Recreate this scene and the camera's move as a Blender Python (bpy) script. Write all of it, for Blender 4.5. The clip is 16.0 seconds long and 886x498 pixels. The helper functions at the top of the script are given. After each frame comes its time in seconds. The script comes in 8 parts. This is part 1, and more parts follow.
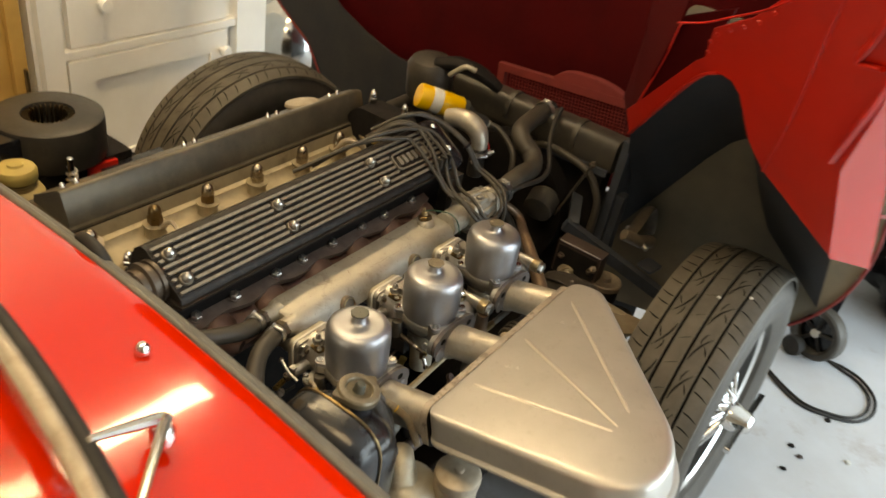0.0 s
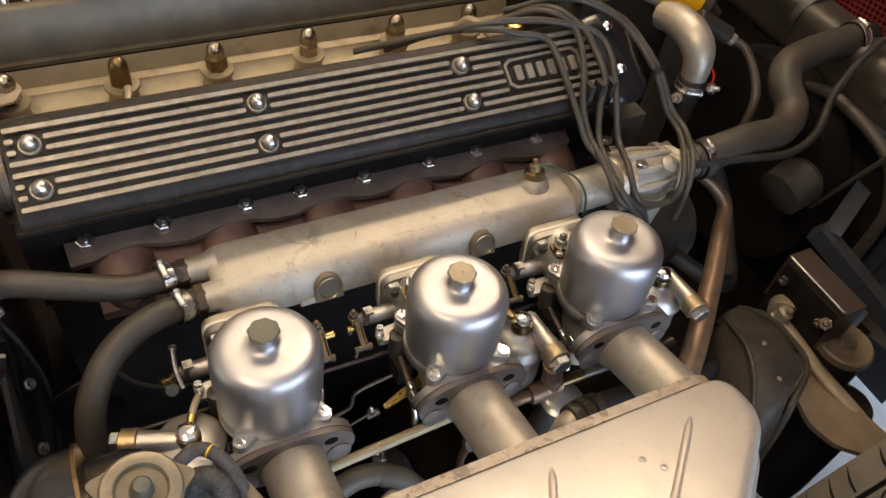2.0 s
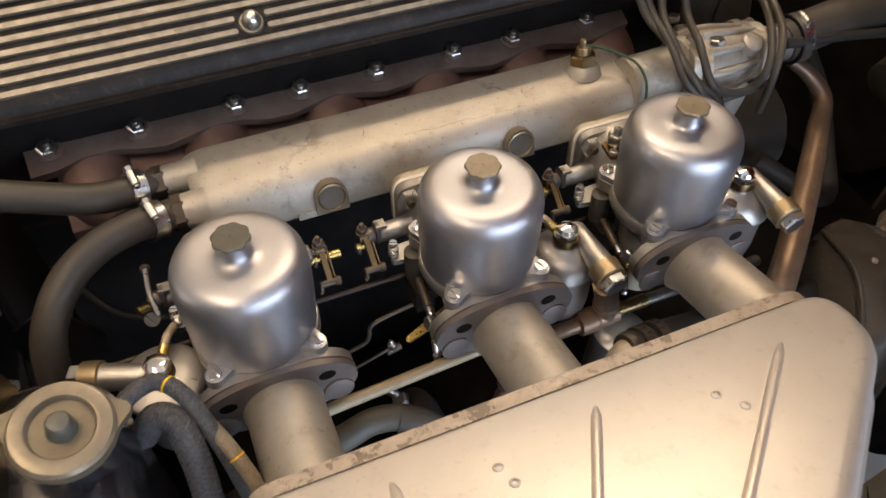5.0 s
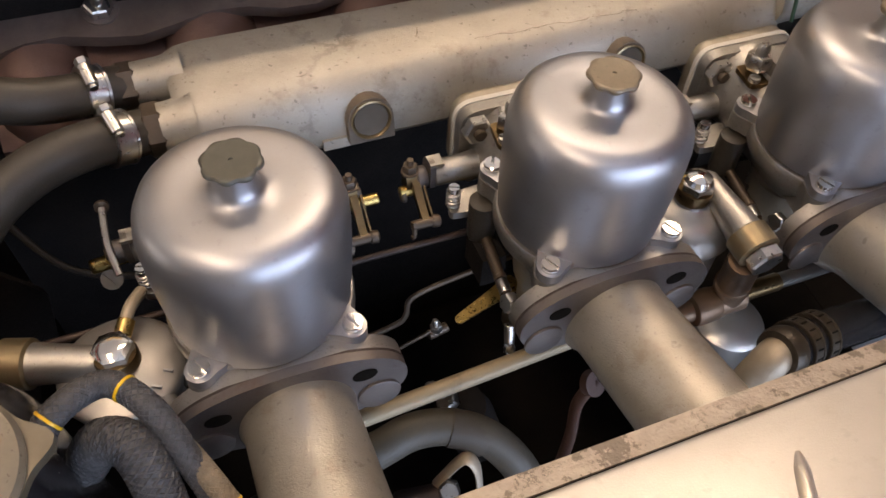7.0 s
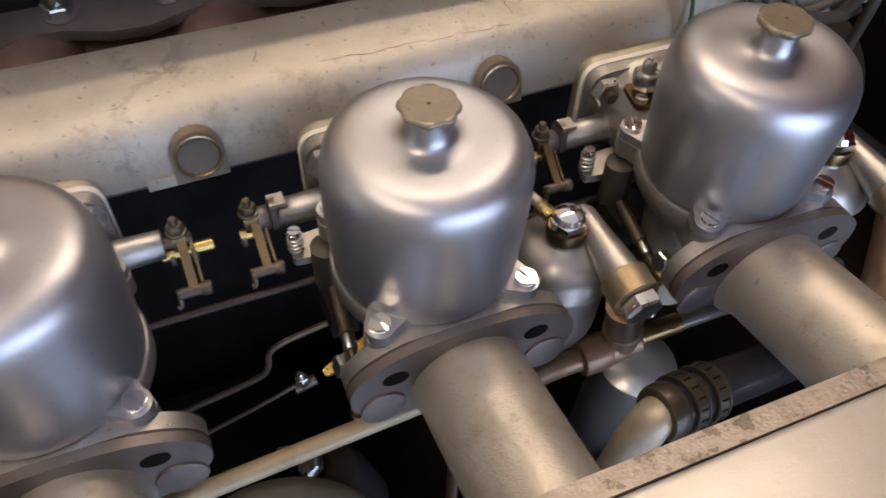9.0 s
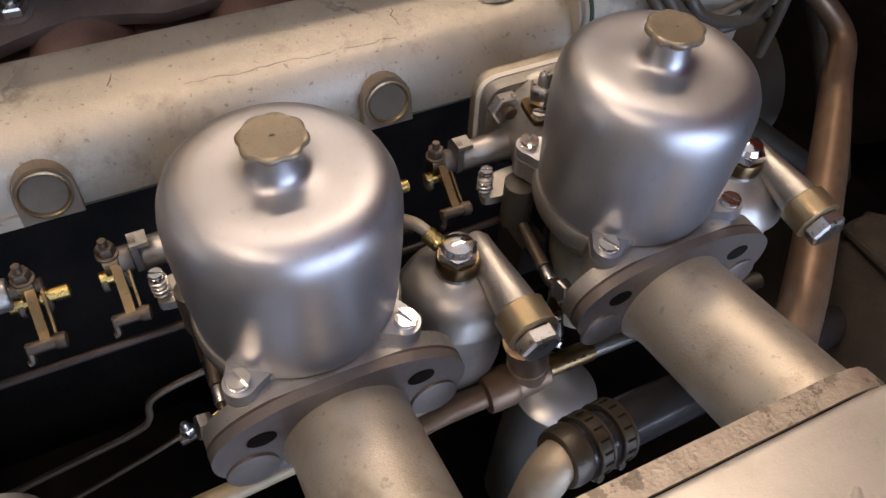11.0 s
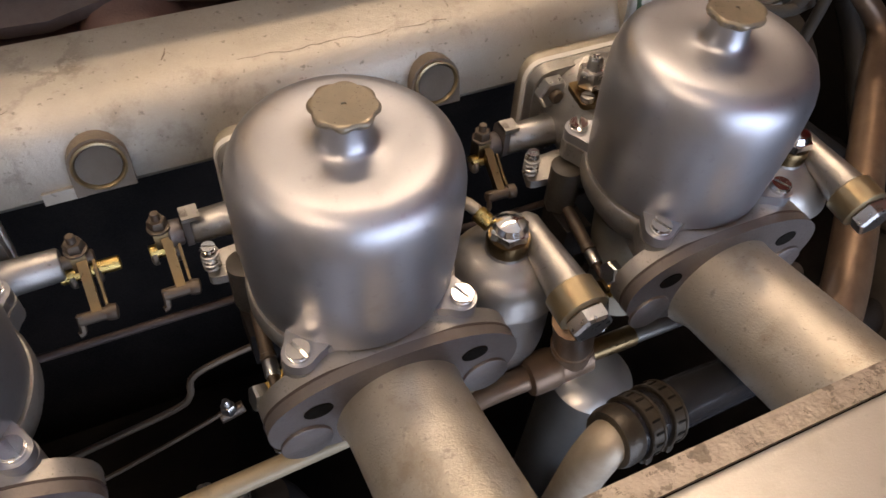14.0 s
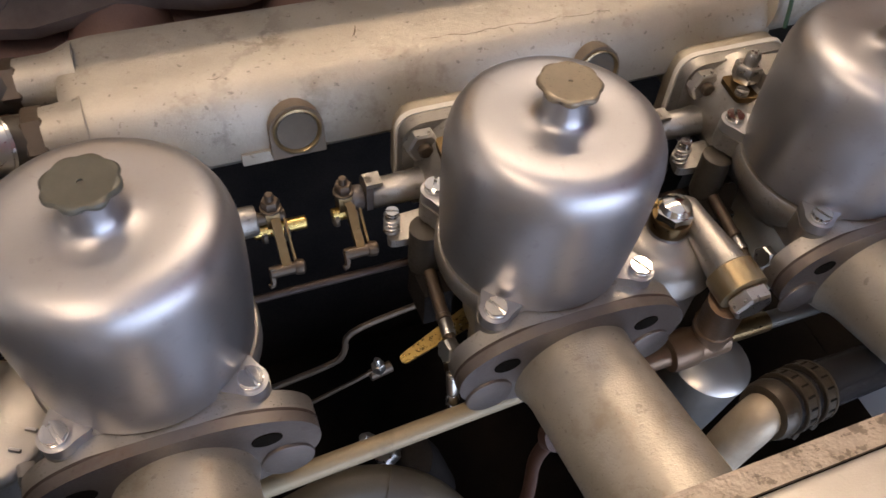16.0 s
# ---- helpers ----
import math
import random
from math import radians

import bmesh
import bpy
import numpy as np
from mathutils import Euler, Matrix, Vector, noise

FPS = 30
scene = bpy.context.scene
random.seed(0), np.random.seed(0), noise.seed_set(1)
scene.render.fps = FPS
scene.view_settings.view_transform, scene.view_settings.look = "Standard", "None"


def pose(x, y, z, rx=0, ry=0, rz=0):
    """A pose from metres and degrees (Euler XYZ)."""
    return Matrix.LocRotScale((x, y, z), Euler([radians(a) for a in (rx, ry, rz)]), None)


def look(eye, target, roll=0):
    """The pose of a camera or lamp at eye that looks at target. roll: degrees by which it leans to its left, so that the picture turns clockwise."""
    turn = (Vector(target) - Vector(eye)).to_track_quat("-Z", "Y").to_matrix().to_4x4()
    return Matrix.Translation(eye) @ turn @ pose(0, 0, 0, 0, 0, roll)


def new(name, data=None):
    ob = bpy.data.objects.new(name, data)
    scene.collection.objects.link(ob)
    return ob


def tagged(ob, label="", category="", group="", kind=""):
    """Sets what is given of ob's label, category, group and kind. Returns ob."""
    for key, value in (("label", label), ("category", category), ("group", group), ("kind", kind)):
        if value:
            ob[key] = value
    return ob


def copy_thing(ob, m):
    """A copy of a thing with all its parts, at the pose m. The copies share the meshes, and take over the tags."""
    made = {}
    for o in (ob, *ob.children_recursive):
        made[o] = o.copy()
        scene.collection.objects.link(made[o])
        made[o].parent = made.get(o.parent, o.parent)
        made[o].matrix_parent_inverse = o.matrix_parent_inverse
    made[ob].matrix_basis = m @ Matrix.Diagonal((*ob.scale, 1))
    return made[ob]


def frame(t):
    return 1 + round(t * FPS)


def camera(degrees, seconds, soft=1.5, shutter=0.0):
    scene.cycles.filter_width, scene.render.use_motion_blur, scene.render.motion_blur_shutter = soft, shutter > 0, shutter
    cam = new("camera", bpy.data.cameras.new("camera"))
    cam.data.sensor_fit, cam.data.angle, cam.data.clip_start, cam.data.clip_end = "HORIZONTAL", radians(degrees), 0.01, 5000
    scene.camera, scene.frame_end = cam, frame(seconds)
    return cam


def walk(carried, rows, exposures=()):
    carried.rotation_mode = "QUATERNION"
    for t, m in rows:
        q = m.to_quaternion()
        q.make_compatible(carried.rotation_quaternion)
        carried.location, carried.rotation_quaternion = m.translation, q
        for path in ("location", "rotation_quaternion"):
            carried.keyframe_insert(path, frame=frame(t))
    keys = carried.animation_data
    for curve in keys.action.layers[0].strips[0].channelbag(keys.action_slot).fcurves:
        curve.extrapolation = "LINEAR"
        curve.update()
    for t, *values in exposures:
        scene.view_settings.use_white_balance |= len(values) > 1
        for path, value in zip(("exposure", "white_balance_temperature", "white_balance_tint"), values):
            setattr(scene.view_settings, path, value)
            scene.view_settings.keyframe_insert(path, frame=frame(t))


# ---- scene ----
cam = camera(59.5, 16.0, shutter=0.4)
PATH = [
    (0, (-0.82, -0.485, 1.414), (0.617, 0.351, 0.302), 11.0),
    (0.2, (-0.704, -0.446, 1.389), (0.662, 0.421, 0.214), 11.8),
    (0.4, (-0.608, -0.432, 1.373), (0.666, 0.496, 0.142), 11.6),
    (0.5, (-0.561, -0.431, 1.361), (0.661, 0.535, 0.107), 11.3),
    (1, (-0.362, -0.463, 1.326), (0.596, 0.652, -0.03), 10.7),
    (1.5, (-0.285, -0.414, 1.298), (0.52, 0.714, -0.144), 10.5),
    (2, (-0.249, -0.349, 1.252), (0.48, 0.772, -0.236), 10.3),
    (2.5, (-0.184, -0.365, 1.261), (0.408, 0.791, -0.26), 9.1),
    (3, (-0.154, -0.406, 1.254), (0.367, 0.78, -0.27), 9.1),
    (3.5, (-0.148, -0.414, 1.258), (0.326, 0.785, -0.271), 7.8),
    (4, (-0.191, -0.428, 1.223), (0.245, 0.769, -0.319), 4.3),
    (4.2, (-0.188, -0.42, 1.208), (0.255, 0.775, -0.333), 3.0),
    (6.3, (-0.172, -0.198, 1.0), (0.425, 0.799, -0.628), 6.5),
    (6.5, (-0.172, -0.203, 0.992), (0.401, 0.801, -0.64), 6.7),
    (7, (-0.183, -0.214, 0.983), (0.346, 0.82, -0.646), 7.2),
    (7.5, (-0.186, -0.213, 0.981), (0.309, 0.84, -0.645), 7.2),
    (8, (-0.159, -0.213, 0.973), (0.325, 0.851, -0.649), 6.5),
    (8.5, (-0.121, -0.206, 0.968), (0.374, 0.849, -0.658), 6.0),
    (9, (-0.088, -0.201, 0.959), (0.443, 0.848, -0.659), 5.8),
    (9.5, (-0.065, -0.194, 0.952), (0.506, 0.837, -0.663), 6.8),
    (10, (-0.05, -0.19, 0.949), (0.55, 0.827, -0.666), 7.3),
    (12.5, (-0.037, -0.186, 0.939), (0.594, 0.834, -0.661), 7.4),
    (13, (-0.042, -0.185, 0.939), (0.592, 0.831, -0.662), 7.7),
    (13.5, (-0.048, -0.186, 0.94), (0.581, 0.833, -0.663), 8.0),
    (14, (-0.064, -0.186, 0.936), (0.555, 0.833, -0.669), 8.3),
    (14.5, (-0.076, -0.184, 0.941), (0.527, 0.843, -0.666), 8.3),
    (15, (-0.099, -0.184, 0.942), (0.482, 0.851, -0.667), 8.0),
    (15.5, (-0.12, -0.186, 0.942), (0.448, 0.863, -0.663), 8.1),
    (16, (-0.137, -0.182, 0.943), (0.412, 0.859, -0.674), 8.7),
]
LOOKS = [(0.0, 0.0, 9200, 8), (0.5, -0.02, 9400, 8), (1.0, 0.02, 8500, 10), (2.0, 0.12, 7400, 16), (3.0, 0.22, 7300, 16), (4.2, 0.16, 7200, 16), (6.5, -0.12, 7600, 24), (7.0, -0.10, 7100, 22), (8.5, -0.09, 6800, 21), (9.5, -0.09, 6600, 21), (12.5, -0.05, 7200, 23), (14.0, -0.07, 7300, 23), (16.0, -0.08, 7150, 23)]
walk(cam, [(t, look(eye, target, roll)) for t, eye, target, roll in PATH], LOOKS)

# ---- light ----
world = bpy.data.worlds.new("world")
scene.world = world
world.use_nodes = True
wn = world.node_tree
sky = wn.nodes.new("ShaderNodeTexSky")
sky.sky_type, sky.sun_disc = "NISHITA", False
sky.sun_elevation, sky.sun_rotation = radians(38), radians(140)
wn.nodes["Background"].inputs["Strength"].default_value = 0.10
wn.links.new(sky.outputs[0], wn.nodes["Background"].inputs["Color"])


def lamp(name, m, sx, sy, power, colour):
    data = bpy.data.lights.new(name, "AREA")
    data.shape, data.size, data.size_y = "RECTANGLE", sx, sy
    data.energy, data.color = power, colour
    ob = new(name, data)
    ob.matrix_world = m
    return ob


# daylight in the open door, an added fill lamp in the west wall, and two ceiling tubes
lamp("daylight", look((1.75, -2.58, 1.1), (1.75, 0.0, 0.8)), 4.3, 2.0, 185, (0.52, 0.72, 1.0))
lamp("west_fill", look((-3.24, 0.5, 1.35), (0.0, 0.3, 0.9)), 1.3, 0.9, 12, (1.0, 0.92, 0.80))
lamp("tube_light", look((-0.75, -0.15, 2.40), (-0.75, -0.15, 0)), 0.22, 1.5, 12, (1.0, 0.81, 0.55))
lamp("tube_light", look((0.62, 1.06, 2.40), (0.62, 1.06, 0)), 1.5, 0.14, 20, (1.0, 0.84, 0.60))


# ---- materials ----
def material(name, colour, rough=0.5, metal=0.0, second=None, scale=60.0, amount=0.35, bump=0.0, fine=900.0, rough_var=0.15, coat=0.0, spec=0.5, stain=0.0, stain_scale=14.0, stain_colour=(0.05, 0.035, 0.02), crack=0.0, crack_scale=12.0, dent=0.0, stain_edge=0.12, pit=0.0, pit_scale=330.0, aniso=0.0):
    """Two scales of variation: blotches mixed to a second colour, fine grain in the relief and in the roughness."""
    m = bpy.data.materials.new(name)
    m.use_nodes = True
    t = m.node_tree
    b = t.nodes["Principled BSDF"]
    co = t.nodes.new("ShaderNodeTexCoord")

    def noise_node(s, detail=5.0, r=0.6):
        n = t.nodes.new("ShaderNodeTexNoise")
        n.inputs["Scale"].default_value, n.inputs["Detail"].default_value, n.inputs["Roughness"].default_value = s, detail, r
        t.links.new(co.outputs["Object"], n.inputs["Vector"])
        return n

    def ramp(src, lo, hi, a=(0, 0, 0, 1), c=(1, 1, 1, 1)):
        r = t.nodes.new("ShaderNodeValToRGB")
        r.color_ramp.elements[0].position, r.color_ramp.elements[1].position = lo, hi
        r.color_ramp.elements[0].color, r.color_ramp.elements[1].color = a, c
        t.links.new(src, r.inputs[0])
        return r

    second = second or tuple(c * 0.6 for c in colour)
    big = noise_node(scale)
    mix = t.nodes.new("ShaderNodeMix")
    mix.data_type = "RGBA"
    mix.inputs[6].default_value, mix.inputs[7].default_value = (*colour, 1), (*second, 1)
    f = ramp(big.outputs["Fac"], 0.38, 0.72, (0, 0, 0, 1), (amount, amount, amount, 1))
    t.links.new(f.outputs[0], mix.inputs[0])
    out = mix.outputs[2]
    if stain:
        sn = noise_node(stain_scale, 8.0, 0.7)
        sr = ramp(sn.outputs["Fac"], 0.56, 0.56 + stain_edge, (0, 0, 0, 1), (stain, stain, stain, 1))
        m2 = t.nodes.new("ShaderNodeMix")
        m2.data_type = "RGBA"
        m2.inputs[7].default_value = (*stain_colour, 1)
        t.links.new(sr.outputs[0], m2.inputs[0])
        t.links.new(out, m2.inputs[6])
        out = m2.outputs[2]
    if pit:
        # small dark pits and specks
        pr_ = ramp(noise_node(pit_scale, 2.0, 0.5).outputs["Fac"], 0.66, 0.72, (0, 0, 0, 1), (pit, pit, pit, 1))
        m4 = t.nodes.new("ShaderNodeMix")
        m4.data_type = "RGBA"
        m4.inputs[7].default_value = (*[c * 0.30 for c in second], 1)
        t.links.new(pr_.outputs[0], m4.inputs[0])
        t.links.new(out, m4.inputs[6])
        out = m4.outputs[2]
    if aniso:
        # turned metal: the polish runs round the axis
        tg = t.nodes.new("ShaderNodeTangent")
        tg.direction_type, tg.axis = "RADIAL", "Z"
        t.links.new(tg.outputs[0], b.inputs["Tangent"])
        b.inputs["Anisotropic"].default_value, b.inputs["Anisotropic Rotation"].default_value = aniso, 0.25
    if crack:
        # broken thin lines where paint has lifted
        vo = t.nodes.new("ShaderNodeTexVoronoi")
        vo.feature = "DISTANCE_TO_EDGE"
        vo.inputs["Scale"].default_value = crack_scale
        wob = noise_node(crack_scale * 2.5, 6.0, 0.7)
        add = t.nodes.new("ShaderNodeMix")
        add.data_type = "RGBA"
        add.inputs[0].default_value = 0.05
        t.links.new(co.outputs["Object"], add.inputs[6])
        t.links.new(wob.outputs["Color"], add.inputs[7])
        t.links.new(add.outputs[2], vo.inputs["Vector"])
        line = ramp(vo.outputs["Distance"], 0.006, 0.022, (crack, crack, crack, 1), (0, 0, 0, 1))
        where = ramp(noise_node(crack_scale * 0.8, 3.0).outputs["Fac"], 0.46, 0.56)
        mul = t.nodes.new("ShaderNodeMath")
        mul.operation = "MULTIPLY"
        t.links.new(line.outputs[0], mul.inputs[0])
        t.links.new(where.outputs[0], mul.inputs[1])
        m3 = t.nodes.new("ShaderNodeMix")
        m3.data_type = "RGBA"
        m3.inputs[7].default_value = (0.10, 0.085, 0.07, 1)
        t.links.new(mul.outputs[0], m3.inputs[0])
        t.links.new(out, m3.inputs[6])
        out = m3.outputs[2]
    t.links.new(out, b.inputs["Base Color"])
    small = noise_node(fine, 3.0)
    rr = ramp(small.outputs["Fac"], 0.3, 0.75, (max(rough - rough_var, 0.03),) * 3 + (1,), (min(rough + rough_var, 1),) * 3 + (1,))
    t.links.new(rr.outputs[0], b.inputs["Roughness"])
    b.inputs["Metallic"].default_value = metal
    b.inputs["Coat Weight"].default_value = coat
    b.inputs["Specular IOR Level"].default_value = spec
    if bump:
        bp = t.nodes.new("ShaderNodeBump")
        bp.inputs["Strength"].default_value, bp.inputs["Distance"].default_value = bump, 0.0006
        t.links.new(small.outputs["Fac"], bp.inputs["Height"])
        t.links.new(bp.outputs[0], b.inputs["Normal"])
        if dent:
            b2 = t.nodes.new("ShaderNodeBump")
            b2.inputs["Strength"].default_value, b2.inputs["Distance"].default_value = dent, 0.002
            t.links.new(noise_node(85, 3.0).outputs["Fac"], b2.inputs["Height"])
            t.links.new(b2.outputs[0], bp.inputs["Normal"])
    return m


M_PLUG = material("sunk_grey_brown_plug", (0.125, 0.105, 0.082), 0.55, 0.2, (0.08, 0.067, 0.052), 60, 0.7, 0.3, 900, 0.1)
M_CASTDARK = material("grimy_cast_flange", (0.165, 0.145, 0.135), 0.44, 0.6, (0.115, 0.095, 0.088), 45, 0.7, 0.3, 1300, 0.1, stain=0.4, stain_scale=40, stain_colour=(0.10, 0.055, 0.045), pit=0.2)
M_TRUMPET = material("speckled_cast_alloy", (0.46, 0.425, 0.365), 0.40, 0.62, (0.36, 0.325, 0.27), 45, 0.7, 0.35, 1100, 0.14, stain=0.45, stain_scale=45, stain_colour=(0.30, 0.24, 0.16), stain_edge=0.12, dent=0.18, pit=0.35, pit_scale=200)
M_DASH = material("spun_aluminium", (0.385, 0.391, 0.418), 0.41, 0.93, (0.32, 0.323, 0.338), 18, 0.6, 0.02, 1100, 0.05, stain=0.3, stain_scale=60, stain_colour=(0.30, 0.285, 0.27), pit=0.12, pit_scale=260, aniso=0.35)
M_LID = material("bright_cast_lid", (0.36, 0.345, 0.325), 0.38, 0.78, (0.29, 0.275, 0.25), 40, 0.5, 0.15, 1200, 0.1, stain=0.3, stain_scale=50, stain_colour=(0.26, 0.21, 0.18))
M_CAST = material("clean_cast_aluminium", (0.37, 0.355, 0.335), 0.36, 0.8, (0.26, 0.245, 0.22), 70, 0.6, 0.25, 1500, 0.1, pit=0.3)
M_DULL = material("dull_cast_aluminium", (0.43, 0.39, 0.31), 0.50, 0.65, (0.31, 0.27, 0.21), 55, 0.6, 0.35, 1300, 0.12, stain=0.5, stain_scale=38, stain_colour=(0.21, 0.15, 0.10), dent=0.2)
M_SILVER = material("silver_paint_on_casting", (0.43, 0.40, 0.345), 0.52, 0.55, (0.335, 0.305, 0.255), 34, 0.65, 0.35, 1200, 0.12, stain=0.55, stain_scale=30, stain_colour=(0.22, 0.185, 0.145), stain_edge=0.1, crack=0.6, crack_scale=9.0, dent=0.3, pit=0.5, pit_scale=300)
M_PLENUM = material("satin_silver_paint", (0.465, 0.446, 0.415), 0.36, 0.55, (0.395, 0.376, 0.347), 11, 0.7, 0.10, 1000, 0.07, stain=0.3, stain_scale=55, stain_colour=(0.33, 0.29, 0.25), dent=0.05, pit=0.12, pit_scale=180)
# lid paint made paler, so the ribs carry the tube's reflection
M_PRESSED = material("rib_paint_brightened_for_highlight", (0.60, 0.56, 0.50), 0.34, 0.6, (0.52, 0.48, 0.42), 60, 0.5, 0.0, 1000, 0.04)
M_RIM = material("flaking_paint_edge", (0.40, 0.345, 0.29), 0.48, 0.4, (0.29, 0.245, 0.20), 90, 0.8, 0.5, 600, 0.12, stain=0.75, stain_scale=52, stain_colour=(0.13, 0.105, 0.085), stain_edge=0.015, crack=0.8, crack_scale=30.0, dent=0.6, pit=0.4, pit_scale=200)
M_GOLD = material("gold_engine_paint", (0.29, 0.235, 0.15), 0.5, 0.25, (0.19, 0.15, 0.095), 30, 0.7, 0.3, 1200, 0.1, stain=0.6, stain_scale=20, stain_colour=(0.10, 0.07, 0.04))
M_HEADNUT = material("tarnished_head_nut", (0.40, 0.34, 0.27), 0.24, 0.95, (0.24, 0.18, 0.125), 120, 0.7, 0.1, 900, 0.1)
M_COVER = material("black_crackle_paint", (0.010, 0.0078, 0.0068), 0.45, 0.0, (0.026, 0.019, 0.0155), 60, 0.7, 0.4, 1300, 0.15, spec=0.22, stain=0.35, stain_scale=120, stain_colour=(0.062, 0.045, 0.034), stain_edge=0.06)
M_FARCOV = material("dusty_grey_paint", (0.075, 0.063, 0.046), 0.40, 0.4, (0.125, 0.104, 0.072), 20, 0.9, 0.15, 900, 0.14, stain=0.5, stain_scale=30, stain_colour=(0.16, 0.13, 0.085), stain_edge=0.2)
M_RIB = material("worn_bare_aluminium_rib", (0.30, 0.265, 0.215), 0.46, 0.6, (0.16, 0.13, 0.10), 110, 0.8, 0.25, 1500, 0.12, pit=0.5, pit_scale=420)
M_CHROME = material("bright_chrome", (0.72, 0.71, 0.69), 0.15, 1.0, (0.6, 0.58, 0.55), 40, 0.3, 0, 300, 0.05)
M_ZINC = material("zinc_plated_steel", (0.52, 0.51, 0.49), 0.3, 1.0, (0.42, 0.40, 0.375), 40, 0.35, 0.0, 300, 0.04)
M_STEELGREY = material("dull_grey_sheet_steel", (0.22, 0.215, 0.205), 0.38, 0.85, (0.13, 0.125, 0.115), 25, 0.7, 0.1, 900, 0.1)
M_BRASS = material("brass", (0.60, 0.43, 0.15), 0.30, 1.0, (0.42, 0.29, 0.11), 45, 0.5, 0.1, 400, 0.06)
M_OLDBRASS = material("tarnished_brass", (0.215, 0.148, 0.074), 0.34, 1.0, (0.125, 0.084, 0.045), 60, 0.6, 0.2, 500, 0.08)
M_COPPER = material("tarnished_copper_pipe", (0.200, 0.130, 0.082), 0.42, 0.55, (0.115, 0.072, 0.048), 50, 0.8, 0.1, 900, 0.1, stain=0.4, stain_scale=30, stain_colour=(0.26, 0.19, 0.125))
M_CLIP = material("grimy_brown_clip_steel", (0.058, 0.047, 0.034), 0.40, 0.5, (0.028, 0.022, 0.016), 90, 0.8, 0.4, 700, 0.12, stain=0.4, stain_scale=80, stain_colour=(0.12, 0.095, 0.065))
M_SHIELD = material("rubbed_sheet_steel", (0.74, 0.72, 0.68), 0.36, 0.95, (0.60, 0.58, 0.55), 25, 0.6, 0.0, 300, 0.05)
M_RAIL = material("dusty_grey_rubber_channel", (0.13, 0.12, 0.10), 0.55, 0.0, (0.08, 0.072, 0.06), 20, 0.7, 0.2, 700, 0.1)
M_CAP = material("brown_bakelite", (0.21, 0.175, 0.125), 0.34, 0.45, (0.13, 0.105, 0.07), 150, 0.5, 0.05, 900, 0.08)
M_CAPGREY = material("grey_green_bakelite", (0.085, 0.085, 0.070), 0.42, 0.3, (0.055, 0.055, 0.045), 150, 0.5, 0.05, 900, 0.08)
M_RUBBER = material("black_rubber", (0.017, 0.016, 0.015), 0.6, 0.0, (0.038, 0.033, 0.028), 40, 0.6, 0.2, 900, 0.12, spec=0.35)
M_OLDRUBBER = material("dusty_old_rubber", (0.042, 0.036, 0.029), 0.5, 0.0, (0.072, 0.061, 0.048), 30, 0.6, 0.2, 900, 0.12, spec=0.4)
M_TYRE = material("dusty_tyre_rubber", (0.074, 0.064, 0.050), 0.66, 0.0, (0.118, 0.102, 0.079), 22, 0.8, 0.35, 500, 0.12, stain=0.4, stain_scale=14, stain_colour=(0.046, 0.040, 0.033), stain_edge=0.2)
# black that puts shade into grooves, slits, slots and bolt holes
M_GROOVE = material("recess_shade_black", (0.007, 0.006, 0.005), 0.9, 0.0, (0.014, 0.012, 0.009), 25, 0.6, 0.1, 800, 0.1, spec=0.1)
M_BLACK = material("black_gloss_enamel", (0.012, 0.012, 0.015), 0.22, 0.0, (0.024, 0.023, 0.022), 25, 0.6, 0.1, 900, 0.07)
# lowered to near black so the colour carries the bay's deep shade
M_DARK = material("near_black_bay_metal", (0.008, 0.007, 0.0068), 0.7, 0.0, (0.020, 0.016, 0.014), 22, 0.8, 0.3, 700, 0.15, spec=0.12)
M_BROWN = material("reddish_brown_casting", (0.180, 0.105, 0.084), 0.52, 0.25, (0.105, 0.060, 0.049), 28, 0.8, 0.4, 900, 0.12, dent=0.3)
M_FLANGE = material("grey_brown_flange", (0.200, 0.152, 0.130), 0.45, 0.4, (0.115, 0.083, 0.070), 50, 0.8, 0.35, 900, 0.14)
M_REDPANEL = material("red_inner_panel_paint", (0.58, 0.018, 0.010), 0.34, 0.0, (0.48, 0.014, 0.009), 7, 0.7, 0.06, 700, 0.08, stain=0.25, stain_scale=9, stain_colour=(0.28, 0.010, 0.008))
M_RED = material("red_car_paint", (0.62, 0.016, 0.004), 0.12, 0.0, (0.56, 0.013, 0.003), 6, 0.5, 0.0, 900, 0.03, coat=0.9, spec=0.4)
# the bonnet's red again, with the shade on its inside mixed into the colour
M_REDSHADE = material("red_paint_darkened_for_shade", (0.068, 0.0022, 0.003), 0.6, 0.0, (0.034, 0.0014, 0.002), 5, 0.8, 0.15, 700, 0.1, spec=0.10)
# dull red, kept dark for the shade round the grille rail
M_REDDULL = material("dull_red_paint", (0.20, 0.030, 0.026), 0.7, 0.0, (0.13, 0.020, 0.018), 20, 0.7, 0.15, 700, 0.1, spec=0.25)
M_ARCH = material("black_underseal", (0.016, 0.017, 0.021), 0.6, 0.0, (0.034, 0.031, 0.028), 9, 0.8, 0.4, 500, 0.1, spec=0.35)
M_DUSTBLACK = material("dusty_black_paint", (0.030, 0.026, 0.021), 0.45, 0.0, (0.060, 0.051, 0.040), 18, 0.8, 0.2, 700, 0.14, spec=0.4, stain=0.3, stain_scale=26, stain_colour=(0.085, 0.073, 0.058), stain_edge=0.1)
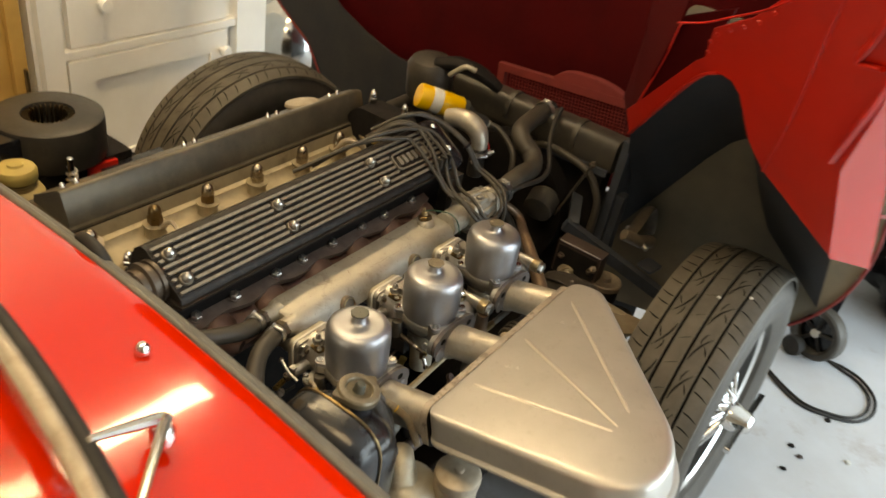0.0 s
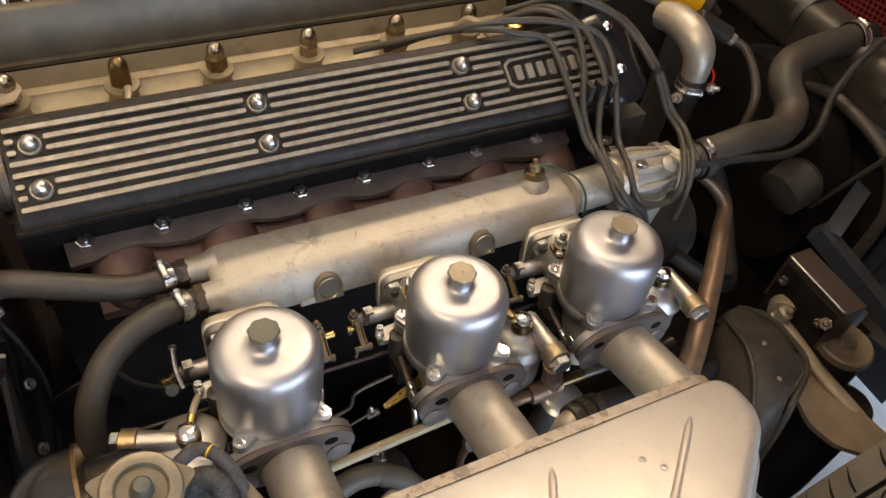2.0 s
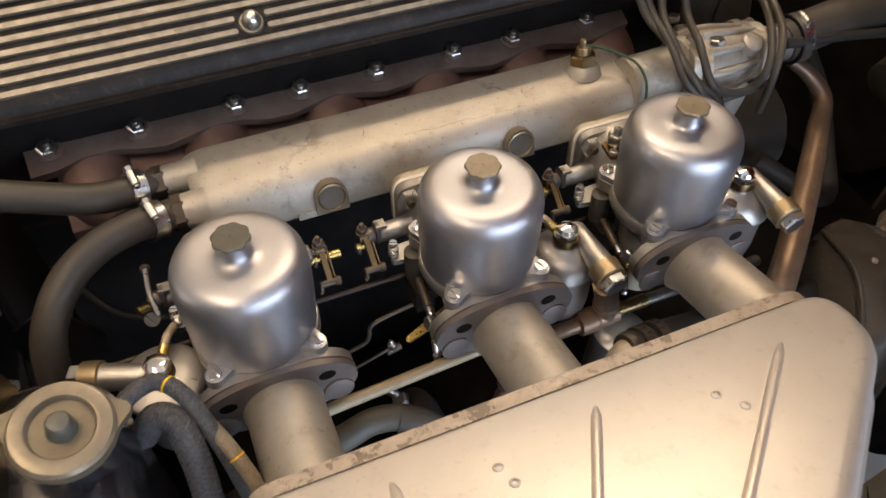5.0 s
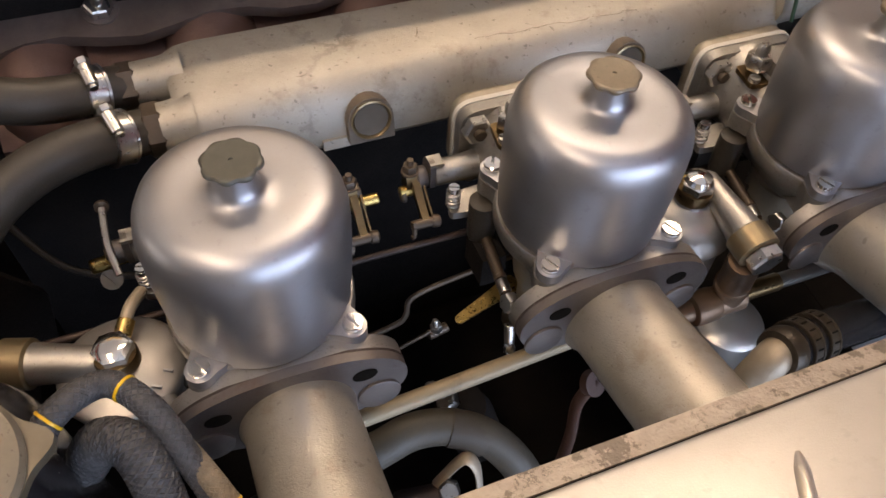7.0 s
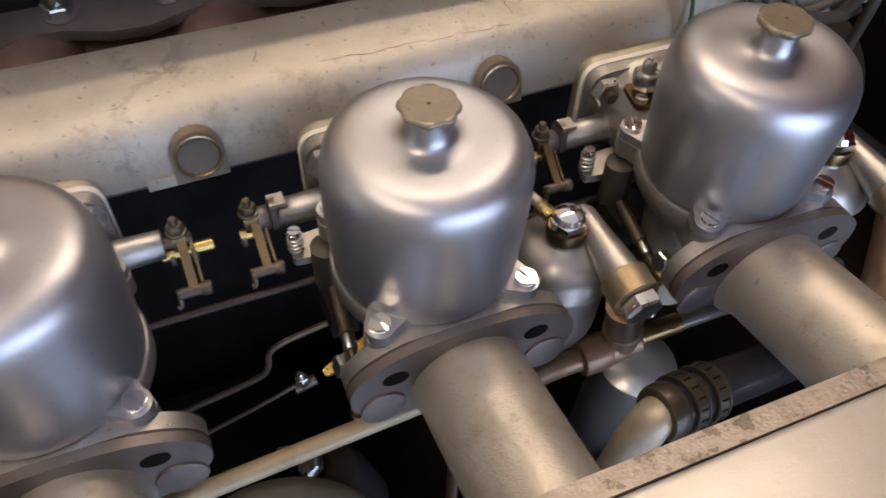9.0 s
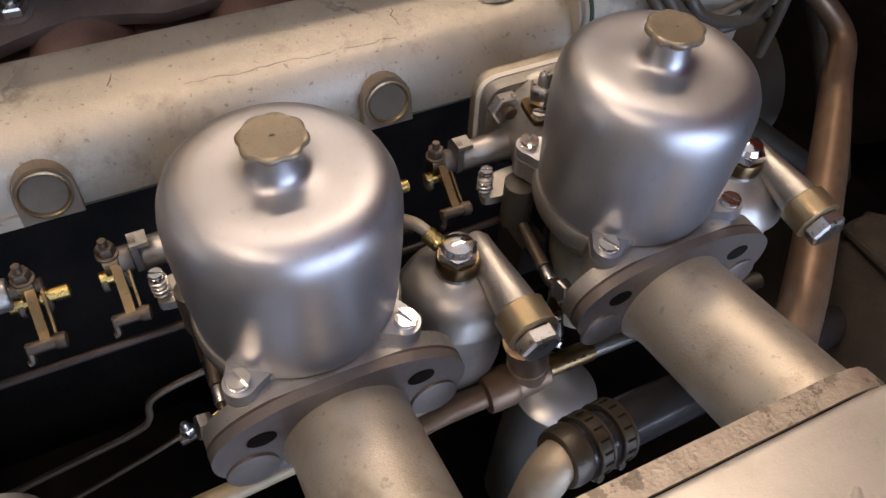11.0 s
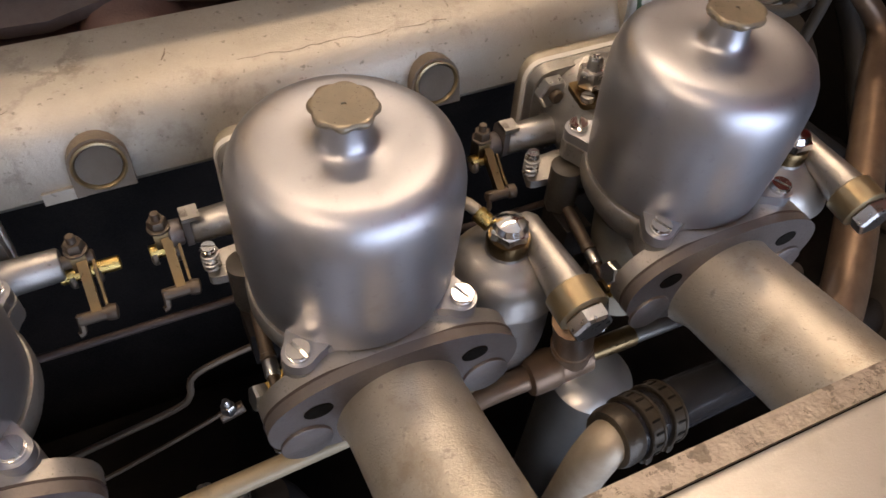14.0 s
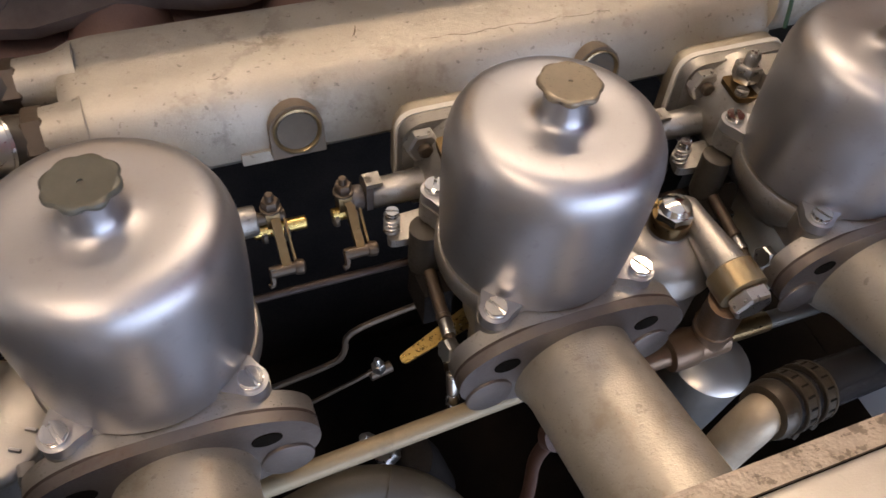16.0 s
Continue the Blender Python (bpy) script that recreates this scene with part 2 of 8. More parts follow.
M_ARCHIN = material("dusty_olive_underseal", (0.20, 0.168, 0.118), 0.75, 0.0, (0.11, 0.095, 0.072), 5, 0.9, 0.4, 500, 0.1, stain=0.5, stain_scale=5, stain_colour=(0.26, 0.215, 0.145), stain_edge=0.25)
M_DUCT = material("dusty_brown_black_rubber", (0.025, 0.021, 0.0175), 0.55, 0.0, (0.050, 0.041, 0.032), 20, 0.8, 0.3, 500, 0.12, spec=0.3, stain=0.4, stain_scale=50, stain_colour=(0.085, 0.071, 0.055), stain_edge=0.12, dent=0.5)
M_OLIVE = material("dull_olive_hose", (0.055, 0.048, 0.035), 0.55, 0.0, (0.032, 0.028, 0.021), 30, 0.7, 0.2, 900, 0.12)
M_OLIVEDARK = material("dim_olive_case", (0.050, 0.043, 0.033), 0.6, 0.0, (0.03, 0.026, 0.021), 30, 0.8, 0.3, 700, 0.12)
M_FRAME = material("blue_grey_frame_paint", (0.058, 0.068, 0.090), 0.45, 0.25, (0.033, 0.034, 0.036), 30, 0.7, 0.2, 700, 0.1)
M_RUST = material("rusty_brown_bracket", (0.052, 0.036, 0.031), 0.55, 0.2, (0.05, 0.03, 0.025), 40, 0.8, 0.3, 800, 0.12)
M_RUSTRED = material("red_brown_rust", (0.060, 0.030, 0.022), 0.6, 0.1, (0.04, 0.020, 0.015), 60, 0.8, 0.3, 800, 0.1)
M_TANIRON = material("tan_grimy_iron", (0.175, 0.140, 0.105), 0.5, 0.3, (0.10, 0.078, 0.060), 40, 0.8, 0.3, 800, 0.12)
M_ROD = material("grimy_brown_steel_rod", (0.10, 0.075, 0.055), 0.45, 0.5, (0.06, 0.045, 0.035), 60, 0.7, 0.1, 900, 0.1)
M_ARM = material("grimy_light_alloy", (0.40, 0.34, 0.26), 0.5, 0.4, (0.26, 0.20, 0.14), 40, 0.8, 0.25, 800, 0.1)
M_YELLOW = material("yellow_coil_can", (0.80, 0.46, 0.015), 0.35, 0.1, (0.72, 0.38, 0.01), 40, 0.5, 0.0, 600, 0.06, coat=0.3)
M_WHITE = material("white_gloss_cabinet_paint", (0.86, 0.84, 0.80), 0.4, 0.0, (0.70, 0.67, 0.62), 4, 0.6, 0.05, 300, 0.08)
M_WOOD = material("varnished_pine", (0.55, 0.33, 0.10), 0.45, 0.0, (0.42, 0.23, 0.06), 7, 0.7, 0.05, 200, 0.08)
M_FLOOR = material("painted_grey_floor", (0.50, 0.52, 0.55), 0.5, 0.0, (0.40, 0.40, 0.41), 3, 0.8, 0.1, 120, 0.12, stain=0.5, stain_scale=5, stain_colour=(0.30, 0.24, 0.21))
M_WALL = material("painted_garage_wall", (0.62, 0.58, 0.50), 0.8, 0.0, (0.52, 0.47, 0.40), 2, 0.7, 0.2, 90, 0.05)
M_BRAID = material("grey_braided_hose", (0.038, 0.037, 0.039), 0.5, 0.0, (0.10, 0.097, 0.096), 350, 0.7, 0.5, 1200, 0.1)
M_TAN = material("tan_flexible_sleeve", (0.22, 0.17, 0.11), 0.7, 0.0, (0.12, 0.09, 0.06), 250, 0.7, 0.4, 1200, 0.1)
M_CREAM = material("yellowed_reservoir", (0.50, 0.38, 0.16), 0.45, 0.0, (0.36, 0.26, 0.10), 30, 0.6, 0.1, 600, 0.08)
M_YELLID = material("dull_yellow_plastic", (0.48, 0.37, 0.12), 0.45, 0.0, (0.36, 0.27, 0.09), 30, 0.6, 0.1, 600, 0.08)
M_LABEL = material("pale_label", (0.62, 0.60, 0.55), 0.5)
M_GREEN = material("dark_green_seal", (0.02, 0.06, 0.035), 0.6)
M_RUSTWEB = material("tan_grimy_web", (0.21, 0.168, 0.12), 0.6, 0.15, (0.13, 0.10, 0.072), 30, 0.8, 0.3, 700, 0.12, stain=0.4, stain_scale=20, stain_colour=(0.085, 0.062, 0.045))
M_UNION = material("dull_brass_union", (0.34, 0.265, 0.155), 0.36, 0.8, (0.22, 0.165, 0.095), 60, 0.6, 0.2, 700, 0.08)
M_TANKCAP = material("browned_pressed_steel_cap", (0.150, 0.125, 0.085), 0.42, 0.5, (0.095, 0.077, 0.052), 60, 0.6, 0.1, 700, 0.08)
M_GLASS = bpy.data.materials.new("windscreen_glass")
M_GLASS.use_nodes = True
g = M_GLASS.node_tree.nodes["Principled BSDF"]
g.inputs["Transmission Weight"].default_value, g.inputs["Roughness"].default_value = 1.0, 0.02
g.inputs["Base Color"].default_value = (0.80, 0.86, 0.82, 1)
M_TUBE = bpy.data.materials.new("lit_tube")
M_TUBE.use_nodes = True
g = M_TUBE.node_tree.nodes["Principled BSDF"]
g.inputs["Emission Color"].default_value, g.inputs["Emission Strength"].default_value = (1.0, 0.84, 0.60, 1), 30.0


# ---- mesh helpers ----
def root_of(ob):
    while ob.parent:
        ob = ob.parent
    return ob


def thing(name, label, category, m=None, group="", kind=""):
    ob = new(name)
    ob.empty_display_size = 0.02
    ob.matrix_basis = m if m is not None else Matrix()
    return tagged(ob, label, category, group, kind)


def part(name, bm, mat, parent, label="", local=False, smooth=True, bevel=0.0, round_steps=2):
    """Links bm as one mesh under parent. Coordinates are the world's, or the thing's own when local."""
    if parent is not None and not local:
        bm.transform(root_of(parent).matrix_basis.inverted())
    if bevel:
        edges = [e for e in bm.edges if len(e.link_faces) == 2 and e.calc_face_angle(0) > 0.6]
        bmesh.ops.bevel(bm, geom=edges, offset=bevel, segments=round_steps, profile=0.6 if round_steps < 4 else 0.5, affect="EDGES")
    bmesh.ops.recalc_face_normals(bm, faces=bm.faces)
    me = bpy.data.meshes.new(name)
    bm.to_mesh(me)
    bm.free()
    me.materials.append(mat)
    if smooth:
        me.polygons.foreach_set("use_smooth", [True] * len(me.polygons))
        me.set_sharp_from_angle(angle=radians(38))
    ob = new(name, me)
    ob.parent = parent
    if label:
        ob["label"] = label
    return ob


def frame_along(d):
    d = Vector(d).normalized()
    return d.to_track_quat("Z", "Y").to_matrix().to_4x4()


def lathe(profile, seg=32, at=(0, 0, 0), axis=(0, 0, 1), bm=None, closed=True):
    """Turns (radius, height) pairs round an axis."""
    bm = bm or bmesh.new()
    m = Matrix.Translation(at) @ frame_along(axis)
    rings = []
    for r, h in profile:
        if r < 1e-6:
            rings.append([bm.verts.new(m @ Vector((0, 0, h)))])
        else:
            rings.append([bm.verts.new(m @ Vector((r * math.cos(a), r * math.sin(a), h))) for a in (2 * math.pi * k / seg for k in range(seg))])
    for a, b in zip(rings, rings[1:]):
        for k in range(seg):
            j = (k + 1) % seg
            q = [a[k % len(a)], a[j % len(a)], b[j % len(b)], b[k % len(b)]]
            q = list(dict.fromkeys(q))
            if len(q) > 2:
                bm.faces.new(q)
    for ring in (rings[0], rings[-1]):
        if len(ring) > 2 and closed:
            bm.faces.new(ring)
    return bm


def rod(a, b, r, seg=16, r2=None, bm=None):
    a, b = Vector(a), Vector(b)
    l = (b - a).length
    c = min(r, r2 or r, l) * 0.15
    r2 = r if r2 is None else r2
    return lathe([(r - c, 0), (r, c), (r2, l - c), (r2 - c, l)], seg, a, b - a, bm)


def hexnut(at, axis, r, h, hole=0.0, bm=None, turn=0.0):
    bm = bm or bmesh.new()
    m = Matrix.Translation(at) @ frame_along(axis) @ Matrix.Rotation(turn, 4, "Z")
    prof = [(r * 0.9, 0), (r, h * 0.12), (r, h * 0.85), (r * 0.86, h)]
    rings = [[bm.verts.new(m @ Vector((q * math.cos(k * math.pi / 3), q * math.sin(k * math.pi / 3), z))) for k in range(6)] for q, z in prof]
    for a, b in zip(rings, rings[1:]):
        for k in range(6):
            bm.faces.new((a[k], a[(k + 1) % 6], b[(k + 1) % 6], b[k]))
    bm.faces.new(rings[0])
    bm.faces.new(rings[-1])
    if hole:
        lathe([(hole, -h * 0.2), (hole, h * 1.5), (hole * 0.7, h * 1.75)], 12, at, axis, bm)
    return bm


def box(lo, hi, m=None, bm=None):
    bm = bm or bmesh.new()
    v = [bm.verts.new((m @ Vector(p)) if m else p) for p in ((x, y, z) for x in (lo[0], hi[0]) for y in (lo[1], hi[1]) for z in (lo[2], hi[2]))]
    for f in ((0, 1, 3, 2), (4, 6, 7, 5), (0, 4, 5, 1), (2, 3, 7, 6), (0, 2, 6, 4), (1, 5, 7, 3)):
        bm.faces.new([v[i] for i in f])
    return bm


def prism(outline, a, b, m=None, bm=None):
    """Extrudes a closed 2D outline (u, v) from w = a to b; m maps (u, v, w)."""
    bm = bm or bmesh.new()
    m = m or Matrix()
    lo = [bm.verts.new(m @ Vector((u, v, a))) for u, v in outline]
    hi = [bm.verts.new(m @ Vector((u, v, b))) for u, v in outline]
    n = len(outline)
    for k in range(n):
        bm.faces.new((lo[k], lo[(k + 1) % n], hi[(k + 1) % n], hi[k]))
    bm.faces.new(lo)
    bm.faces.new(hi)
    return bm


def smooth_line(points, steps=6):
    """A Catmull-Rom line through the points."""
    p = [Vector(q) for q in points]
    p = [p[0] * 2 - p[1]] + p + [p[-1] * 2 - p[-2]]
    out = []
    for k in range(1, len(p) - 2):
        a, b, c, d = p[k - 1:k + 3]
        for s in range(steps):
            t = s / steps
            out.append(0.5 * ((2 * b) + (c - a) * t + (2 * a - 5 * b + 4 * c - d) * t * t + (3 * b - a - 3 * c + d) * t ** 3))
    return out + [p[-2]]


def hose(points, r, seg=14, steps=6, flat=1.0, bm=None, wobble=0.0, fold=0.0):
    """A tube along a smooth line; r is one radius or one for each point."""
    bm = bm or bmesh.new()
    line = smooth_line(points, steps)
    radii = r if isinstance(r, (list, tuple)) else [r] * len(points)
    rings, up = [], Vector((0.13, 0.31, 0.94))
    for i, q in enumerate(line):
        d = (line[min(i + 1, len(line) - 1)] - line[max(i - 1, 0)]).normalized()
        side = d.cross(up).normalized()
        up = side.cross(d).normalized()
        f = i / (len(line) - 1) * (len(radii) - 1)
        k = min(int(f), len(radii) - 2)
        rr = radii[k] + (radii[k + 1] - radii[k]) * (f - k)
        ring = []
        for s in range(seg):
            a = 2 * math.pi * s / seg
            w = 1 + wobble * noise.noise((q + side * math.cos(a) * rr * 3) * 25)
            v = q + (side * math.cos(a) + up * math.sin(a) * flat) * rr * w
            if fold:
                # sharp creases where soft rubber has buckled
                n = abs(noise.noise(Vector((v.x * 16, v.y * 8, v.z * 14))))
                v -= (side * math.cos(a) + up * math.sin(a) * flat) * fold * max(0.0, 1.0 - n * 3.2) ** 1.5
            ring.append(bm.verts.new(v))
        rings.append(ring)
    for a, b in zip(rings, rings[1:]):
        for s in range(seg):
            bm.faces.new((a[s], a[(s + 1) % seg], b[(s + 1) % seg], b[s]))
    bm.faces.new(rings[0])
    bm.faces.new(rings[-1])
    return bm


def rounded(points, r, n=5):
    """Rounds the corners of a closed 2D outline."""
    out = []
    cnt = len(points)
    for k in range(cnt):
        p, q, s = Vector(points[k - 1]), Vector(points[k]), Vector(points[(k + 1) % cnt])
        rr = r[k] if isinstance(r, (list, tuple)) else r
        a = q + (p - q).normalized() * min(rr, (p - q).length * 0.49)
        b = q + (s - q).normalized() * min(rr, (s - q).length * 0.49)
        for i in range(n + 1):
            t = i / n
            out.append(tuple((1 - t) ** 2 * a + 2 * t * (1 - t) * q + t * t * b))
    return out


def clamp_band(at, axis, r, w, screw_dir):
    """A worm-drive band with its screw housing, as one mesh."""
    bm = lathe([(r, -w / 2), (r + 0.0012, -w / 2), (r + 0.0012, w / 2), (r, w / 2)], 24, at, axis)
    s = Vector(at) + Vector(screw_dir).normalized() * (r + 0.0032)
    t = Vector(axis).cross(Vector(screw_dir)).normalized()
    lathe([(r + 0.0010, -w / 2), (r + 0.0017, -w / 2 + 0.0004), (r + 0.0017, -w / 2 + 0.0016), (r + 0.0010, -w / 2 + 0.0020)], 24, at, axis, bm)
    lathe([(r + 0.0010, w / 2 - 0.0020), (r + 0.0017, w / 2 - 0.0016), (r + 0.0017, w / 2 - 0.0004), (r + 0.0010, w / 2)], 24, at, axis, bm)
    rod(s - t * 0.0065, s + t * 0.0065, 0.0034, 12, bm=bm)
    hexnut(s + t * 0.0065, t, 0.0040, 0.004, bm=bm)
    hexnut(s - t * 0.0085, t, 0.0026, 0.002, bm=bm)
    return bm


def dome_nut(at, axis, r, h, seg=12, bm=None):
    bm = hexnut(at, axis, r, h * 0.45, bm=bm)
    a = Vector(axis).normalized()
    return lathe([(r * 0.8, 0), (r * 0.8, h * 0.2), (r * 0.62, h * 0.42), (r * 0.3, h * 0.54), (0, h * 0.57)], seg, Vector(at) + a * h * 0.43, axis, bm)


def slotted_screw(at, axis, r, h, turn=0.3):
    """A cheese-head screw with a sunk slot."""
    m = Matrix.Translation(at) @ frame_along(axis) @ Matrix.Rotation(turn, 4, "Z")
    w = r * 0.17
    bm = lathe([(r, 0), (r, h * 0.45), (r * 0.9, h * 0.5)], 20, at, axis)
    for sgn in (-1, 1):
        half = [(sgn * w, -math.sqrt(r * r - w * w) * 0.96)]
        for k in range(9):
            a = -math.pi / 2 + math.pi * k / 8
            half.append((sgn * max(w, r * 0.96 * math.cos(a)), r * 0.96 * math.sin(a)))
        half.append((sgn * w, math.sqrt(r * r - w * w) * 0.96))
        seen = []
        for q in half:
            if not seen or (Vector(q) - Vector(seen[-1])).length > 1e-5:
                seen.append(q)
        prism(seen, h * 0.4, h, m, bm)
    return bm

# ---- the garage ----
def setting(name, bm, mat, label, category, bevel=0.0):
    ob = part(name, bm, mat, None, label, local=True, bevel=bevel)
    return tagged(ob, label, category, kind="structure")


setting("floor", box((-3.5, -2.9, -0.12), (4.6, 2.6, 0.01)), M_FLOOR, "scuffed pale grey painted concrete garage floor", "floor")
setting("wall_north", box((-3.5, 2.2, 0), (4.6, 2.4, 2.5)), M_WALL, "plain cream painted garage wall", "wall")
# unseen opening, cut only to hold the west fill lamp
bm = box((-3.5, -2.6, 0), (-3.3, -0.2, 2.5))
box((-3.5, 1.2, 0), (-3.3, 2.2, 2.5), bm=bm)
box((-3.5, -0.2, 0), (-3.3, 1.2, 0.88), bm=bm)
box((-3.5, -0.2, 1.82), (-3.3, 1.2, 2.5), bm=bm)
setting("wall_west", bm, M_WALL, "cream painted garage wall with an opening added for the fill lamp", "wall")
setting("wall_east", box((4.2, -2.6, 0), (4.4, 2.2, 2.5)), M_WALL, "plain cream painted garage wall", "wall")
bm = box((-3.5, -2.8, 0), (-0.5, -2.6, 2.5))
box((4.0, -2.8, 0), (4.6, -2.6, 2.5), bm=bm)
box((-0.5, -2.8, 2.12), (4.0, -2.6, 2.5), bm=bm)
setting("wall_south", bm, M_WALL, "cream garage wall with a wide open doorway", "wall")
setting("ceiling", box((-3.5, -2.8, 2.5), (4.6, 2.4, 2.62)), M_WHITE, "plain white painted garage ceiling", "ceiling")
setting("ground", box((-40, -60, -0.2), (60, -2.85, -0.13)), M_FLOOR, "pale concrete yard outside the garage", "ground")

for tx, ty, turn in ((-0.75, -0.15, 0), (0.62, 1.06, 90)):
    light = thing("ceiling_light", "lit fluorescent tube in a white ceiling batten", "ceiling light", pose(tx, ty, 2.5, 0, 0, turn), "ceiling lights")
    part("batten", box((-0.03, -0.78, -0.05), (0.03, 0.78, 0)), M_WHITE, light, local=True, bevel=0.004)
    part("tube", rod((0, -0.75, -0.075), (0, 0.75, -0.075), 0.014), M_TUBE, light, "glowing warm white tube", local=True)

# ---- white cabinet and wooden board behind the car ----
CAB_Y = 1.55


def cabinet():
    c = thing("cabinet", "white painted wooden cabinet with panelled doors and round knobs", "cabinet", pose(0.66, CAB_Y, 0))
    part("body", box((0.27, CAB_Y + 0.02, 0.0), (1.12, CAB_Y + 0.5, 0.98)), M_WHITE, c, bevel=0.004)
    for x0, x1 in ((0.30, 0.93),):
        d = part("door", box((x0 + 0.05, CAB_Y - 0.004, 0.03), (x1, CAB_Y + 0.018, 0.44)), M_WHITE, c, bevel=0.003)
        b2 = box((x0 + 0.05, CAB_Y - 0.016, 0.03), (x0 + 0.13, CAB_Y - 0.004, 0.44))
        box((x1 - 0.07, CAB_Y - 0.016, 0.03), (x1, CAB_Y - 0.004, 0.44), bm=b2)
        box((x0 + 0.13, CAB_Y - 0.016, 0.37), (x1 - 0.07, CAB_Y - 0.004, 0.44), bm=b2)
        box((x0 + 0.13, CAB_Y - 0.016, 0.03), (x1 - 0.07, CAB_Y - 0.004, 0.11), bm=b2)
        part("door_frame", b2, M_WHITE, d, bevel=0.003)
        part("knob", lathe([(0.008, 0), (0.008, 0.014), (0.018, 0.022), (0.021, 0.03), (0.017, 0.039), (0, 0.042)], 20, (x1 - 0.03, CAB_Y - 0.016, 0.375), (0, -1, 0)), M_WHITE, d, "round white wooden knob")
    dr = part("drawer", box((0.37, CAB_Y - 0.004, 0.475), (0.93, CAB_Y + 0.018, 0.70)), M_WHITE, c, bevel=0.004)
    for kx in (0.47, 0.74):
        part("knob", lathe([(0.008, 0), (0.008, 0.014), (0.018, 0.022), (0.022, 0.03), (0.018, 0.04), (0, 0.043)], 20, (kx, CAB_Y - 0.004, 0.595), (0, -1, 0)), M_WHITE, dr, "round white wooden knob")
    part("stile", box((0.97, CAB_Y - 0.02, 0.0), (1.10, CAB_Y + 0.018, 0.98)), M_WHITE, c, bevel=0.003)
    part("stile", box((0.28, CAB_Y - 0.012, 0.0), (0.345, CAB_Y + 0.018, 0.98)), M_WHITE, c, bevel=0.003)
    part("rail", box((0.345, CAB_Y - 0.012, 0.445), (0.97, CAB_Y + 0.018, 0.470)), M_WHITE, c, bevel=0.003)


cabinet()
board = thing("wooden_cupboard", "varnished yellow pine cupboard side beside the white cabinet", "cupboard", pose(-0.2, 1.6, 0))
part("side_panel", box((-0.75, 1.58, 0), (0.245, 1.62, 1.9)), M_WOOD, board, bevel=0.004)
part("edge_strip", box((0.205, 1.56, 0), (0.245, 1.578, 1.9)), M_WOOD, board, bevel=0.003)
part("latch", rod((0.235, 1.555, 0.36), (0.235, 1.555, 0.44), 0.006, 10), M_OLDBRASS, board, "small brass latch")

hubcap = thing("headlamp_bowl", "bright round metal lamp bowl with a rolled rim beside the cabinet", "lamp bowl", pose(1.445, 1.738, 0.01))
part("bowl", lathe([(0.185, 0), (0.198, 0.006), (0.198, 0.02), (0.18, 0.026), (0.155, 0.07), (0.10, 0.115), (0.04, 0.132), (0, 0.133)], 40, (1.445, 1.738, 0.226), (-0.6, -0.75, 0.2)), M_CHROME, hubcap)
part("rim", lathe([(0.200, -0.03), (0.213, -0.02), (0.213, 0.01), (0.200, 0.012)], 40, (1.445, 1.738, 0.226), (-0.6, -0.75, 0.2)), M_BLACK, hubcap, "black rubber rim")


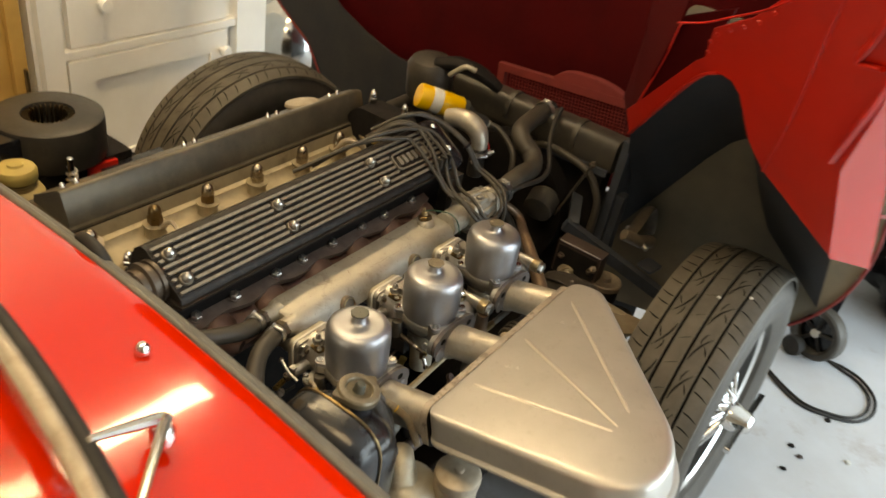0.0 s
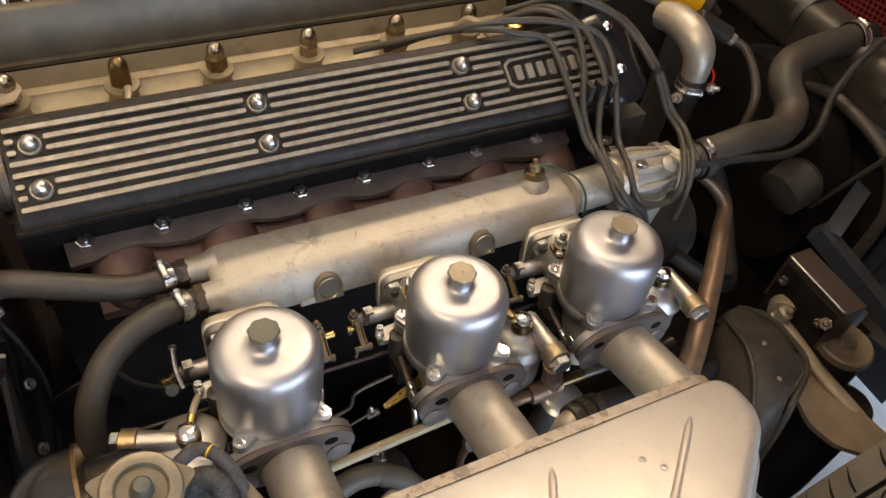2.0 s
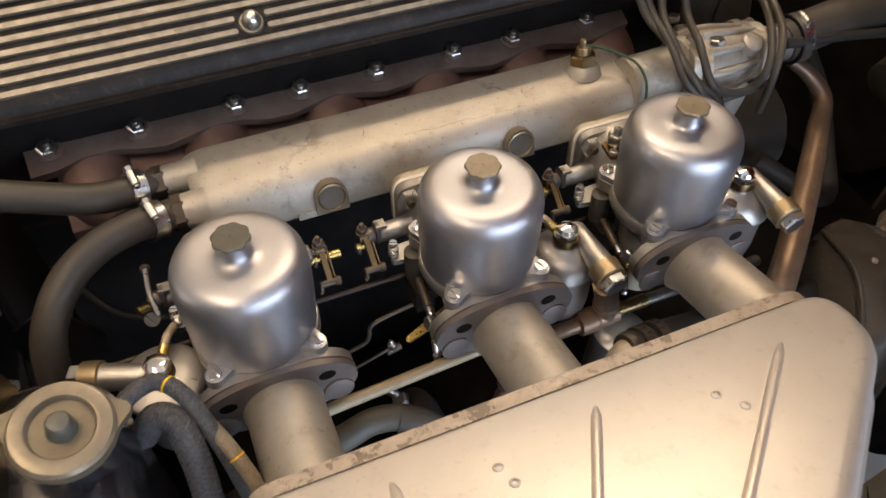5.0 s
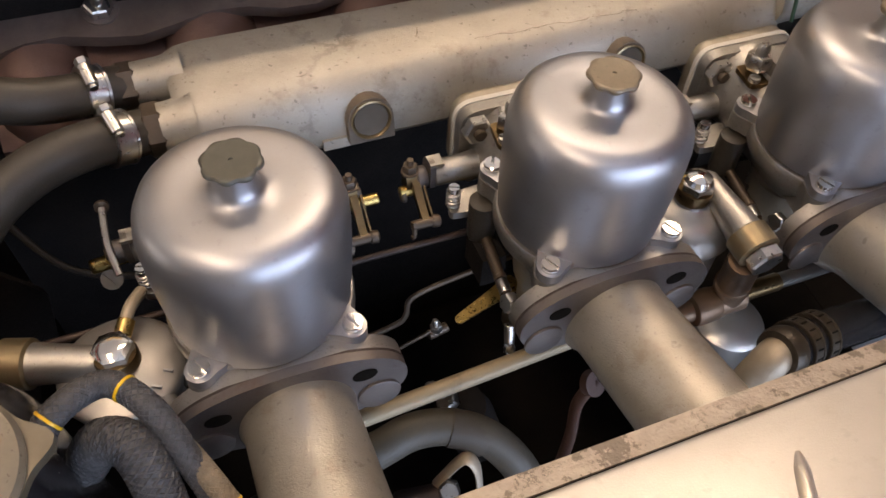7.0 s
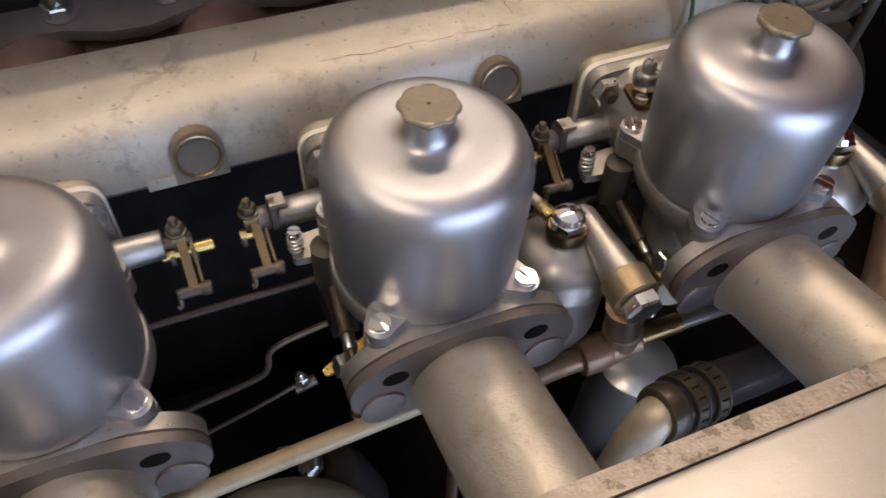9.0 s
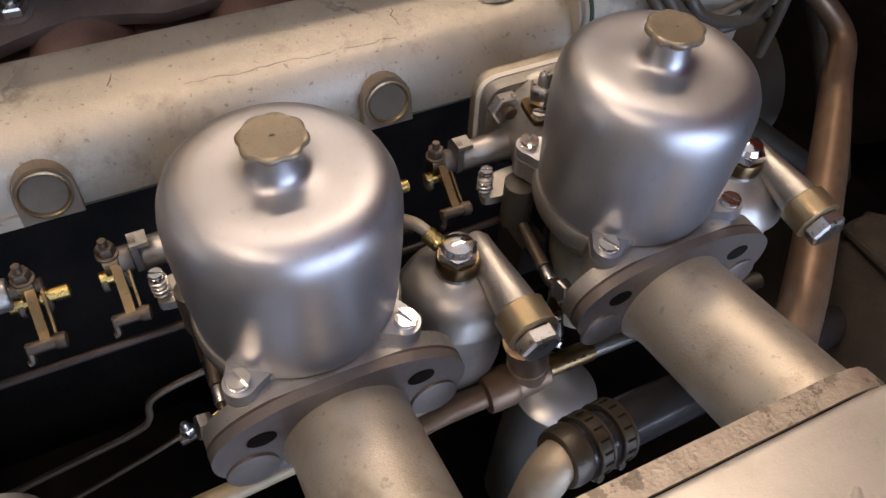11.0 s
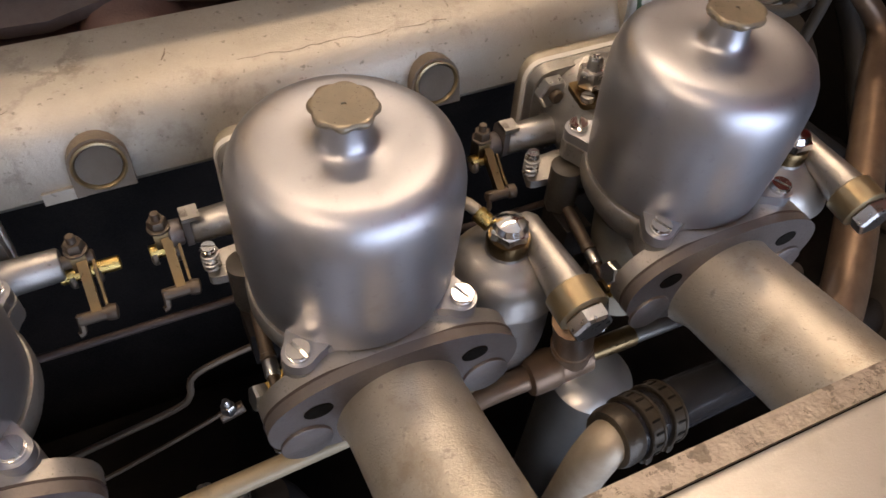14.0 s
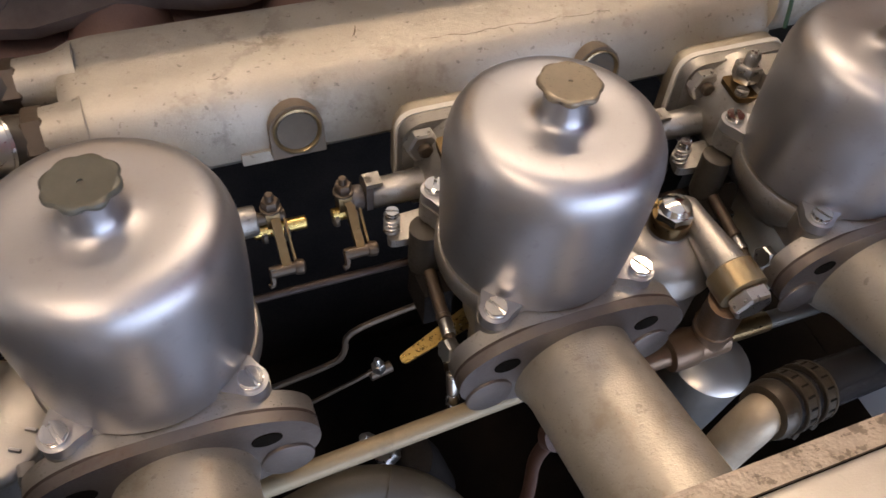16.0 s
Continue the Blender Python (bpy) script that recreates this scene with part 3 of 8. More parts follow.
# ---- wheels ----
def build_wheel(m):
    w = thing("wheel", "chrome wire wheel with a dusty black patterned tyre", "wheel", m, "front wheels")
    R = 0.325
    prof = [(0.200, -0.066), (0.207, -0.080), (0.235, -0.093), (0.262, -0.096), (0.290, -0.089), (0.306, -0.078), (0.3125, -0.066), (0.3165, 0),
            (0.3125, 0.066), (0.306, 0.078), (0.290, 0.089), (0.262, 0.096), (0.235, 0.093), (0.207, 0.080), (0.200, 0.066)]
    tyre = part("tyre", lathe(prof, 96, (0, 0, 0), (0, 1, 0), closed=False), M_OLDRUBBER, w, "dusty black tyre", local=True)
    part("groove_floor", lathe([(0.3160, -0.064), (0.3185, -0.03), (0.3188, 0), (0.3185, 0.03), (0.3160, 0.064)], 96, (0, 0, 0), (0, 1, 0)), M_GROOVE, tyre, "groove floor blackened for shade", local=True)
    # tread ribs cut into slanted blocks by fine slits
    bm = bmesh.new()

    def crown(y):
        return R - 0.0105 * (abs(y) / 0.078) ** 2.6

    def block(y0, y1, a0, a1, skew, lift=0.0, nseg=2):
        nseg = max(2, int((a1 - a0) / 0.03))
        rows = []
        for yy in (y0, (y0 + y1) / 2, y1):
            row = []
            for k in range(nseg + 1):
                a = a0 + (a1 - a0) * k / nseg + skew * (yy - y0) / 0.03
                row.append((a, yy))
            rows.append(row)
        def pt(a, yy, r):
            return bm.verts.new((r * math.cos(a), yy, r * math.sin(a)))
        top = [[pt(a, yy, crown(yy) + lift) for a, yy in row] for row in rows]
        for i in range(2):
            for k in range(nseg):
                bm.faces.new((top[i][k], top[i][k + 1], top[i + 1][k + 1], top[i + 1][k]))
        ring = top[0] + [r[-1] for r in top[1:]] + top[2][-2::-1] + [top[1][0]]
        base = [bm.verts.new(Vector((v.co.x, 0, v.co.z)).normalized() * (crown(v.co.y) - 0.0075) + Vector((0, v.co.y, 0))) for v in ring]
        for k in range(len(ring)):
            j = (k + 1) % len(ring)
            bm.faces.new((ring[k], ring[j], base[j], base[k]))

    for y0, y1 in ((-0.0865, -0.0710), (-0.0712, -0.0545), (0.0545, 0.0712), (0.0710, 0.0865), (-0.0490, -0.0195), (0.0195, 0.0490), (-0.0140, 0.0140)):
        for k in range(9):
            block(y0, y1, 2 * math.pi * k / 9, 2 * math.pi * (k + 1) / 9, 0)
    # tapering slits as ribbons on the rubber, black for shade: long arcs with a short one beside them on the ribs,
    # curved cuts on the shoulders
    sb = bmesh.new()

    def cut(line, wide, blunt=0.12):
        rows = []
        for i, (a, y) in enumerate(line):
            p, q = line[max(0, i - 1)], line[min(len(line) - 1, i + 1)]
            da, dy = (q[0] - p[0]) * R, q[1] - p[1]
            n = math.hypot(da, dy)
            hw = wide * math.sin(math.pi * (blunt + (0.94 - blunt) * i / (len(line) - 1)))
            rows.append([sb.verts.new(((crown(yy) + 0.0006) * math.cos(aa), yy, (crown(yy) + 0.0006) * math.sin(aa))) for aa, yy in ((a - s * hw * dy / n / R, y + s * hw * da / n) for s in (-1, 1))])
        for p, q in zip(rows, rows[1:]):
            sb.faces.new((p[0], p[1], q[1], q[0]))

    for side in (-1, 1):
        for k in range(27):
            a0 = side * 2 * math.pi * (k + (0.3 if side > 0 else 0)) / 27
            cut([(a0 + side * 0.175 * s, side * (0.0225 + 0.0235 * (0.25 * s + 0.75 * s ** 2.2))) for s in [i / 10 for i in range(11)]], 0.0019)
            cut([(a0 + side * (0.115 + 0.075 * s), side * (0.0285 - 0.004 * s + 0.010 * s ** 2)) for s in [i / 6 for i in range(7)]], 0.0013)
            cut([(a0 + side * (0.055 + 0.055 * s), side * (0.0455 - 0.0085 * s ** 1.6)) for s in [i / 6 for i in range(7)]], 0.0014)
        for k in range(66):
            a0 = 2 * math.pi * (k + 0.2 * math.sin(k * 1.9)) / 66
            cut([(a0 - side * 0.030 * s ** 1.8, side * (0.0575 + 0.0255 * s)) for s in [i / 6 for i in range(7)]], 0.0015, 0.3)
    for k in range(40):
        cut([(2 * math.pi * k / 40 + 0.04 * s, -0.010 + 0.020 * s) for s in (0, 0.5, 1)], 0.0006)
    tread = part("tread", bm, M_TYRE, tyre, "grooved tread blocks", local=True)
    tread["kind"] = "stuff"
    slit = part("tread_slit", sb, M_GROOVE, tyre, "fine curved ribbons, black for the shade in slits", local=True)
    slit["kind"] = "stuff"
    rim = part("rim", lathe([(0.196, -0.070), (0.206, -0.072), (0.208, -0.066), (0.196, -0.060), (0.186, -0.040), (0.176, -0.02), (0.176, 0.02), (0.186, 0.05), (0.205, 0.066), (0.208, 0.072), (0.2, 0.074), (0.170, 0.03), (0.170, -0.03), (0.185, -0.062), (0.196, -0.070)], 72, (0, 0, 0), (0, 1, 0), closed=False), M_CHROME, w, "bright chrome rim", local=True)
    hub = part("hub", lathe([(0.02, -0.085), (0.034, -0.082), (0.040, -0.07), (0.036, -0.05), (0.040, 0.0), (0.06, 0.03), (0.06, 0.05), (0.0, 0.05)], 32, (0, 0, 0), (0, 1, 0)), M_CHROME, w, "chrome splined hub", local=True)
    bm = lathe([(0.0, -0.140), (0.012, -0.139), (0.020, -0.134), (0.024, -0.124), (0.026, -0.112), (0.030, -0.104), (0.032, -0.090), (0.02, -0.08)], 24, (0, 0, 0), (0, 1, 0))
    ear = rounded([(0.012, -0.012), (0.05, -0.013), (0.092, -0.012), (0.094, 0.002), (0.05, 0.006), (0.012, 0.012)], 0.005)
    for turn in (0, math.pi):
        prism(ear, 0.116, 0.128, Matrix.Rotation(turn - 0.2, 4, "Y") @ Matrix(((1, 0, 0, 0), (0, 0, -1, 0), (0, 1, 0, 0), (0, 0, 0, 1))), bm)
    part("spinner", bm, M_CHROME, hub, "two-eared chrome knock-off nut", local=True, bevel=0.0015)
    spokes = []
    for (y0, r0, y1, r1, lean) in ((-0.082, 0.040, -0.030, 0.180, 0.55), (-0.076, 0.040, -0.012, 0.176, -0.55), (0.02, 0.055, -0.03, 0.177, 0.35)):
        b = rod((r0 * math.cos(0), y0, r0 * math.sin(0)), (r1 * math.cos(lean), y1, r1 * math.sin(lean)), 0.0028, 8)
        spokes.append(b)
    for b in spokes:
        first = part("spoke", b, M_CHROME, w, "", local=True)
        for k in range(1, 20):
            o = new("spoke", first.data)
            o.parent = w
            o.matrix_basis = Matrix.Rotation(2 * math.pi * k / 20 + (0.1 if k % 2 else 0), 4, "Y")
    part("brake_disc", lathe([(0.05, 0.055), (0.135, 0.055), (0.135, 0.068), (0.05, 0.068)], 48, (0, 0, 0), (0, 1, 0)), M_DARK, w, "dark brake disc", local=True)
    return w


WX, WY, WZ = 0.55, -0.347, 0.335
near_wheel = build_wheel(pose(WX, WY, WZ, -3.5, 0, -3))
far_wheel = copy_thing(near_wheel, pose(0.475, 0.90, 0.325, 0, 0, 174))
# bulges and pebbles stuck in the near tread
for k, (a, y) in enumerate(((1.9, 0.012), (1.80, -0.035))):
    r = 0.3265
    stone = part("pebble", lathe([(0, -0.002), (0.0028, -0.001), (0.0035, 0.0005), (0.002, 0.002), (0, 0.0025)], 7, (WX + r * math.cos(a), WY + y, WZ + r * math.sin(a)), (math.cos(a), 0, math.sin(a))), M_LABEL, None, local=True)
    tagged(stone, "small pale pebble stuck in the tyre tread", "pebble", "pebbles in the tread")


# ---- car body: scuttle, bulkhead, windscreen ----
def scuttle():
    c = thing("car_scuttle", "glossy red car scuttle panel behind the engine bay", "car body", pose(-0.45, 0.1, 0.79))
    rows = []
    xs = [-0.385, -0.392, -0.41, -0.45, -0.50, -0.56, -0.62, -0.70]
    zs = [0.796, 0.803, 0.807, 0.813, 0.823, 0.838, 0.856, 0.885]
    bm = bmesh.new()
    for x, z in zip(xs, zs):
        rows.append([bm.verts.new((x - 0.05 * ((y - 0.34) / 0.7) ** 2 * (0.15 + (x < -0.5)), y, z - 0.10 * ((y - 0.34) / 0.8) ** 2)) for y in [-0.45 + 0.05 * k for k in range(31)]])
    for a, b in zip(rows, rows[1:]):
        for k in range(30):
            bm.faces.new((a[k], a[k + 1], b[k + 1], b[k]))
    ext = bmesh.ops.extrude_face_region(bm, geom=bm.faces[:])
    bmesh.ops.translate(bm, vec=(0, 0, -0.012), verts=[v for v in ext["geom"] if isinstance(v, bmesh.types.BMVert)])
    part("panel", bm, M_RED, c)
    line = [(-0.384, y, 0.797 - 0.10 * ((y - 0.34) / 0.8) ** 2) for y in [-0.45 + 0.1 * k for k in range(16)]]
    part("edge_seal", hose(line, 0.0060, 10, 3), M_RAIL, c, "dusty grey rubber bonnet seal")
    part("edge_rail", hose([(x + 0.008, y, z - 0.004) for x, y, z in line], 0.0085, 12, 3, 0.35), M_RAIL, c, "grey drip channel beside the seal")
    # dark brown instead of body red, to stand for the shade here
    part("bulkhead", box((-0.415, -0.40, 0.216), (-0.395, 1.1, 0.70)), M_RUST, c, "dark brown bulkhead, its shade put in the paint")
    bm = lathe([(0.0085, 0), (0.009, 0.004), (0.007, 0.010), (0.004, 0.013), (0, 0.0135)], 16, (-0.449, 0.076, 0.804), (0, 0, 1))
    part("washer_jet", bm, M_CHROME, c, "small chrome washer jet")
    # windscreen foot, seal and trim
    base = [(-0.548 - 0.10 * ((y - 0.34) / 0.6) ** 2, y, 0.866 - 0.07 * ((y - 0.34) / 0.6) ** 2) for y in [-0.26 + 0.12 * k for k in range(11)]]
    part("screen_seal", hose([(x + 0.008, y, z - 0.004) for x, y, z in base], 0.010, 12, 3), M_RUBBER, c, "black windscreen rubber")
    part("screen_trim", hose([(x - 0.010, y, z + 0.008) for x, y, z in base], 0.0105, 12, 3), M_ARM, c, "worn tan windscreen trim")
    bm = bmesh.new()
    lo = [bm.verts.new((x - 0.015, y, z + 0.012)) for x, y, z in base]
    hi = [bm.verts.new((x - 0.40, y * 0.8 + 0.07, z + 0.34)) for x, y, z in base]
    for k in range(len(base) - 1):
        bm.faces.new((lo[k], lo[k + 1], hi[k + 1], hi[k]))
    ext = bmesh.ops.extrude_face_region(bm, geom=bm.faces[:])
    bmesh.ops.translate(bm, vec=(-0.004, 0, -0.004), verts=[v for v in ext["geom"] if isinstance(v, bmesh.types.BMVert)])
    glass = part("windscreen", bm, M_GLASS, c, "clear curved windscreen glass")
    glass.visible_shadow = False
    return c


scuttle()
wiper = thing("windscreen_wiper", "chrome windscreen wiper arm resting on the red scuttle", "wiper", pose(-0.51, -0.04, 0.84))
part("spindle", lathe([(0.013, 0), (0.013, 0.012), (0.009, 0.02), (0, 0.022)], 20, (-0.515, -0.045, 0.815), (0, 0, 1)), M_CHROME, wiper)
part("arm", hose([(-0.513, -0.048, 0.845), (-0.545, -0.045, 0.856), (-0.582, -0.040, 0.866)], [0.010, 0.008, 0.005], 8, 5, 0.6), M_CHROME, wiper, "bright tapering arm")
part("blade", hose([(-0.513, -0.050, 0.847), (-0.548, -0.082, 0.856), (-0.600, -0.130, 0.868)], [0.006, 0.005, 0.004], 8, 5), M_CHROME, wiper, "long chrome blade backing")

# ---- bonnet raised in front ----
BP, BN = Vector((0.64, -0.015, 0.787)), Vector((0.756, -0.313, 0.575)).normalized()


def on_bonnet(y, z):
    """The point of the bonnet's rear diaphragm at this y and z."""
    return Vector((BP.x - (BN.y * (y - BP.y) + BN.z * (z - BP.z)) / BN.x, y, z))


def bonnet():
    b = thing("bonnet", "red car bonnet tipped forward, seen from inside", "car bonnet", pose(0.9, 0.34, 0.6))
    notch = [(-0.016, 0.780), (-0.073, 0.868), (-0.150, 0.985), (-0.184, 1.029), (-0.212, 1.048), (-0.235, 1.045), (-0.252, 1.028), (-0.268, 0.985), (-0.282, 0.949), (-0.317, 0.905), (-0.464, 0.807)]
    outer = [(-0.427, 0.997), (-0.442, 1.133), (-0.46, 1.36), (-0.37, 1.36), (-0.315, 1.245), (-0.29, 1.208), (-0.25, 1.160), (-0.193, 1.118), (-0.182, 1.060), (-0.165, 1.045), (-0.044, 0.885), (-0.012, 0.845)]
    loop = notch + outer
    bm = bmesh.new()
    vs = [bm.verts.new(on_bonnet(y, z)) for y, z in loop]
    f = bm.faces.new(vs)
    bmesh.ops.triangulate(bm, faces=[f])
    ext = bmesh.ops.extrude_face_region(bm, geom=bm.faces[:])
    bmesh.ops.translate(bm, vec=BN * 0.004, verts=[v for v in ext["geom"] if isinstance(v, bmesh.types.BMVert)])
    dia = part("diaphragm", bm, M_REDPANEL, b, "bright red flanged inner panel")
    # folded edge along the wheel opening, and the crease down the panel
    part("flange", hose([on_bonnet(y, z) for y, z in notch[:5]], 0.006, 8, 3, 0.5), M_REDPANEL, dia)
    part("crease", hose([on_bonnet(-0.317, 0.905), on_bonnet(-0.335, 1.02), on_bonnet(-0.36, 1.25)], 0.003, 8, 3), M_REDPANEL, dia)
    part("edge_bead", hose([on_bonnet(-0.044, 0.885), on_bonnet(-0.09, 0.995) + BN * 0.01, on_bonnet(-0.134, 1.10)], 0.0022, 8, 4), M_REDPANEL, dia)
    for y, z in ((-0.188, 1.075), (-0.190, 1.095), (-0.200, 1.112), (-0.22, 1.128), (-0.24, 1.143), (-0.262, 1.160), (-0.28, 1.182)):
        part("rivet", lathe([(0.0038, 0), (0.0032, 0.002), (0, 0.003)], 10, on_bonnet(y, z), -BN), M_REDPANEL, dia)
    part("upper_flange", hose([on_bonnet(y, z) - BN * 0.004 for y, z in ((-0.133, 1.104), (-0.18, 1.125), (-0.223, 1.153), (-0.27, 1.184), (-0.30, 1.21))], 0.0028, 8, 4, 0.6), M_REDPANEL, dia)
    part("side_lip", hose([on_bonnet(y, z) - BN * 0.004 for y, z in ((-0.412, 1.005), (-0.429, 1.091), (-0.438, 1.144), (-0.445, 1.22))], 0.007, 8, 3, 0.6), M_REDPANEL, dia)
    part("side_lip", hose([on_bonnet(y, z) - BN * 0.004 for y, z in ((-0.427, 1.175), (-0.397, 1.170), (-0.405, 1.20), (-0.415, 1.25))], 0.006, 8, 3, 0.6), M_REDPANEL, dia)
    # box section between the diaphragm and its upper flange, its shade put in the dark red
    bm = bmesh.new()
    pocket = [bm.verts.new(on_bonnet(y, z) + BN * 0.014) for y, z in ((-0.215, 1.150), (-0.193, 1.100), (-0.182, 1.05), (-0.165, 1.03), (-0.044, 0.875), (-0.128, 1.10))]
    bmesh.ops.triangulate(bm, faces=[bm.faces.new(pocket)])
    ext = bmesh.ops.extrude_face_region(bm, geom=bm.faces[:])
    bmesh.ops.translate(bm, vec=BN * 0.004, verts=[v for v in ext["geom"] if isinstance(v, bmesh.types.BMVert)])
    part("pocket", bm, M_REDSHADE, dia, "dark red recessed pocket")
    # dark wheel arch behind the opening
    bm = bmesh.new()
    a = [bm.verts.new(on_bonnet(y, z) + BN * 0.006) for y, z in notch]
    back = [Vector((0.902, 0.02 + (y + 0.016) * 1.12, 0.42 + (z - 0.78) * 1.3)) for y, z in notch]
    c = [bm.verts.new(p) for p in back]
    for k in range(len(a) - 1):
        bm.faces.new((a[k], a[k + 1], c[k + 1], c[k]))
    ext = bmesh.ops.extrude_face_region(bm, geom=bm.faces[:])
    bmesh.ops.translate(bm, vec=(0.004, 0.002, 0.006), verts=[v for v in ext["geom"] if isinstance(v, bmesh.types.BMVert)])
    plate = rounded([(0.03, 0.20), (-0.2, 0.24), (-0.33, 0.30), (-0.447, 0.383), (-0.512, 0.49), (-0.534, 0.605), (-0.523, 0.701), (-0.48, 0.80), (-0.30, 1.0), (0.03, 1.0)], 0.03, 3)
    part("arch_plate", prism(plate, 0.905, 0.912, Matrix(((0, 0, 1, 0), (1, 0, 0, 0), (0, 1, 0, 0), (0, 0, 0, 1)))), M_ARCHIN, b, "dusty olive undersealed panel")
    part("wheel_arch", bm, M_ARCH, b, "dark grey undersealed wheel arch")
    part("arch_lip", hose([(0.62, -0.47, 0.81), (0.80, -0.515, 0.76), (0.9, -0.523, 0.701), (0.9, -0.534, 0.605), (0.9, -0.512, 0.49), (0.9, -0.447, 0.383), (0.9, -0.33, 0.30)], 0.0042, 8, 5), M_REDDULL, b, "pale red wheel arch lip")
    # outer skin at the side
    bm = bmesh.new()
    p = [on_bonnet(-0.464, 0.807), on_bonnet(-0.427, 0.997), on_bonnet(-0.442, 1.133), on_bonnet(-0.46, 1.36)]
    lo = [bm.verts.new(q) for q in p]
    hi = [bm.verts.new(q + Vector((0.065, -0.060, -0.02))) for i, q in enumerate(p)]
    for k in range(3):
        bm.faces.new((lo[k], lo[k + 1], hi[k + 1], hi[k]))
    ext = bmesh.ops.extrude_face_region(bm, geom=bm.faces[:])
    bmesh.ops.translate(bm, vec=(-0.006, 0, 0), verts=[v for v in ext["geom"] if isinstance(v, bmesh.types.BMVert)])
    part("side_edge", bm, M_RED, b, "bright red outer edge of the bonnet")
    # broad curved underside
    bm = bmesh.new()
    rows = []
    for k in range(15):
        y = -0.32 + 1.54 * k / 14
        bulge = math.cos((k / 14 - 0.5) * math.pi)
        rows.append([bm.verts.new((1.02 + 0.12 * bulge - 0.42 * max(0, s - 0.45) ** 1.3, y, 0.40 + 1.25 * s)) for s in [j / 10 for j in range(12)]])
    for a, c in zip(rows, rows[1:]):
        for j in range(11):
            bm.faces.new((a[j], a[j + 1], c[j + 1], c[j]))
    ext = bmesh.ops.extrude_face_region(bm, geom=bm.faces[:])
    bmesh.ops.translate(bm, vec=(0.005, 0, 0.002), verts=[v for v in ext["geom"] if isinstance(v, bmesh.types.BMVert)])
    # the dark red carries the shade under the bonnet
    part("underside", bm, M_REDSHADE, b, "red underside, darkened in its paint for shade")
    # box rib beside the diaphragm
    bm = bmesh.new()
    q = [Vector(v) for v in ((0.64, -0.01, 0.80), (0.37, -0.13, 1.09), (0.22, -0.19, 1.30), (0.50, 0.0, 1.42), (0.62, 0.0, 1.10), (0.78, 0.06, 0.80))]
    vs = [bm.verts.new(v) for v in q]
    bmesh.ops.triangulate(bm, faces=[bm.faces.new(vs)])
    ext = bmesh.ops.extrude_face_region(bm, geom=bm.faces[:])
    bmesh.ops.translate(bm, vec=(0.0, 0.004, 0.0), verts=[v for v in ext["geom"] if isinstance(v, bmesh.types.BMVert)])
    part("rib", bm, M_REDSHADE, b, "dark red box rib")
    # added to hide the lit floor behind the radiator bracket
    part("gap_panel", box((0.995, -0.08, 0.03), (1.0, 1.20, 0.45)), M_ARCH, b, "black panel added to close the gap under the bonnet")
    # other side's dark arch
    plate = rounded([(0.62, 0.20), (1.10, 0.20), (1.123, 0.358), (1.162, 0.423), (1.212, 0.492), (1.279, 0.536), (1.373, 0.60), (1.38, 0.75), (1.20, 0.75), (1.093, 0.65), (0.971, 0.601), (0.854, 0.570), (0.779, 0.565), (0.62, 0.50)], 0.02, 3)
    part("arch_plate", prism(plate, 0.985, 0.992, Matrix(((0, 0, 1, 0), (1, 0, 0, 0), (0, 1, 0, 0), (0, 0, 0, 1)))), M_ARCH, b, "dark grey undersealed panel")

    part("arch_lip", hose([(0.983, y, z) for y, z in ((1.10, 0.22), (1.123, 0.358), (1.162, 0.423), (1.212, 0.492), (1.279, 0.536), (1.373, 0.60))], 0.004, 8, 5), M_REDDULL, b, "dull red edge of the arch")


bonnet()


# ---- radiator and mesh grille ----
def radiator():
    r = thing("radiator", "black car radiator with a rounded header tank", "radiator", pose(0.73, 0.23, 0.35))
    prof = rounded([(0.695, 0.645), (0.70, 0.725), (0.765, 0.725), (0.77, 0.645)], 0.022, 4)
    part("header_tank", prism(prof, 0.015, 0.46, Matrix(((1, 0, 0, 0), (0, 0, 1, 0), (0, 1, 0, 0), (0, 0, 0, 1)))), M_DUSTBLACK, r, "dusty black rounded header tank", bevel=0.003)
    part("core", box((0.705, 0.03, 0.30), (0.755, 0.45, 0.655)), M_DARK, r)
    part("bracket", box((0.70, -0.012, 0.28), (0.775, 0.006, 0.735)), M_FRAME, r, "blue-grey side bracket", bevel=0.003)
    part("bracket", box((0.690, 0.02, 0.640), (0.70, 0.20, 0.655)), M_FRAME, r, "grey cross bar", bevel=0.002)
    for y in (0.12, 0.30):
        part("band", lathe([(0.0395, -0.006), (0.0415, -0.006), (0.0415, 0.006), (0.0395, 0.006)], 24, (0.733, y, 0.690), (0, 1, 0)), M_DUSTBLACK, r)
    part("outlet", rod((0.70, 0.212, 0.712), (0.755, 0.215, 0.716), 0.019), M_DARK, r)
    return r


radiator()
gr = thing("grille", "red painted mesh grille panel with a pale red surround", "grille", pose(0.83, 0.04, 0.76))
bm = bmesh.new()
for k in range(42):
    y = 0.03 + 0.0088 * k
    rod((0.832, y, 0.60), (0.832, y, 0.765), 0.0011, 4, bm=bm)
for k in range(20):
    z = 0.602 + 0.0085 * k
    rod((0.834, 0.03, z), (0.834, 0.385, z), 0.0011, 4, bm=bm)
mesh = part("mesh", bm, M_REDDULL, gr, "fine square red wire mesh")
mesh["kind"] = "stuff"
part("surround", box((0.822, 0.02, 0.757), (0.838, 0.415, 0.776)), M_REDDULL, gr, "pale red top rail", bevel=0.003)
part("surround", box((0.822, 0.395, 0.60), (0.838, 0.415, 0.7565)), M_REDDULL, gr, bevel=0.003)
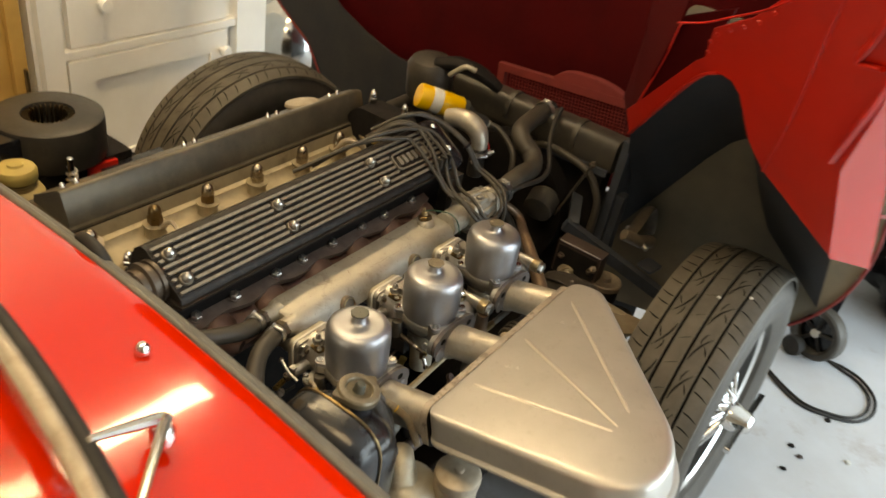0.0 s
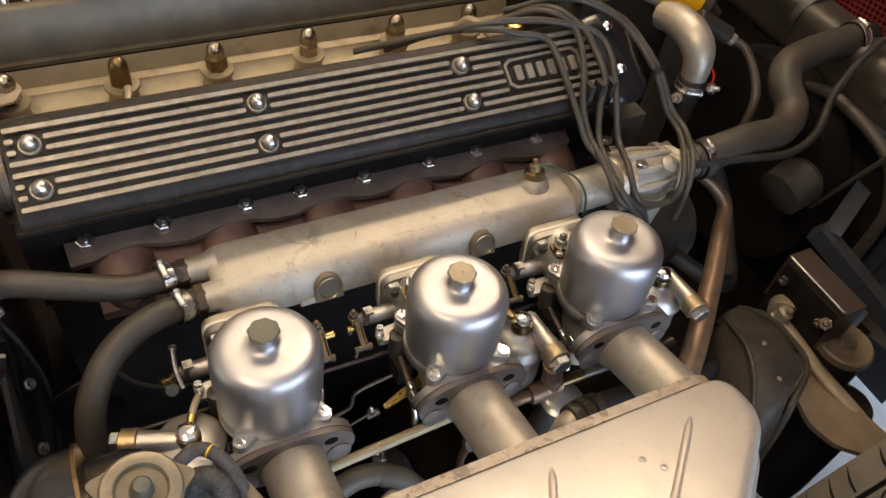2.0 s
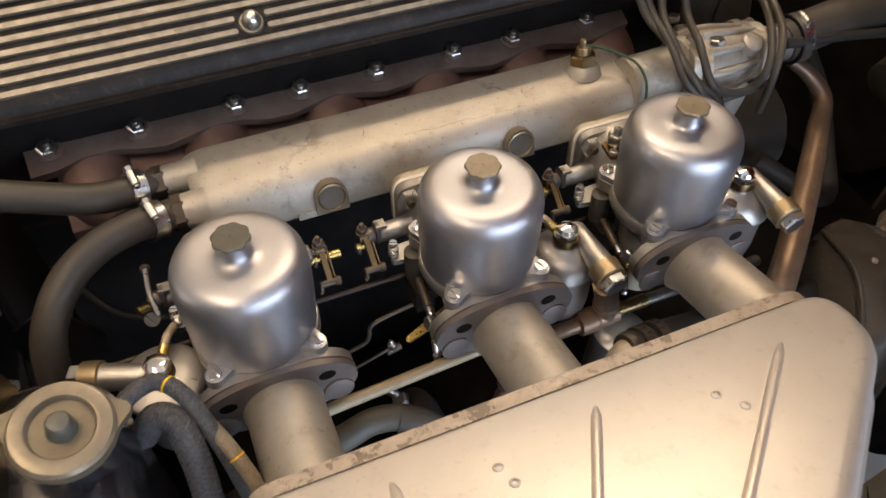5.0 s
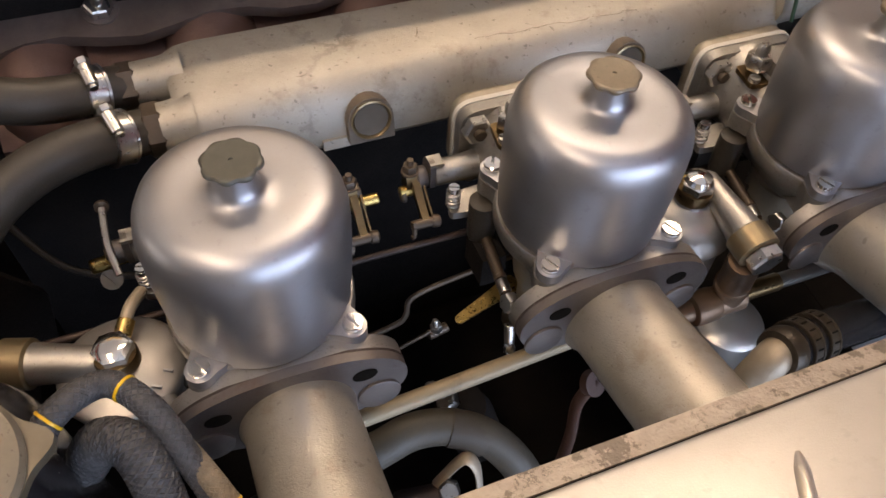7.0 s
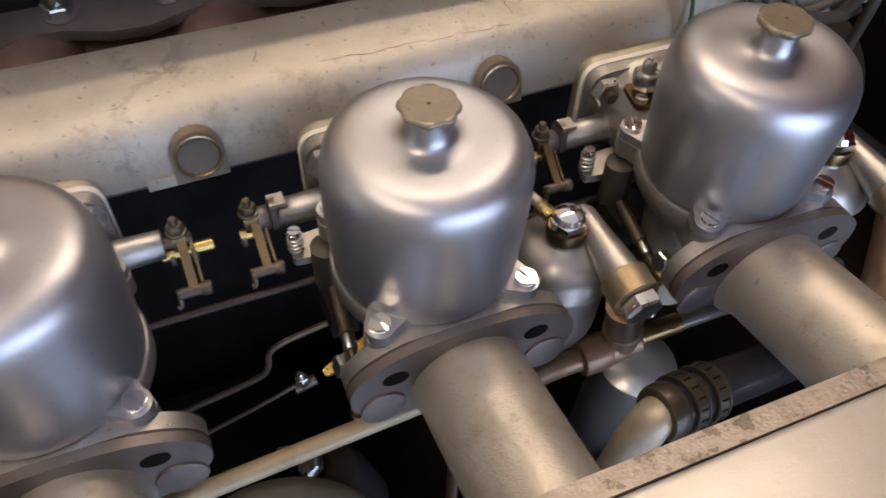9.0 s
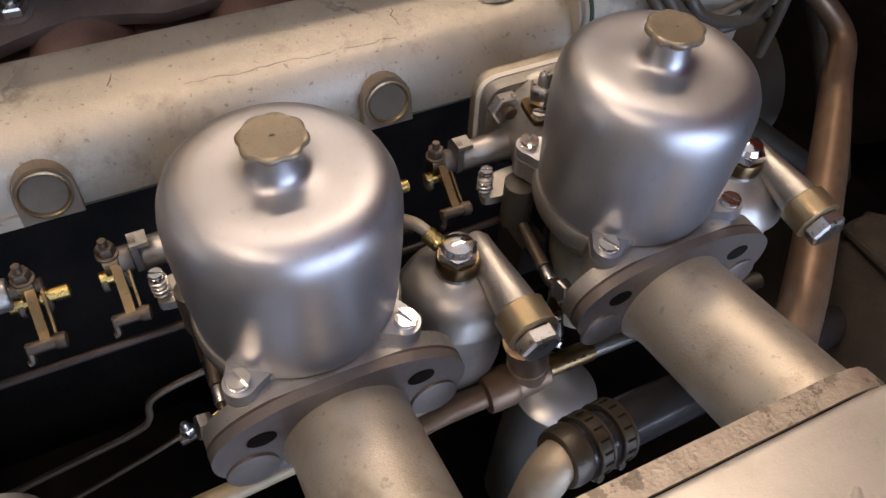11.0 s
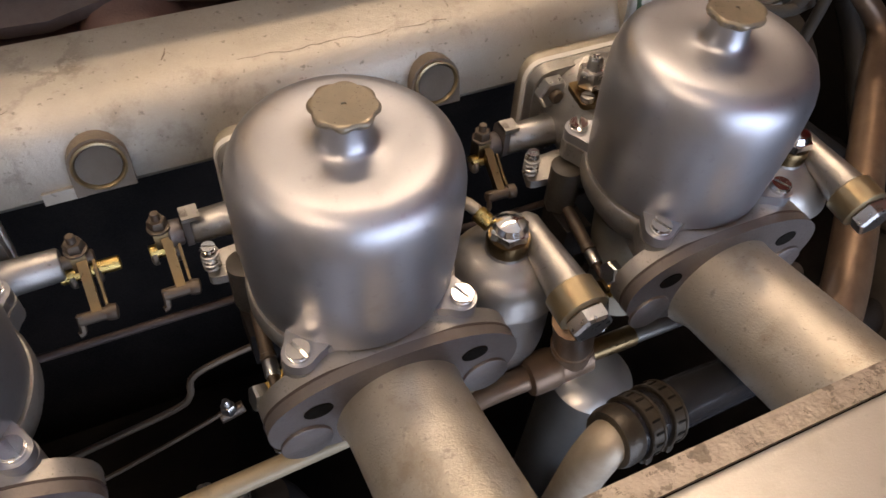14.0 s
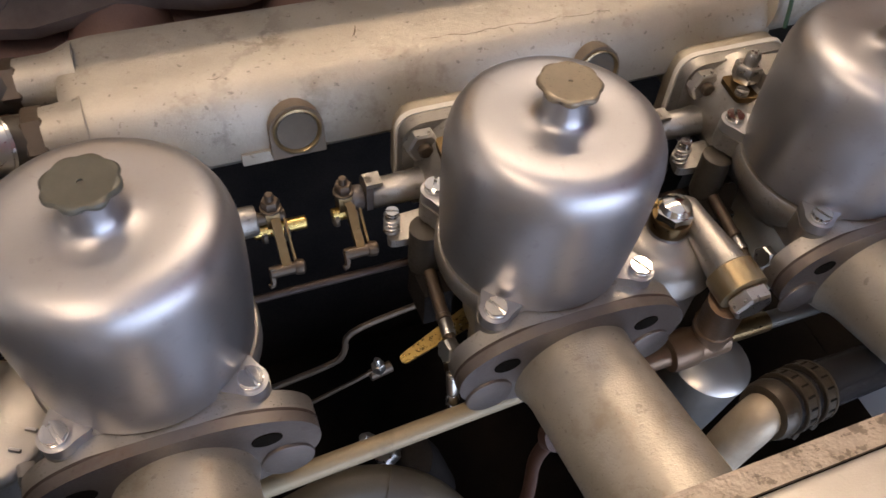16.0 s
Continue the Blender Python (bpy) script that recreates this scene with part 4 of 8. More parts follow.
hump = rounded([(0.07, 0.776), (0.10, 0.792), (0.15, 0.802), (0.21, 0.802), (0.24, 0.796), (0.27, 0.776)], 0.02, 4)
part("hump", prism(hump, 0.824, 0.85, Matrix(((0, 0, 1, 0), (1, 0, 0, 0), (0, 1, 0, 0), (0, 0, 0, 1)))), M_REDDULL, gr, "raised red hump on the rail", bevel=0.004)
gr.matrix_basis = gr.matrix_basis @ Matrix.Rotation(radians(-5.0), 4, "X")

# ---- engine ----
YC = 0.3425
ALONG = Matrix(((0, 0, 1, 0), (1, 0, 0, 0), (0, 1, 0, 0), (0, 0, 0, 1)))
LEAN_C = Matrix.Translation((0, 0, 0.75)) @ Matrix.Rotation(radians(-15.5), 4, "X")


def C(x, y, z):
    """From the manifold's and plenum's leaning frame to the world."""
    return LEAN_C @ Vector((x, y, z))


LEAN_5 = Matrix.Translation((0, 0, 0.75)) @ Matrix.Rotation(radians(-5.0), 4, "X")


def D(x, y, z):
    """From the carburettors' own frame, which leans five degrees, to the world."""
    return LEAN_5 @ Vector((x, y, z))


CX, CY, CZ = (LEAN_C.to_3x3() @ Vector(v) for v in ((1, 0, 0), (0, 1, 0), (0, 0, 1)))

eng = thing("engine_block", "dark engine block with a gold painted cylinder head", "engine", pose(0, YC, 0.2))
part("block", box((-0.33, 0.20, 0.18), (0.30, 0.50, 0.60)), M_DARK, eng, "dark iron block", bevel=0.006)
head = [(0.205, 0.60), (0.200, 0.70), (0.190, 0.733), (0.285, 0.733), (0.300, 0.700), (0.345, 0.690), (0.385, 0.694), (0.402, 0.705), (0.414, 0.726), (0.50, 0.728), (0.49, 0.60)]
part("head_casting", prism(head, -0.335, 0.305, ALONG), M_DARK, eng, "dark side of the cylinder head", bevel=0.003)
valley = [(0.2845, 0.7345), (0.3005, 0.7025), (0.345, 0.6945), (0.382, 0.6985), (0.393, 0.7055), (0.3945, 0.7085), (0.3965, 0.7090), (0.4045, 0.7105), (0.4115, 0.7285), (0.4155, 0.722), (0.404, 0.703), (0.386, 0.690), (0.345, 0.682), (0.298, 0.690), (0.280, 0.725)]
hd = part("cylinder_head", prism(valley, -0.337, 0.307, ALONG), M_GOLD, eng, "dull gold painted head valley", bevel=0.001)
part("front_cover", box((0.30, 0.18, 0.20), (0.345, 0.50, 0.70)), M_DUSTBLACK, eng, "dark timing chest", bevel=0.008)
part("gasket", box((-0.33, 0.170, 0.7335), (0.31, 0.284, 0.737)), M_DARK, eng)

# nuts standing in the valley
for k, x in enumerate((-0.318, -0.2115, -0.1115, -0.0065, 0.1015, 0.199, 0.285)):
    y = 0.377
    part("boss", lathe([(0.022, 0), (0.0172, 0.008), (0.0155, 0.013), (0.0152, 0.0235), (0.0180, 0.0245), (0.0185, 0.0262), (0.0180, 0.0280), (0.012, 0.0287)], 28, (x, y, 0.690), (0, 0, 1)), M_GOLD, hd)
    b = hexnut((x, y, 0.7184), (0, 0, 1), 0.0116, 0.015, turn=0.4 * k)
    part("hex_nut", b, M_OLDBRASS if k in (1, 2) else M_HEADNUT, hd, "tarnished head nut")
    part("nut_dome", lathe([(0.0102, 0), (0.0100, 0.006), (0.0090, 0.0115), (0.0066, 0.0155), (0.0035, 0.0175), (0, 0.0182)], 20, (x, y, 0.7330), (0, 0, 1)), M_OLDBRASS if k == 1 else M_HEADNUT, hd, "bright domed nut end")
for x in (-0.305, -0.214, -0.103, 0.006, 0.125, 0.2):
    part("dome_nut", dome_nut((x, 0.308, 0.722), (0, 0, 1), 0.0095, 0.024), M_CHROME, hd, "bright domed nut")
    part("boss", lathe([(0.016, 0), (0.013, 0.02), (0.010, 0.022)], 16, (x, 0.308, 0.702), (0, 0, 1)), M_GOLD, hd)
part("clip", hose([(-0.212, 0.362, 0.718), (-0.208, 0.345, 0.735), (-0.212, 0.325, 0.735), (-0.214, 0.315, 0.728)], 0.0035, 8, 5), M_ARM, hd, "bent pale lead clip")
part("clip", hose([(0.175, 0.365, 0.720), (0.178, 0.345, 0.752), (0.19, 0.32, 0.752), (0.20, 0.305, 0.735)], 0.005, 8, 5), M_ARM, hd, "bent pale lead clip")
part("dome_nut", lathe([(0.012, 0), (0.012, 0.006), (0.009, 0.012), (0, 0.015)], 16, (0.215, 0.30, 0.757), (0, 0, 1)), M_BRASS, hd, "brass plug cap")


def cam_cover():
    c = thing("cam_cover", "black cam cover with bare aluminium cooling ribs", "cam cover", pose(0, 0.22, 0.735))
    prof = [(0.170, 0.7375), (0.171, 0.746), (0.176, 0.7525), (0.2415, 0.7915), (0.2515, 0.793), (0.266, 0.783), (0.278, 0.757), (0.281, 0.7375)]
    part("body", prism(prof, -0.324, 0.275, ALONG), M_COVER, c, "black painted cover", bevel=0.003)
    lip = [(0.166, 0.7372), (0.166, 0.7415), (0.285, 0.7415), (0.285, 0.7372)]
    part("lip", prism(lip, -0.328, 0.30, ALONG), M_COVER, c, bevel=0.001)
    sl = math.atan2(0.0390, 0.0655)
    P = Matrix(((0, 1, 0, 0), (math.cos(sl), 0, -math.sin(sl), 0.176), (math.sin(sl), 0, math.cos(sl), 0.7528), (0, 0, 0, 1)))
    # (u along the slope, x, w off the face)
    width = 0.0762
    xs = (-0.3015, -0.108, 0.105)
    n = 8
    pitch = (width - 0.006) / (n - 1)
    for k in range(n):
        u = 0.003 + pitch * k
        cut = []
        if k in (1, 2, 5, 6):
            cut = [(x - 0.0115, x + 0.0115) for x in xs]
        if k in (2, 3, 4, 5):
            cut.append((0.150, 0.249))
        cut.sort()
        s = -0.320
        parts = []
        for a, b in cut:
            if a - s > 0.004:
                parts.append((s, a))
            s = max(s, b)
        parts.append((s, 0.272))
        for a, b in parts:
            o = rounded([(a, u - 0.0021), (b, u - 0.0021), (b, u + 0.0021), (a, u + 0.0021)], 0.0020, 3)
            bm = prism([(q, p) for p, q in o], -0.001, 0.0036, P)
            part("rib", bm, M_RIB, c, bevel=0.0006)
    nrm = (P.to_3x3() @ Vector((0, 0, 1)))
    for x in xs:
        for u in (0.003 + pitch * 1.5, 0.003 + pitch * 5.5):
            at = P @ Vector((u, x, 0.0))
            part("pad", lathe([(0.0095, 0), (0.009, 0.0032), (0.006, 0.0034)], 20, at, nrm), M_RIB, c)
            part("dome_nut", lathe([(0.0074, 0.003), (0.0077, 0.005), (0.0068, 0.0102), (0.004, 0.0132), (0, 0.014)], 16, at, nrm), M_ZINC, c, "bright domed nut")
    # badge: a raised frame with plain bars in it
    fr = [(0.153, 0.050), (0.160, 0.0555), (0.240, 0.0575), (0.246, 0.052), (0.246, 0.026), (0.240, 0.0205), (0.160, 0.0225), (0.153, 0.028)]
    cx, cy = 0.2, 0.039
    bm = bmesh.new()
    o = [(x, u) for x, u in fr]
    i = [(cx + (x - cx) * 0.94, cy + (u - cy) * 0.84) for x, u in fr]
    for w in ((0, 0.003),):
        vo, vi = [bm.verts.new(P @ Vector((u, x, 0.003))) for x, u in o], [bm.verts.new(P @ Vector((u, x, 0.003))) for x, u in i]
        wo, wi = [bm.verts.new(P @ Vector((u, x, -0.001))) for x, u in o], [bm.verts.new(P @ Vector((u, x, -0.001))) for x, u in i]
        for k in range(8):
            j = (k + 1) % 8
            bm.faces.new((vo[k], vo[j], vi[j], vi[k]))
            bm.faces.new((vo[k], vo[j], wo[j], wo[k]))
            bm.faces.new((vi[k], vi[j], wi[j], wi[k]))
    badge = part("badge_frame", bm, M_RIB, c, "raised bare metal badge frame")
    for k in range(6):
        x = 0.164 + 0.0135 * k
        part("bar", prism(rounded([(0.031, x), (0.031, x + 0.0085), (0.0475, x + 0.0085), (0.0475, x)], 0.002, 2), -0.001, 0.0028, P), M_RIB, badge)
    # rounded black front end
    bm = bmesh.new()
    prof2 = [(y, z) for y, z in prof]
    rings = []
    for x, s in ((0.270, 1.02), (0.285, 1.08), (0.300, 1.08), (0.318, 0.98), (0.330, 0.78), (0.335, 0.45)):
        rings.append([bm.verts.new((x, 0.226 + (y - 0.226) * s, 0.7375 + (z - 0.7375) * s)) for y, z in prof2])
    for a, b in zip(rings, rings[1:]):
        for k in range(len(prof2)):
            j = (k + 1) % len(prof2)
            bm.faces.new((a[k], a[j], b[j], b[k]))
    bm.faces.new(rings[0])
    bm.faces.new(rings[-1])
    part("front_end", bm, M_BLACK, c, "rounded glossy black front end", bevel=0.003)
    for y, z in ((0.19, 0.768), (0.232, 0.795)):
        part("screw", lathe([(0.006, 0), (0.006, 0.005), (0.003, 0.008), (0, 0.0085)], 12, (0.288, y, z), (0, -0.5, 0.86)), M_CHROME, c, "bright screw")
    # round plug at the rear end
    part("end_plug", lathe([(0.031, 0), (0.031, 0.006), (0.028, 0.007), (0.028, 0.012), (0.032, 0.013), (0.032, 0.019), (0.026, 0.021), (0.026, 0.030), (0.016, 0.032), (0.016, 0.045), (0, 0.046)], 28, (-0.324, 0.226, 0.752), (-1, 0, 0)), M_ROD, c, "stepped dark metal end plug")
    return c


cam_cover()
fc = thing("cam_cover", "dusty dark grey cam cover beyond the gold valley", "cam cover", pose(0, 0.46, 0.735))
prof = [(0.4185, 0.7285), (0.4195, 0.7340), (0.4335, 0.7825), (0.4362, 0.7855), (0.4400, 0.7862), (0.446, 0.7838), (0.508, 0.748), (0.514, 0.7285)]
part("body", prism(prof, -0.322, 0.285, ALONG), M_FARCOV, fc, bevel=0.003)
part("lip", prism([(0.4125, 0.7300), (0.4125, 0.7345), (0.518, 0.7345), (0.518, 0.7300)], -0.326, 0.30, ALONG), M_FARCOV, fc, bevel=0.001)
part("gasket", box((-0.325, 0.4130, 0.7280), (0.299, 0.5175, 0.7298)), M_DARK, fc)
for x in (-0.300, -0.278, -0.085, -0.064, 0.100, 0.122, 0.262, 0.285):
    part("dome_nut", dome_nut((x, 0.458, 0.752), (0, 0.35, 0.93), 0.0068, 0.03), M_CHROME, fc, "bright domed nut")
bm = bmesh.new()
rings = []
for x, s in ((0.283, 1.0), (0.30, 1.05), (0.325, 0.9), (0.335, 0.6)):
    rings.append([bm.verts.new((x, 0.467 + (y - 0.467) * s, 0.7285 + (z - 0.7285) * s)) for y, z in prof])
for a, b in zip(rings, rings[1:]):
    for k in range(len(prof)):
        bm.faces.new((a[k], a[(k + 1) % len(prof)], b[(k + 1) % len(prof)], b[k]))
bm.faces.new(rings[0])
bm.faces.new(rings[-1])
part("front_end", bm, M_FARCOV, fc, bevel=0.003)
part("filler_cap", lathe([(0.020, 0), (0.020, 0.012), (0.032, 0.014), (0.034, 0.018), (0.032, 0.023), (0.02, 0.026), (0, 0.0265)], 36, (0.198, 0.472, 0.752), (0, 0.25, 0.97)), M_ARM, fc, "pale round oil filler cap")
rt = thing("bent_tab", "bent pale steel tab with rust spots behind the gold valley", "bracket", pose(-0.33, 0.37, 0.72))
part("plate", prism(rounded([(-0.347, 0.348), (-0.312, 0.352), (-0.303, 0.372), (-0.315, 0.398), (-0.343, 0.394)], 0.006, 3), 0.7335, 0.7360), M_ARM, rt, bevel=0.0006)
part("fold", box((-0.349, 0.350, 0.700), (-0.3465, 0.392, 0.7362)), M_ARM, rt, bevel=0.0005)
part("rust_patch", lathe([(0.006, 0), (0.0055, 0.0003), (0, 0.0003)], 11, (-0.325, 0.376, 0.7360), (0, 0, 1)), M_RUST, rt, "small rust spot")
fe = thing("cylinder_head_front", "dark rounded casting at the front of the cylinder head", "casting", pose(0.33, 0.34, 0.7))
part("body", prism(rounded([(0.29, 0.69), (0.285, 0.75), (0.31, 0.775), (0.40, 0.775), (0.425, 0.75), (0.42, 0.69)], 0.015, 4), 0.272, 0.335, ALONG), M_DARK, fe, bevel=0.014)
for y in (0.315, 0.395):
    part("dome_nut", dome_nut((0.31, y, 0.775), (0, 0, 1), 0.008, 0.028), M_CHROME, fe, "bright domed nut")


# ---- inlet manifold ----
def manifold():
    m = thing("inlet_manifold", "silver painted inlet manifold with flaking paint", "manifold", LEAN_C)
    prof = [(0.122, -0.082), (0.1145, -0.076), (0.1125, -0.066), (0.1125, -0.054), (0.1148, -0.0465), (0.119, -0.0405), (0.1255, -0.0362), (0.134, -0.0332), (0.164, -0.0238), (0.170, -0.0235), (0.1745, -0.028), (0.176, -0.040), (0.176, -0.080)]
    bm = bmesh.new()
    rings = []
    for x, s in ((-0.188, 0.80), (-0.186, 0.90), (-0.180, 0.97), (-0.170, 1.0), (0.195, 1.0), (0.203, 0.97), (0.207, 0.88)):
        rings.append([bm.verts.new((x, 0.144 + (y - 0.144) * s, -0.052 + (z + 0.052) * s)) for y, z in prof])
    for a, b in zip(rings, rings[1:]):
        for k in range(len(prof)):
            bm.faces.new((a[k], a[(k + 1) % len(prof)], b[(k + 1) % len(prof)], b[k]))
    bm.faces.new(rings[0])
    bm.faces.new(rings[-1])
    part("rail", bm, M_SILVER, m, "long rounded water rail", local=True)
    for y, z, r, x1 in ((0.159, -0.038, 0.0135, -0.213), (0.130, -0.052, 0.0150, -0.205)):
        part("spigot", lathe([(r + 0.0025, 0.0), (r + 0.0005, 0.007), (r - 0.0005, 0.012), (r - 0.001, -0.178 - x1 - 0.008)], 20, (-0.178, y, z), (-1, 0, 0)), M_SILVER, m, local=True)
        part("adaptor", hexnut((x1 + 0.010, y, z), (-1, 0, 0), r * 1.0, 0.011), M_ROD, m, "dark tarnished adaptor", local=True)
    for x in (-0.0855, 0.0825):
        o = [(-0.0135, -0.012), (0.0135, -0.012)] + [(0.0135 * math.cos(a), 0.002 + 0.0135 * math.sin(a)) for a in [math.pi * k / 10 for k in range(11)]]
        M = Matrix(((1, 0, 0, x), (0, 0, -1, 0.1145), (0, 1, 0, -0.0625), (0, 0, 0, 1)))
        # darker than the rail: grime, and the shade on this front face
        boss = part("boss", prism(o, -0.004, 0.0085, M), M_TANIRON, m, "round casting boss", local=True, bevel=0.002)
        part("core_plug", lathe([(0.0105, 0.0), (0.0100, 0.0006), (0.0085, 0.0004), (0, 0.0003)], 28, (x, 0.1060, -0.0605), (0, -1, 0)), M_PLUG, boss, "sunk dark core plug", local=True)
        part("plug_rim", lathe([(0.0105, -0.002), (0.0118, 0.0), (0.0122, 0.0016), (0.0112, 0.0020), (0.0103, 0.0006), (0.0103, -0.001)], 32, (x, 0.1060, -0.0605), (0, -1, 0), closed=False), M_UNION, boss, local=True)
        part("web", box((x - 0.028, 0.1115, -0.078), (x - 0.010, 0.118, -0.072)), M_SILVER, m, local=True, bevel=0.002)
    sens = part("sensor", hexnut((0.166, 0.147, -0.0225), (0, 0, 1), 0.0125, 0.0095), M_OLDBRASS, m, "tarnished brass temperature sender", local=True)
    part("collar", lathe([(0.017, -0.002), (0.015, 0.006), (0.012, 0.009)], 20, (0.166, 0.147, -0.031), (0, 0, 1)), M_SILVER, m, local=True)
    part("terminal", lathe([(0.007, 0), (0.006, 0.006), (0.003, 0.007), (0.003, 0.013), (0, 0.014)], 12, (0.166, 0.147, -0.013), (0, 0, 1)), M_UNION, sens, local=True)
    # flaked paint lines along the front edge and across the top
    rng = random.Random(4)
    for ends, r in ((((-0.012, 0.1132, 0.6818), (0.098, 0.1115, 0.6816)), 0.0003), (((-0.150, 0.1125, 0.6815), (-0.105, 0.1128, 0.6815)), 0.00035), (((-0.0246, 0.1557, 0.6825), (-0.046, 0.1247, 0.6825)), 0.0005), (((0.1036, 0.1335, 0.6828), (0.1018, 0.1194, 0.6823)), 0.00045)):
        a, b = Vector(ends[0]), Vector(ends[1])
        n = max(5, int((b - a).length / 0.004))
        side = (b - a).cross(Vector((0, 0, 1))).normalized()
        line = [a.lerp(b, k / n) + side * rng.uniform(-0.0012, 0.0012) for k in range(n + 1)]
        part("flaked_edge", hose(line, [r * rng.uniform(0.3, 1.2) for _ in line], 5, 2, 0.5), M_TANIRON, m, "dark flaked paint edge")
    # reddish brown runners to the head, with a nutted flange
    for x in (-0.255, -0.155, -0.050, 0.045, 0.135, 0.225):
        part("runner", hose([C(x, 0.222, -0.030), C(x, 0.203, -0.046), C(x, 0.186, -0.060), C(x * 0.97, 0.166, -0.066)], [0.028, 0.030, 0.026, 0.010], 18, 5, 0.8), M_BROWN, m, "reddish brown runner")
    web = [(0.230, -0.021), (0.208, -0.034), (0.180, -0.062), (0.172, -0.070), (0.178, -0.082), (0.200, -0.068), (0.236, -0.036)]
    part("runner_web", prism(web, -0.285, 0.235, LEAN_C @ ALONG), M_BROWN, m, "reddish brown casting between the runners", bevel=0.002)
    fl = []
    for k in range(27):
        x = -0.300 + 0.545 * k / 26
        fl.append((x, 0.223 - 0.0045 * (1 + math.cos(x * 2 * math.pi / 0.098))))
    outline = [(-0.302, 0.262), (0.247, 0.262)] + [(x, y + 0.0125) for x, y in reversed(fl)]
    M = Matrix(((1, 0, 0, 0), (0, math.cos(0.55), -math.sin(0.55), 0.001), (0, math.sin(0.55), math.cos(0.55), -0.1495), (0, 0, 0, 1)))
    part("flange", prism(outline, 0, 0.009, M), M_FLANGE, m, "grey-brown flange bolted to the head", local=True, bevel=0.002)
    for x in (-0.283, -0.2135, -0.1335, -0.077, -0.008, 0.066, 0.125, 0.203):
        part("nut", hexnut((x, 0.2068, -0.0112), (0, -0.52, 0.85), 0.0082, 0.0065, 0.0036), M_ZINC, m, "plain hex nut", local=True)
        part("washer", lathe([(0.0105, 0), (0.0105, 0.0016), (0.004, 0.0017)], 16, (x, 0.2075, -0.0125), (0, -0.52, 0.85)), M_FLANGE, m, local=True)
    # down legs to each carburettor
    for x in (-0.171, 0.0015, 0.172):
        part("leg", hose([C(x, 0.145, -0.078), D(x, 0.118, -0.108), D(x, 0.095, -0.110)], [0.026, 0.024, 0.023], 18, 4), M_DULL, m, "dull cast inlet leg")
        o = rounded([(-0.037, -0.033), (0.037, -0.033), (0.037, 0.0245), (-0.037, 0.0245)], 0.014, 5)
        M = LEAN_5 @ Matrix(((1, 0, 0, x), (0, 0, -1, 0.100), (0, 1, 0, -0.103), (0, 0, 0, 1)))
        part("leg_flange", prism([(p * 0.98, q * 0.95) for p, q in o], 0, 0.007, M), M_DULL, m, bevel=0.002)
    # joint to the thermostat housing
    part("joint", lathe([(0.0235, 0), (0.0235, 0.05), (0.021, 0.052)], 24, (0.200, 0.132, -0.045), (1, 0.05, 0)), M_SILVER, m, local=True)
    part("sender_wire", hose([C(0.166, 0.147, -0.006), C(0.178, 0.143, -0.008), C(0.194, 0.132, -0.014), C(0.203, 0.118, -0.020), C(0.206, 0.106, -0.034), C(0.204, 0.102, -0.055)], 0.0013, 8, 5), M_GREEN, m, "thin dark green wire")


manifold()

th = thing("thermostat_housing", "cast aluminium thermostat housing with a ribbed flange", "thermostat housing", LEAN_C)
part("body", lathe([(0.022, 0), (0.030, 0.004), (0.032, 0.02), (0.030, 0.045), (0.026, 0.068), (0.024, 0.09), (0.018, 0.094)], 28, (0.252, 0.132, -0.045), (1, -0.02, 0)), M_SILVER, th, local=True)
o = rounded([(-0.042, -0.022), (0.042, -0.026), (0.040, 0.026), (-0.042, 0.022)], 0.012, 4)
for w0, mat, nm in ((0.0, M_SILVER, "flange"), (0.0075, M_OLDBRASS, "gasket"), (0.0095, M_SILVER, "flange")):
    M = Matrix(((0.35, 0, 0.94, 0.262), (0.9, 0, -0.35, 0.132), (0, 1, 0, -0.040), (0, 0, 0, 1)))
    part(nm, prism(o, w0, w0 + (0.0015 if nm == "gasket" else 0.007), M), mat, th, local=True, bevel=0.001)
part("bypass", hose([C(0.33, 0.14, -0.06), C(0.335, 0.14, -0.085), C(0.33, 0.15, -0.12)], 0.014, 14, 4), M_SILVER, th)
for y in (0.100, 0.165):
    part("bolt", hexnut((0.272, y, -0.012), (0, 0, 1), 0.007, 0.006), M_ZINC, th, local=True)
for k in range(5):
    a = -0.5 + 0.62 * k
    part("web", hose([(0.262, 0.132 - 0.030 * math.cos(a), -0.045 + 0.030 * math.sin(a)), (0.290, 0.131 - 0.0315 * math.cos(a), -0.045 + 0.0315 * math.sin(a)), (0.335, 0.131 - 0.0255 * math.cos(a), -0.045 + 0.0255 * math.sin(a))], [0.0045, 0.004, 0.002], 10, 4), M_SILVER, th, local=True)
part("boss", lathe([(0.010, 0), (0.0095, 0.009), (0.006, 0.011), (0, 0.0112)], 20, (0.318, 0.112, -0.030), (0.1, -0.55, 0.8)), M_SILVER, th, "rough cast boss", local=True)
ACROSS = Matrix(((0, 0, 1, 0), (1, 0, 0, 0.131), (0, 1, 0, -0.045), (0, 0, 0, 1)))
part("end_flange", prism(rounded([(-0.029, -0.025), (0.029, -0.025), (0.029, 0.025), (-0.029, 0.025)], 0.009, 4), 0.330, 0.338, ACROSS), M_SILVER, th, "square cast end flange", local=True, bevel=0.0015)
part("end_flange", prism(rounded([(-0.027, -0.023), (0.027, -0.023), (0.027, 0.023), (-0.027, 0.023)], 0.010, 4), 0.3395, 0.350, ACROSS), M_TRUMPET, th, "square cast outlet flange", local=True, bevel=0.002)
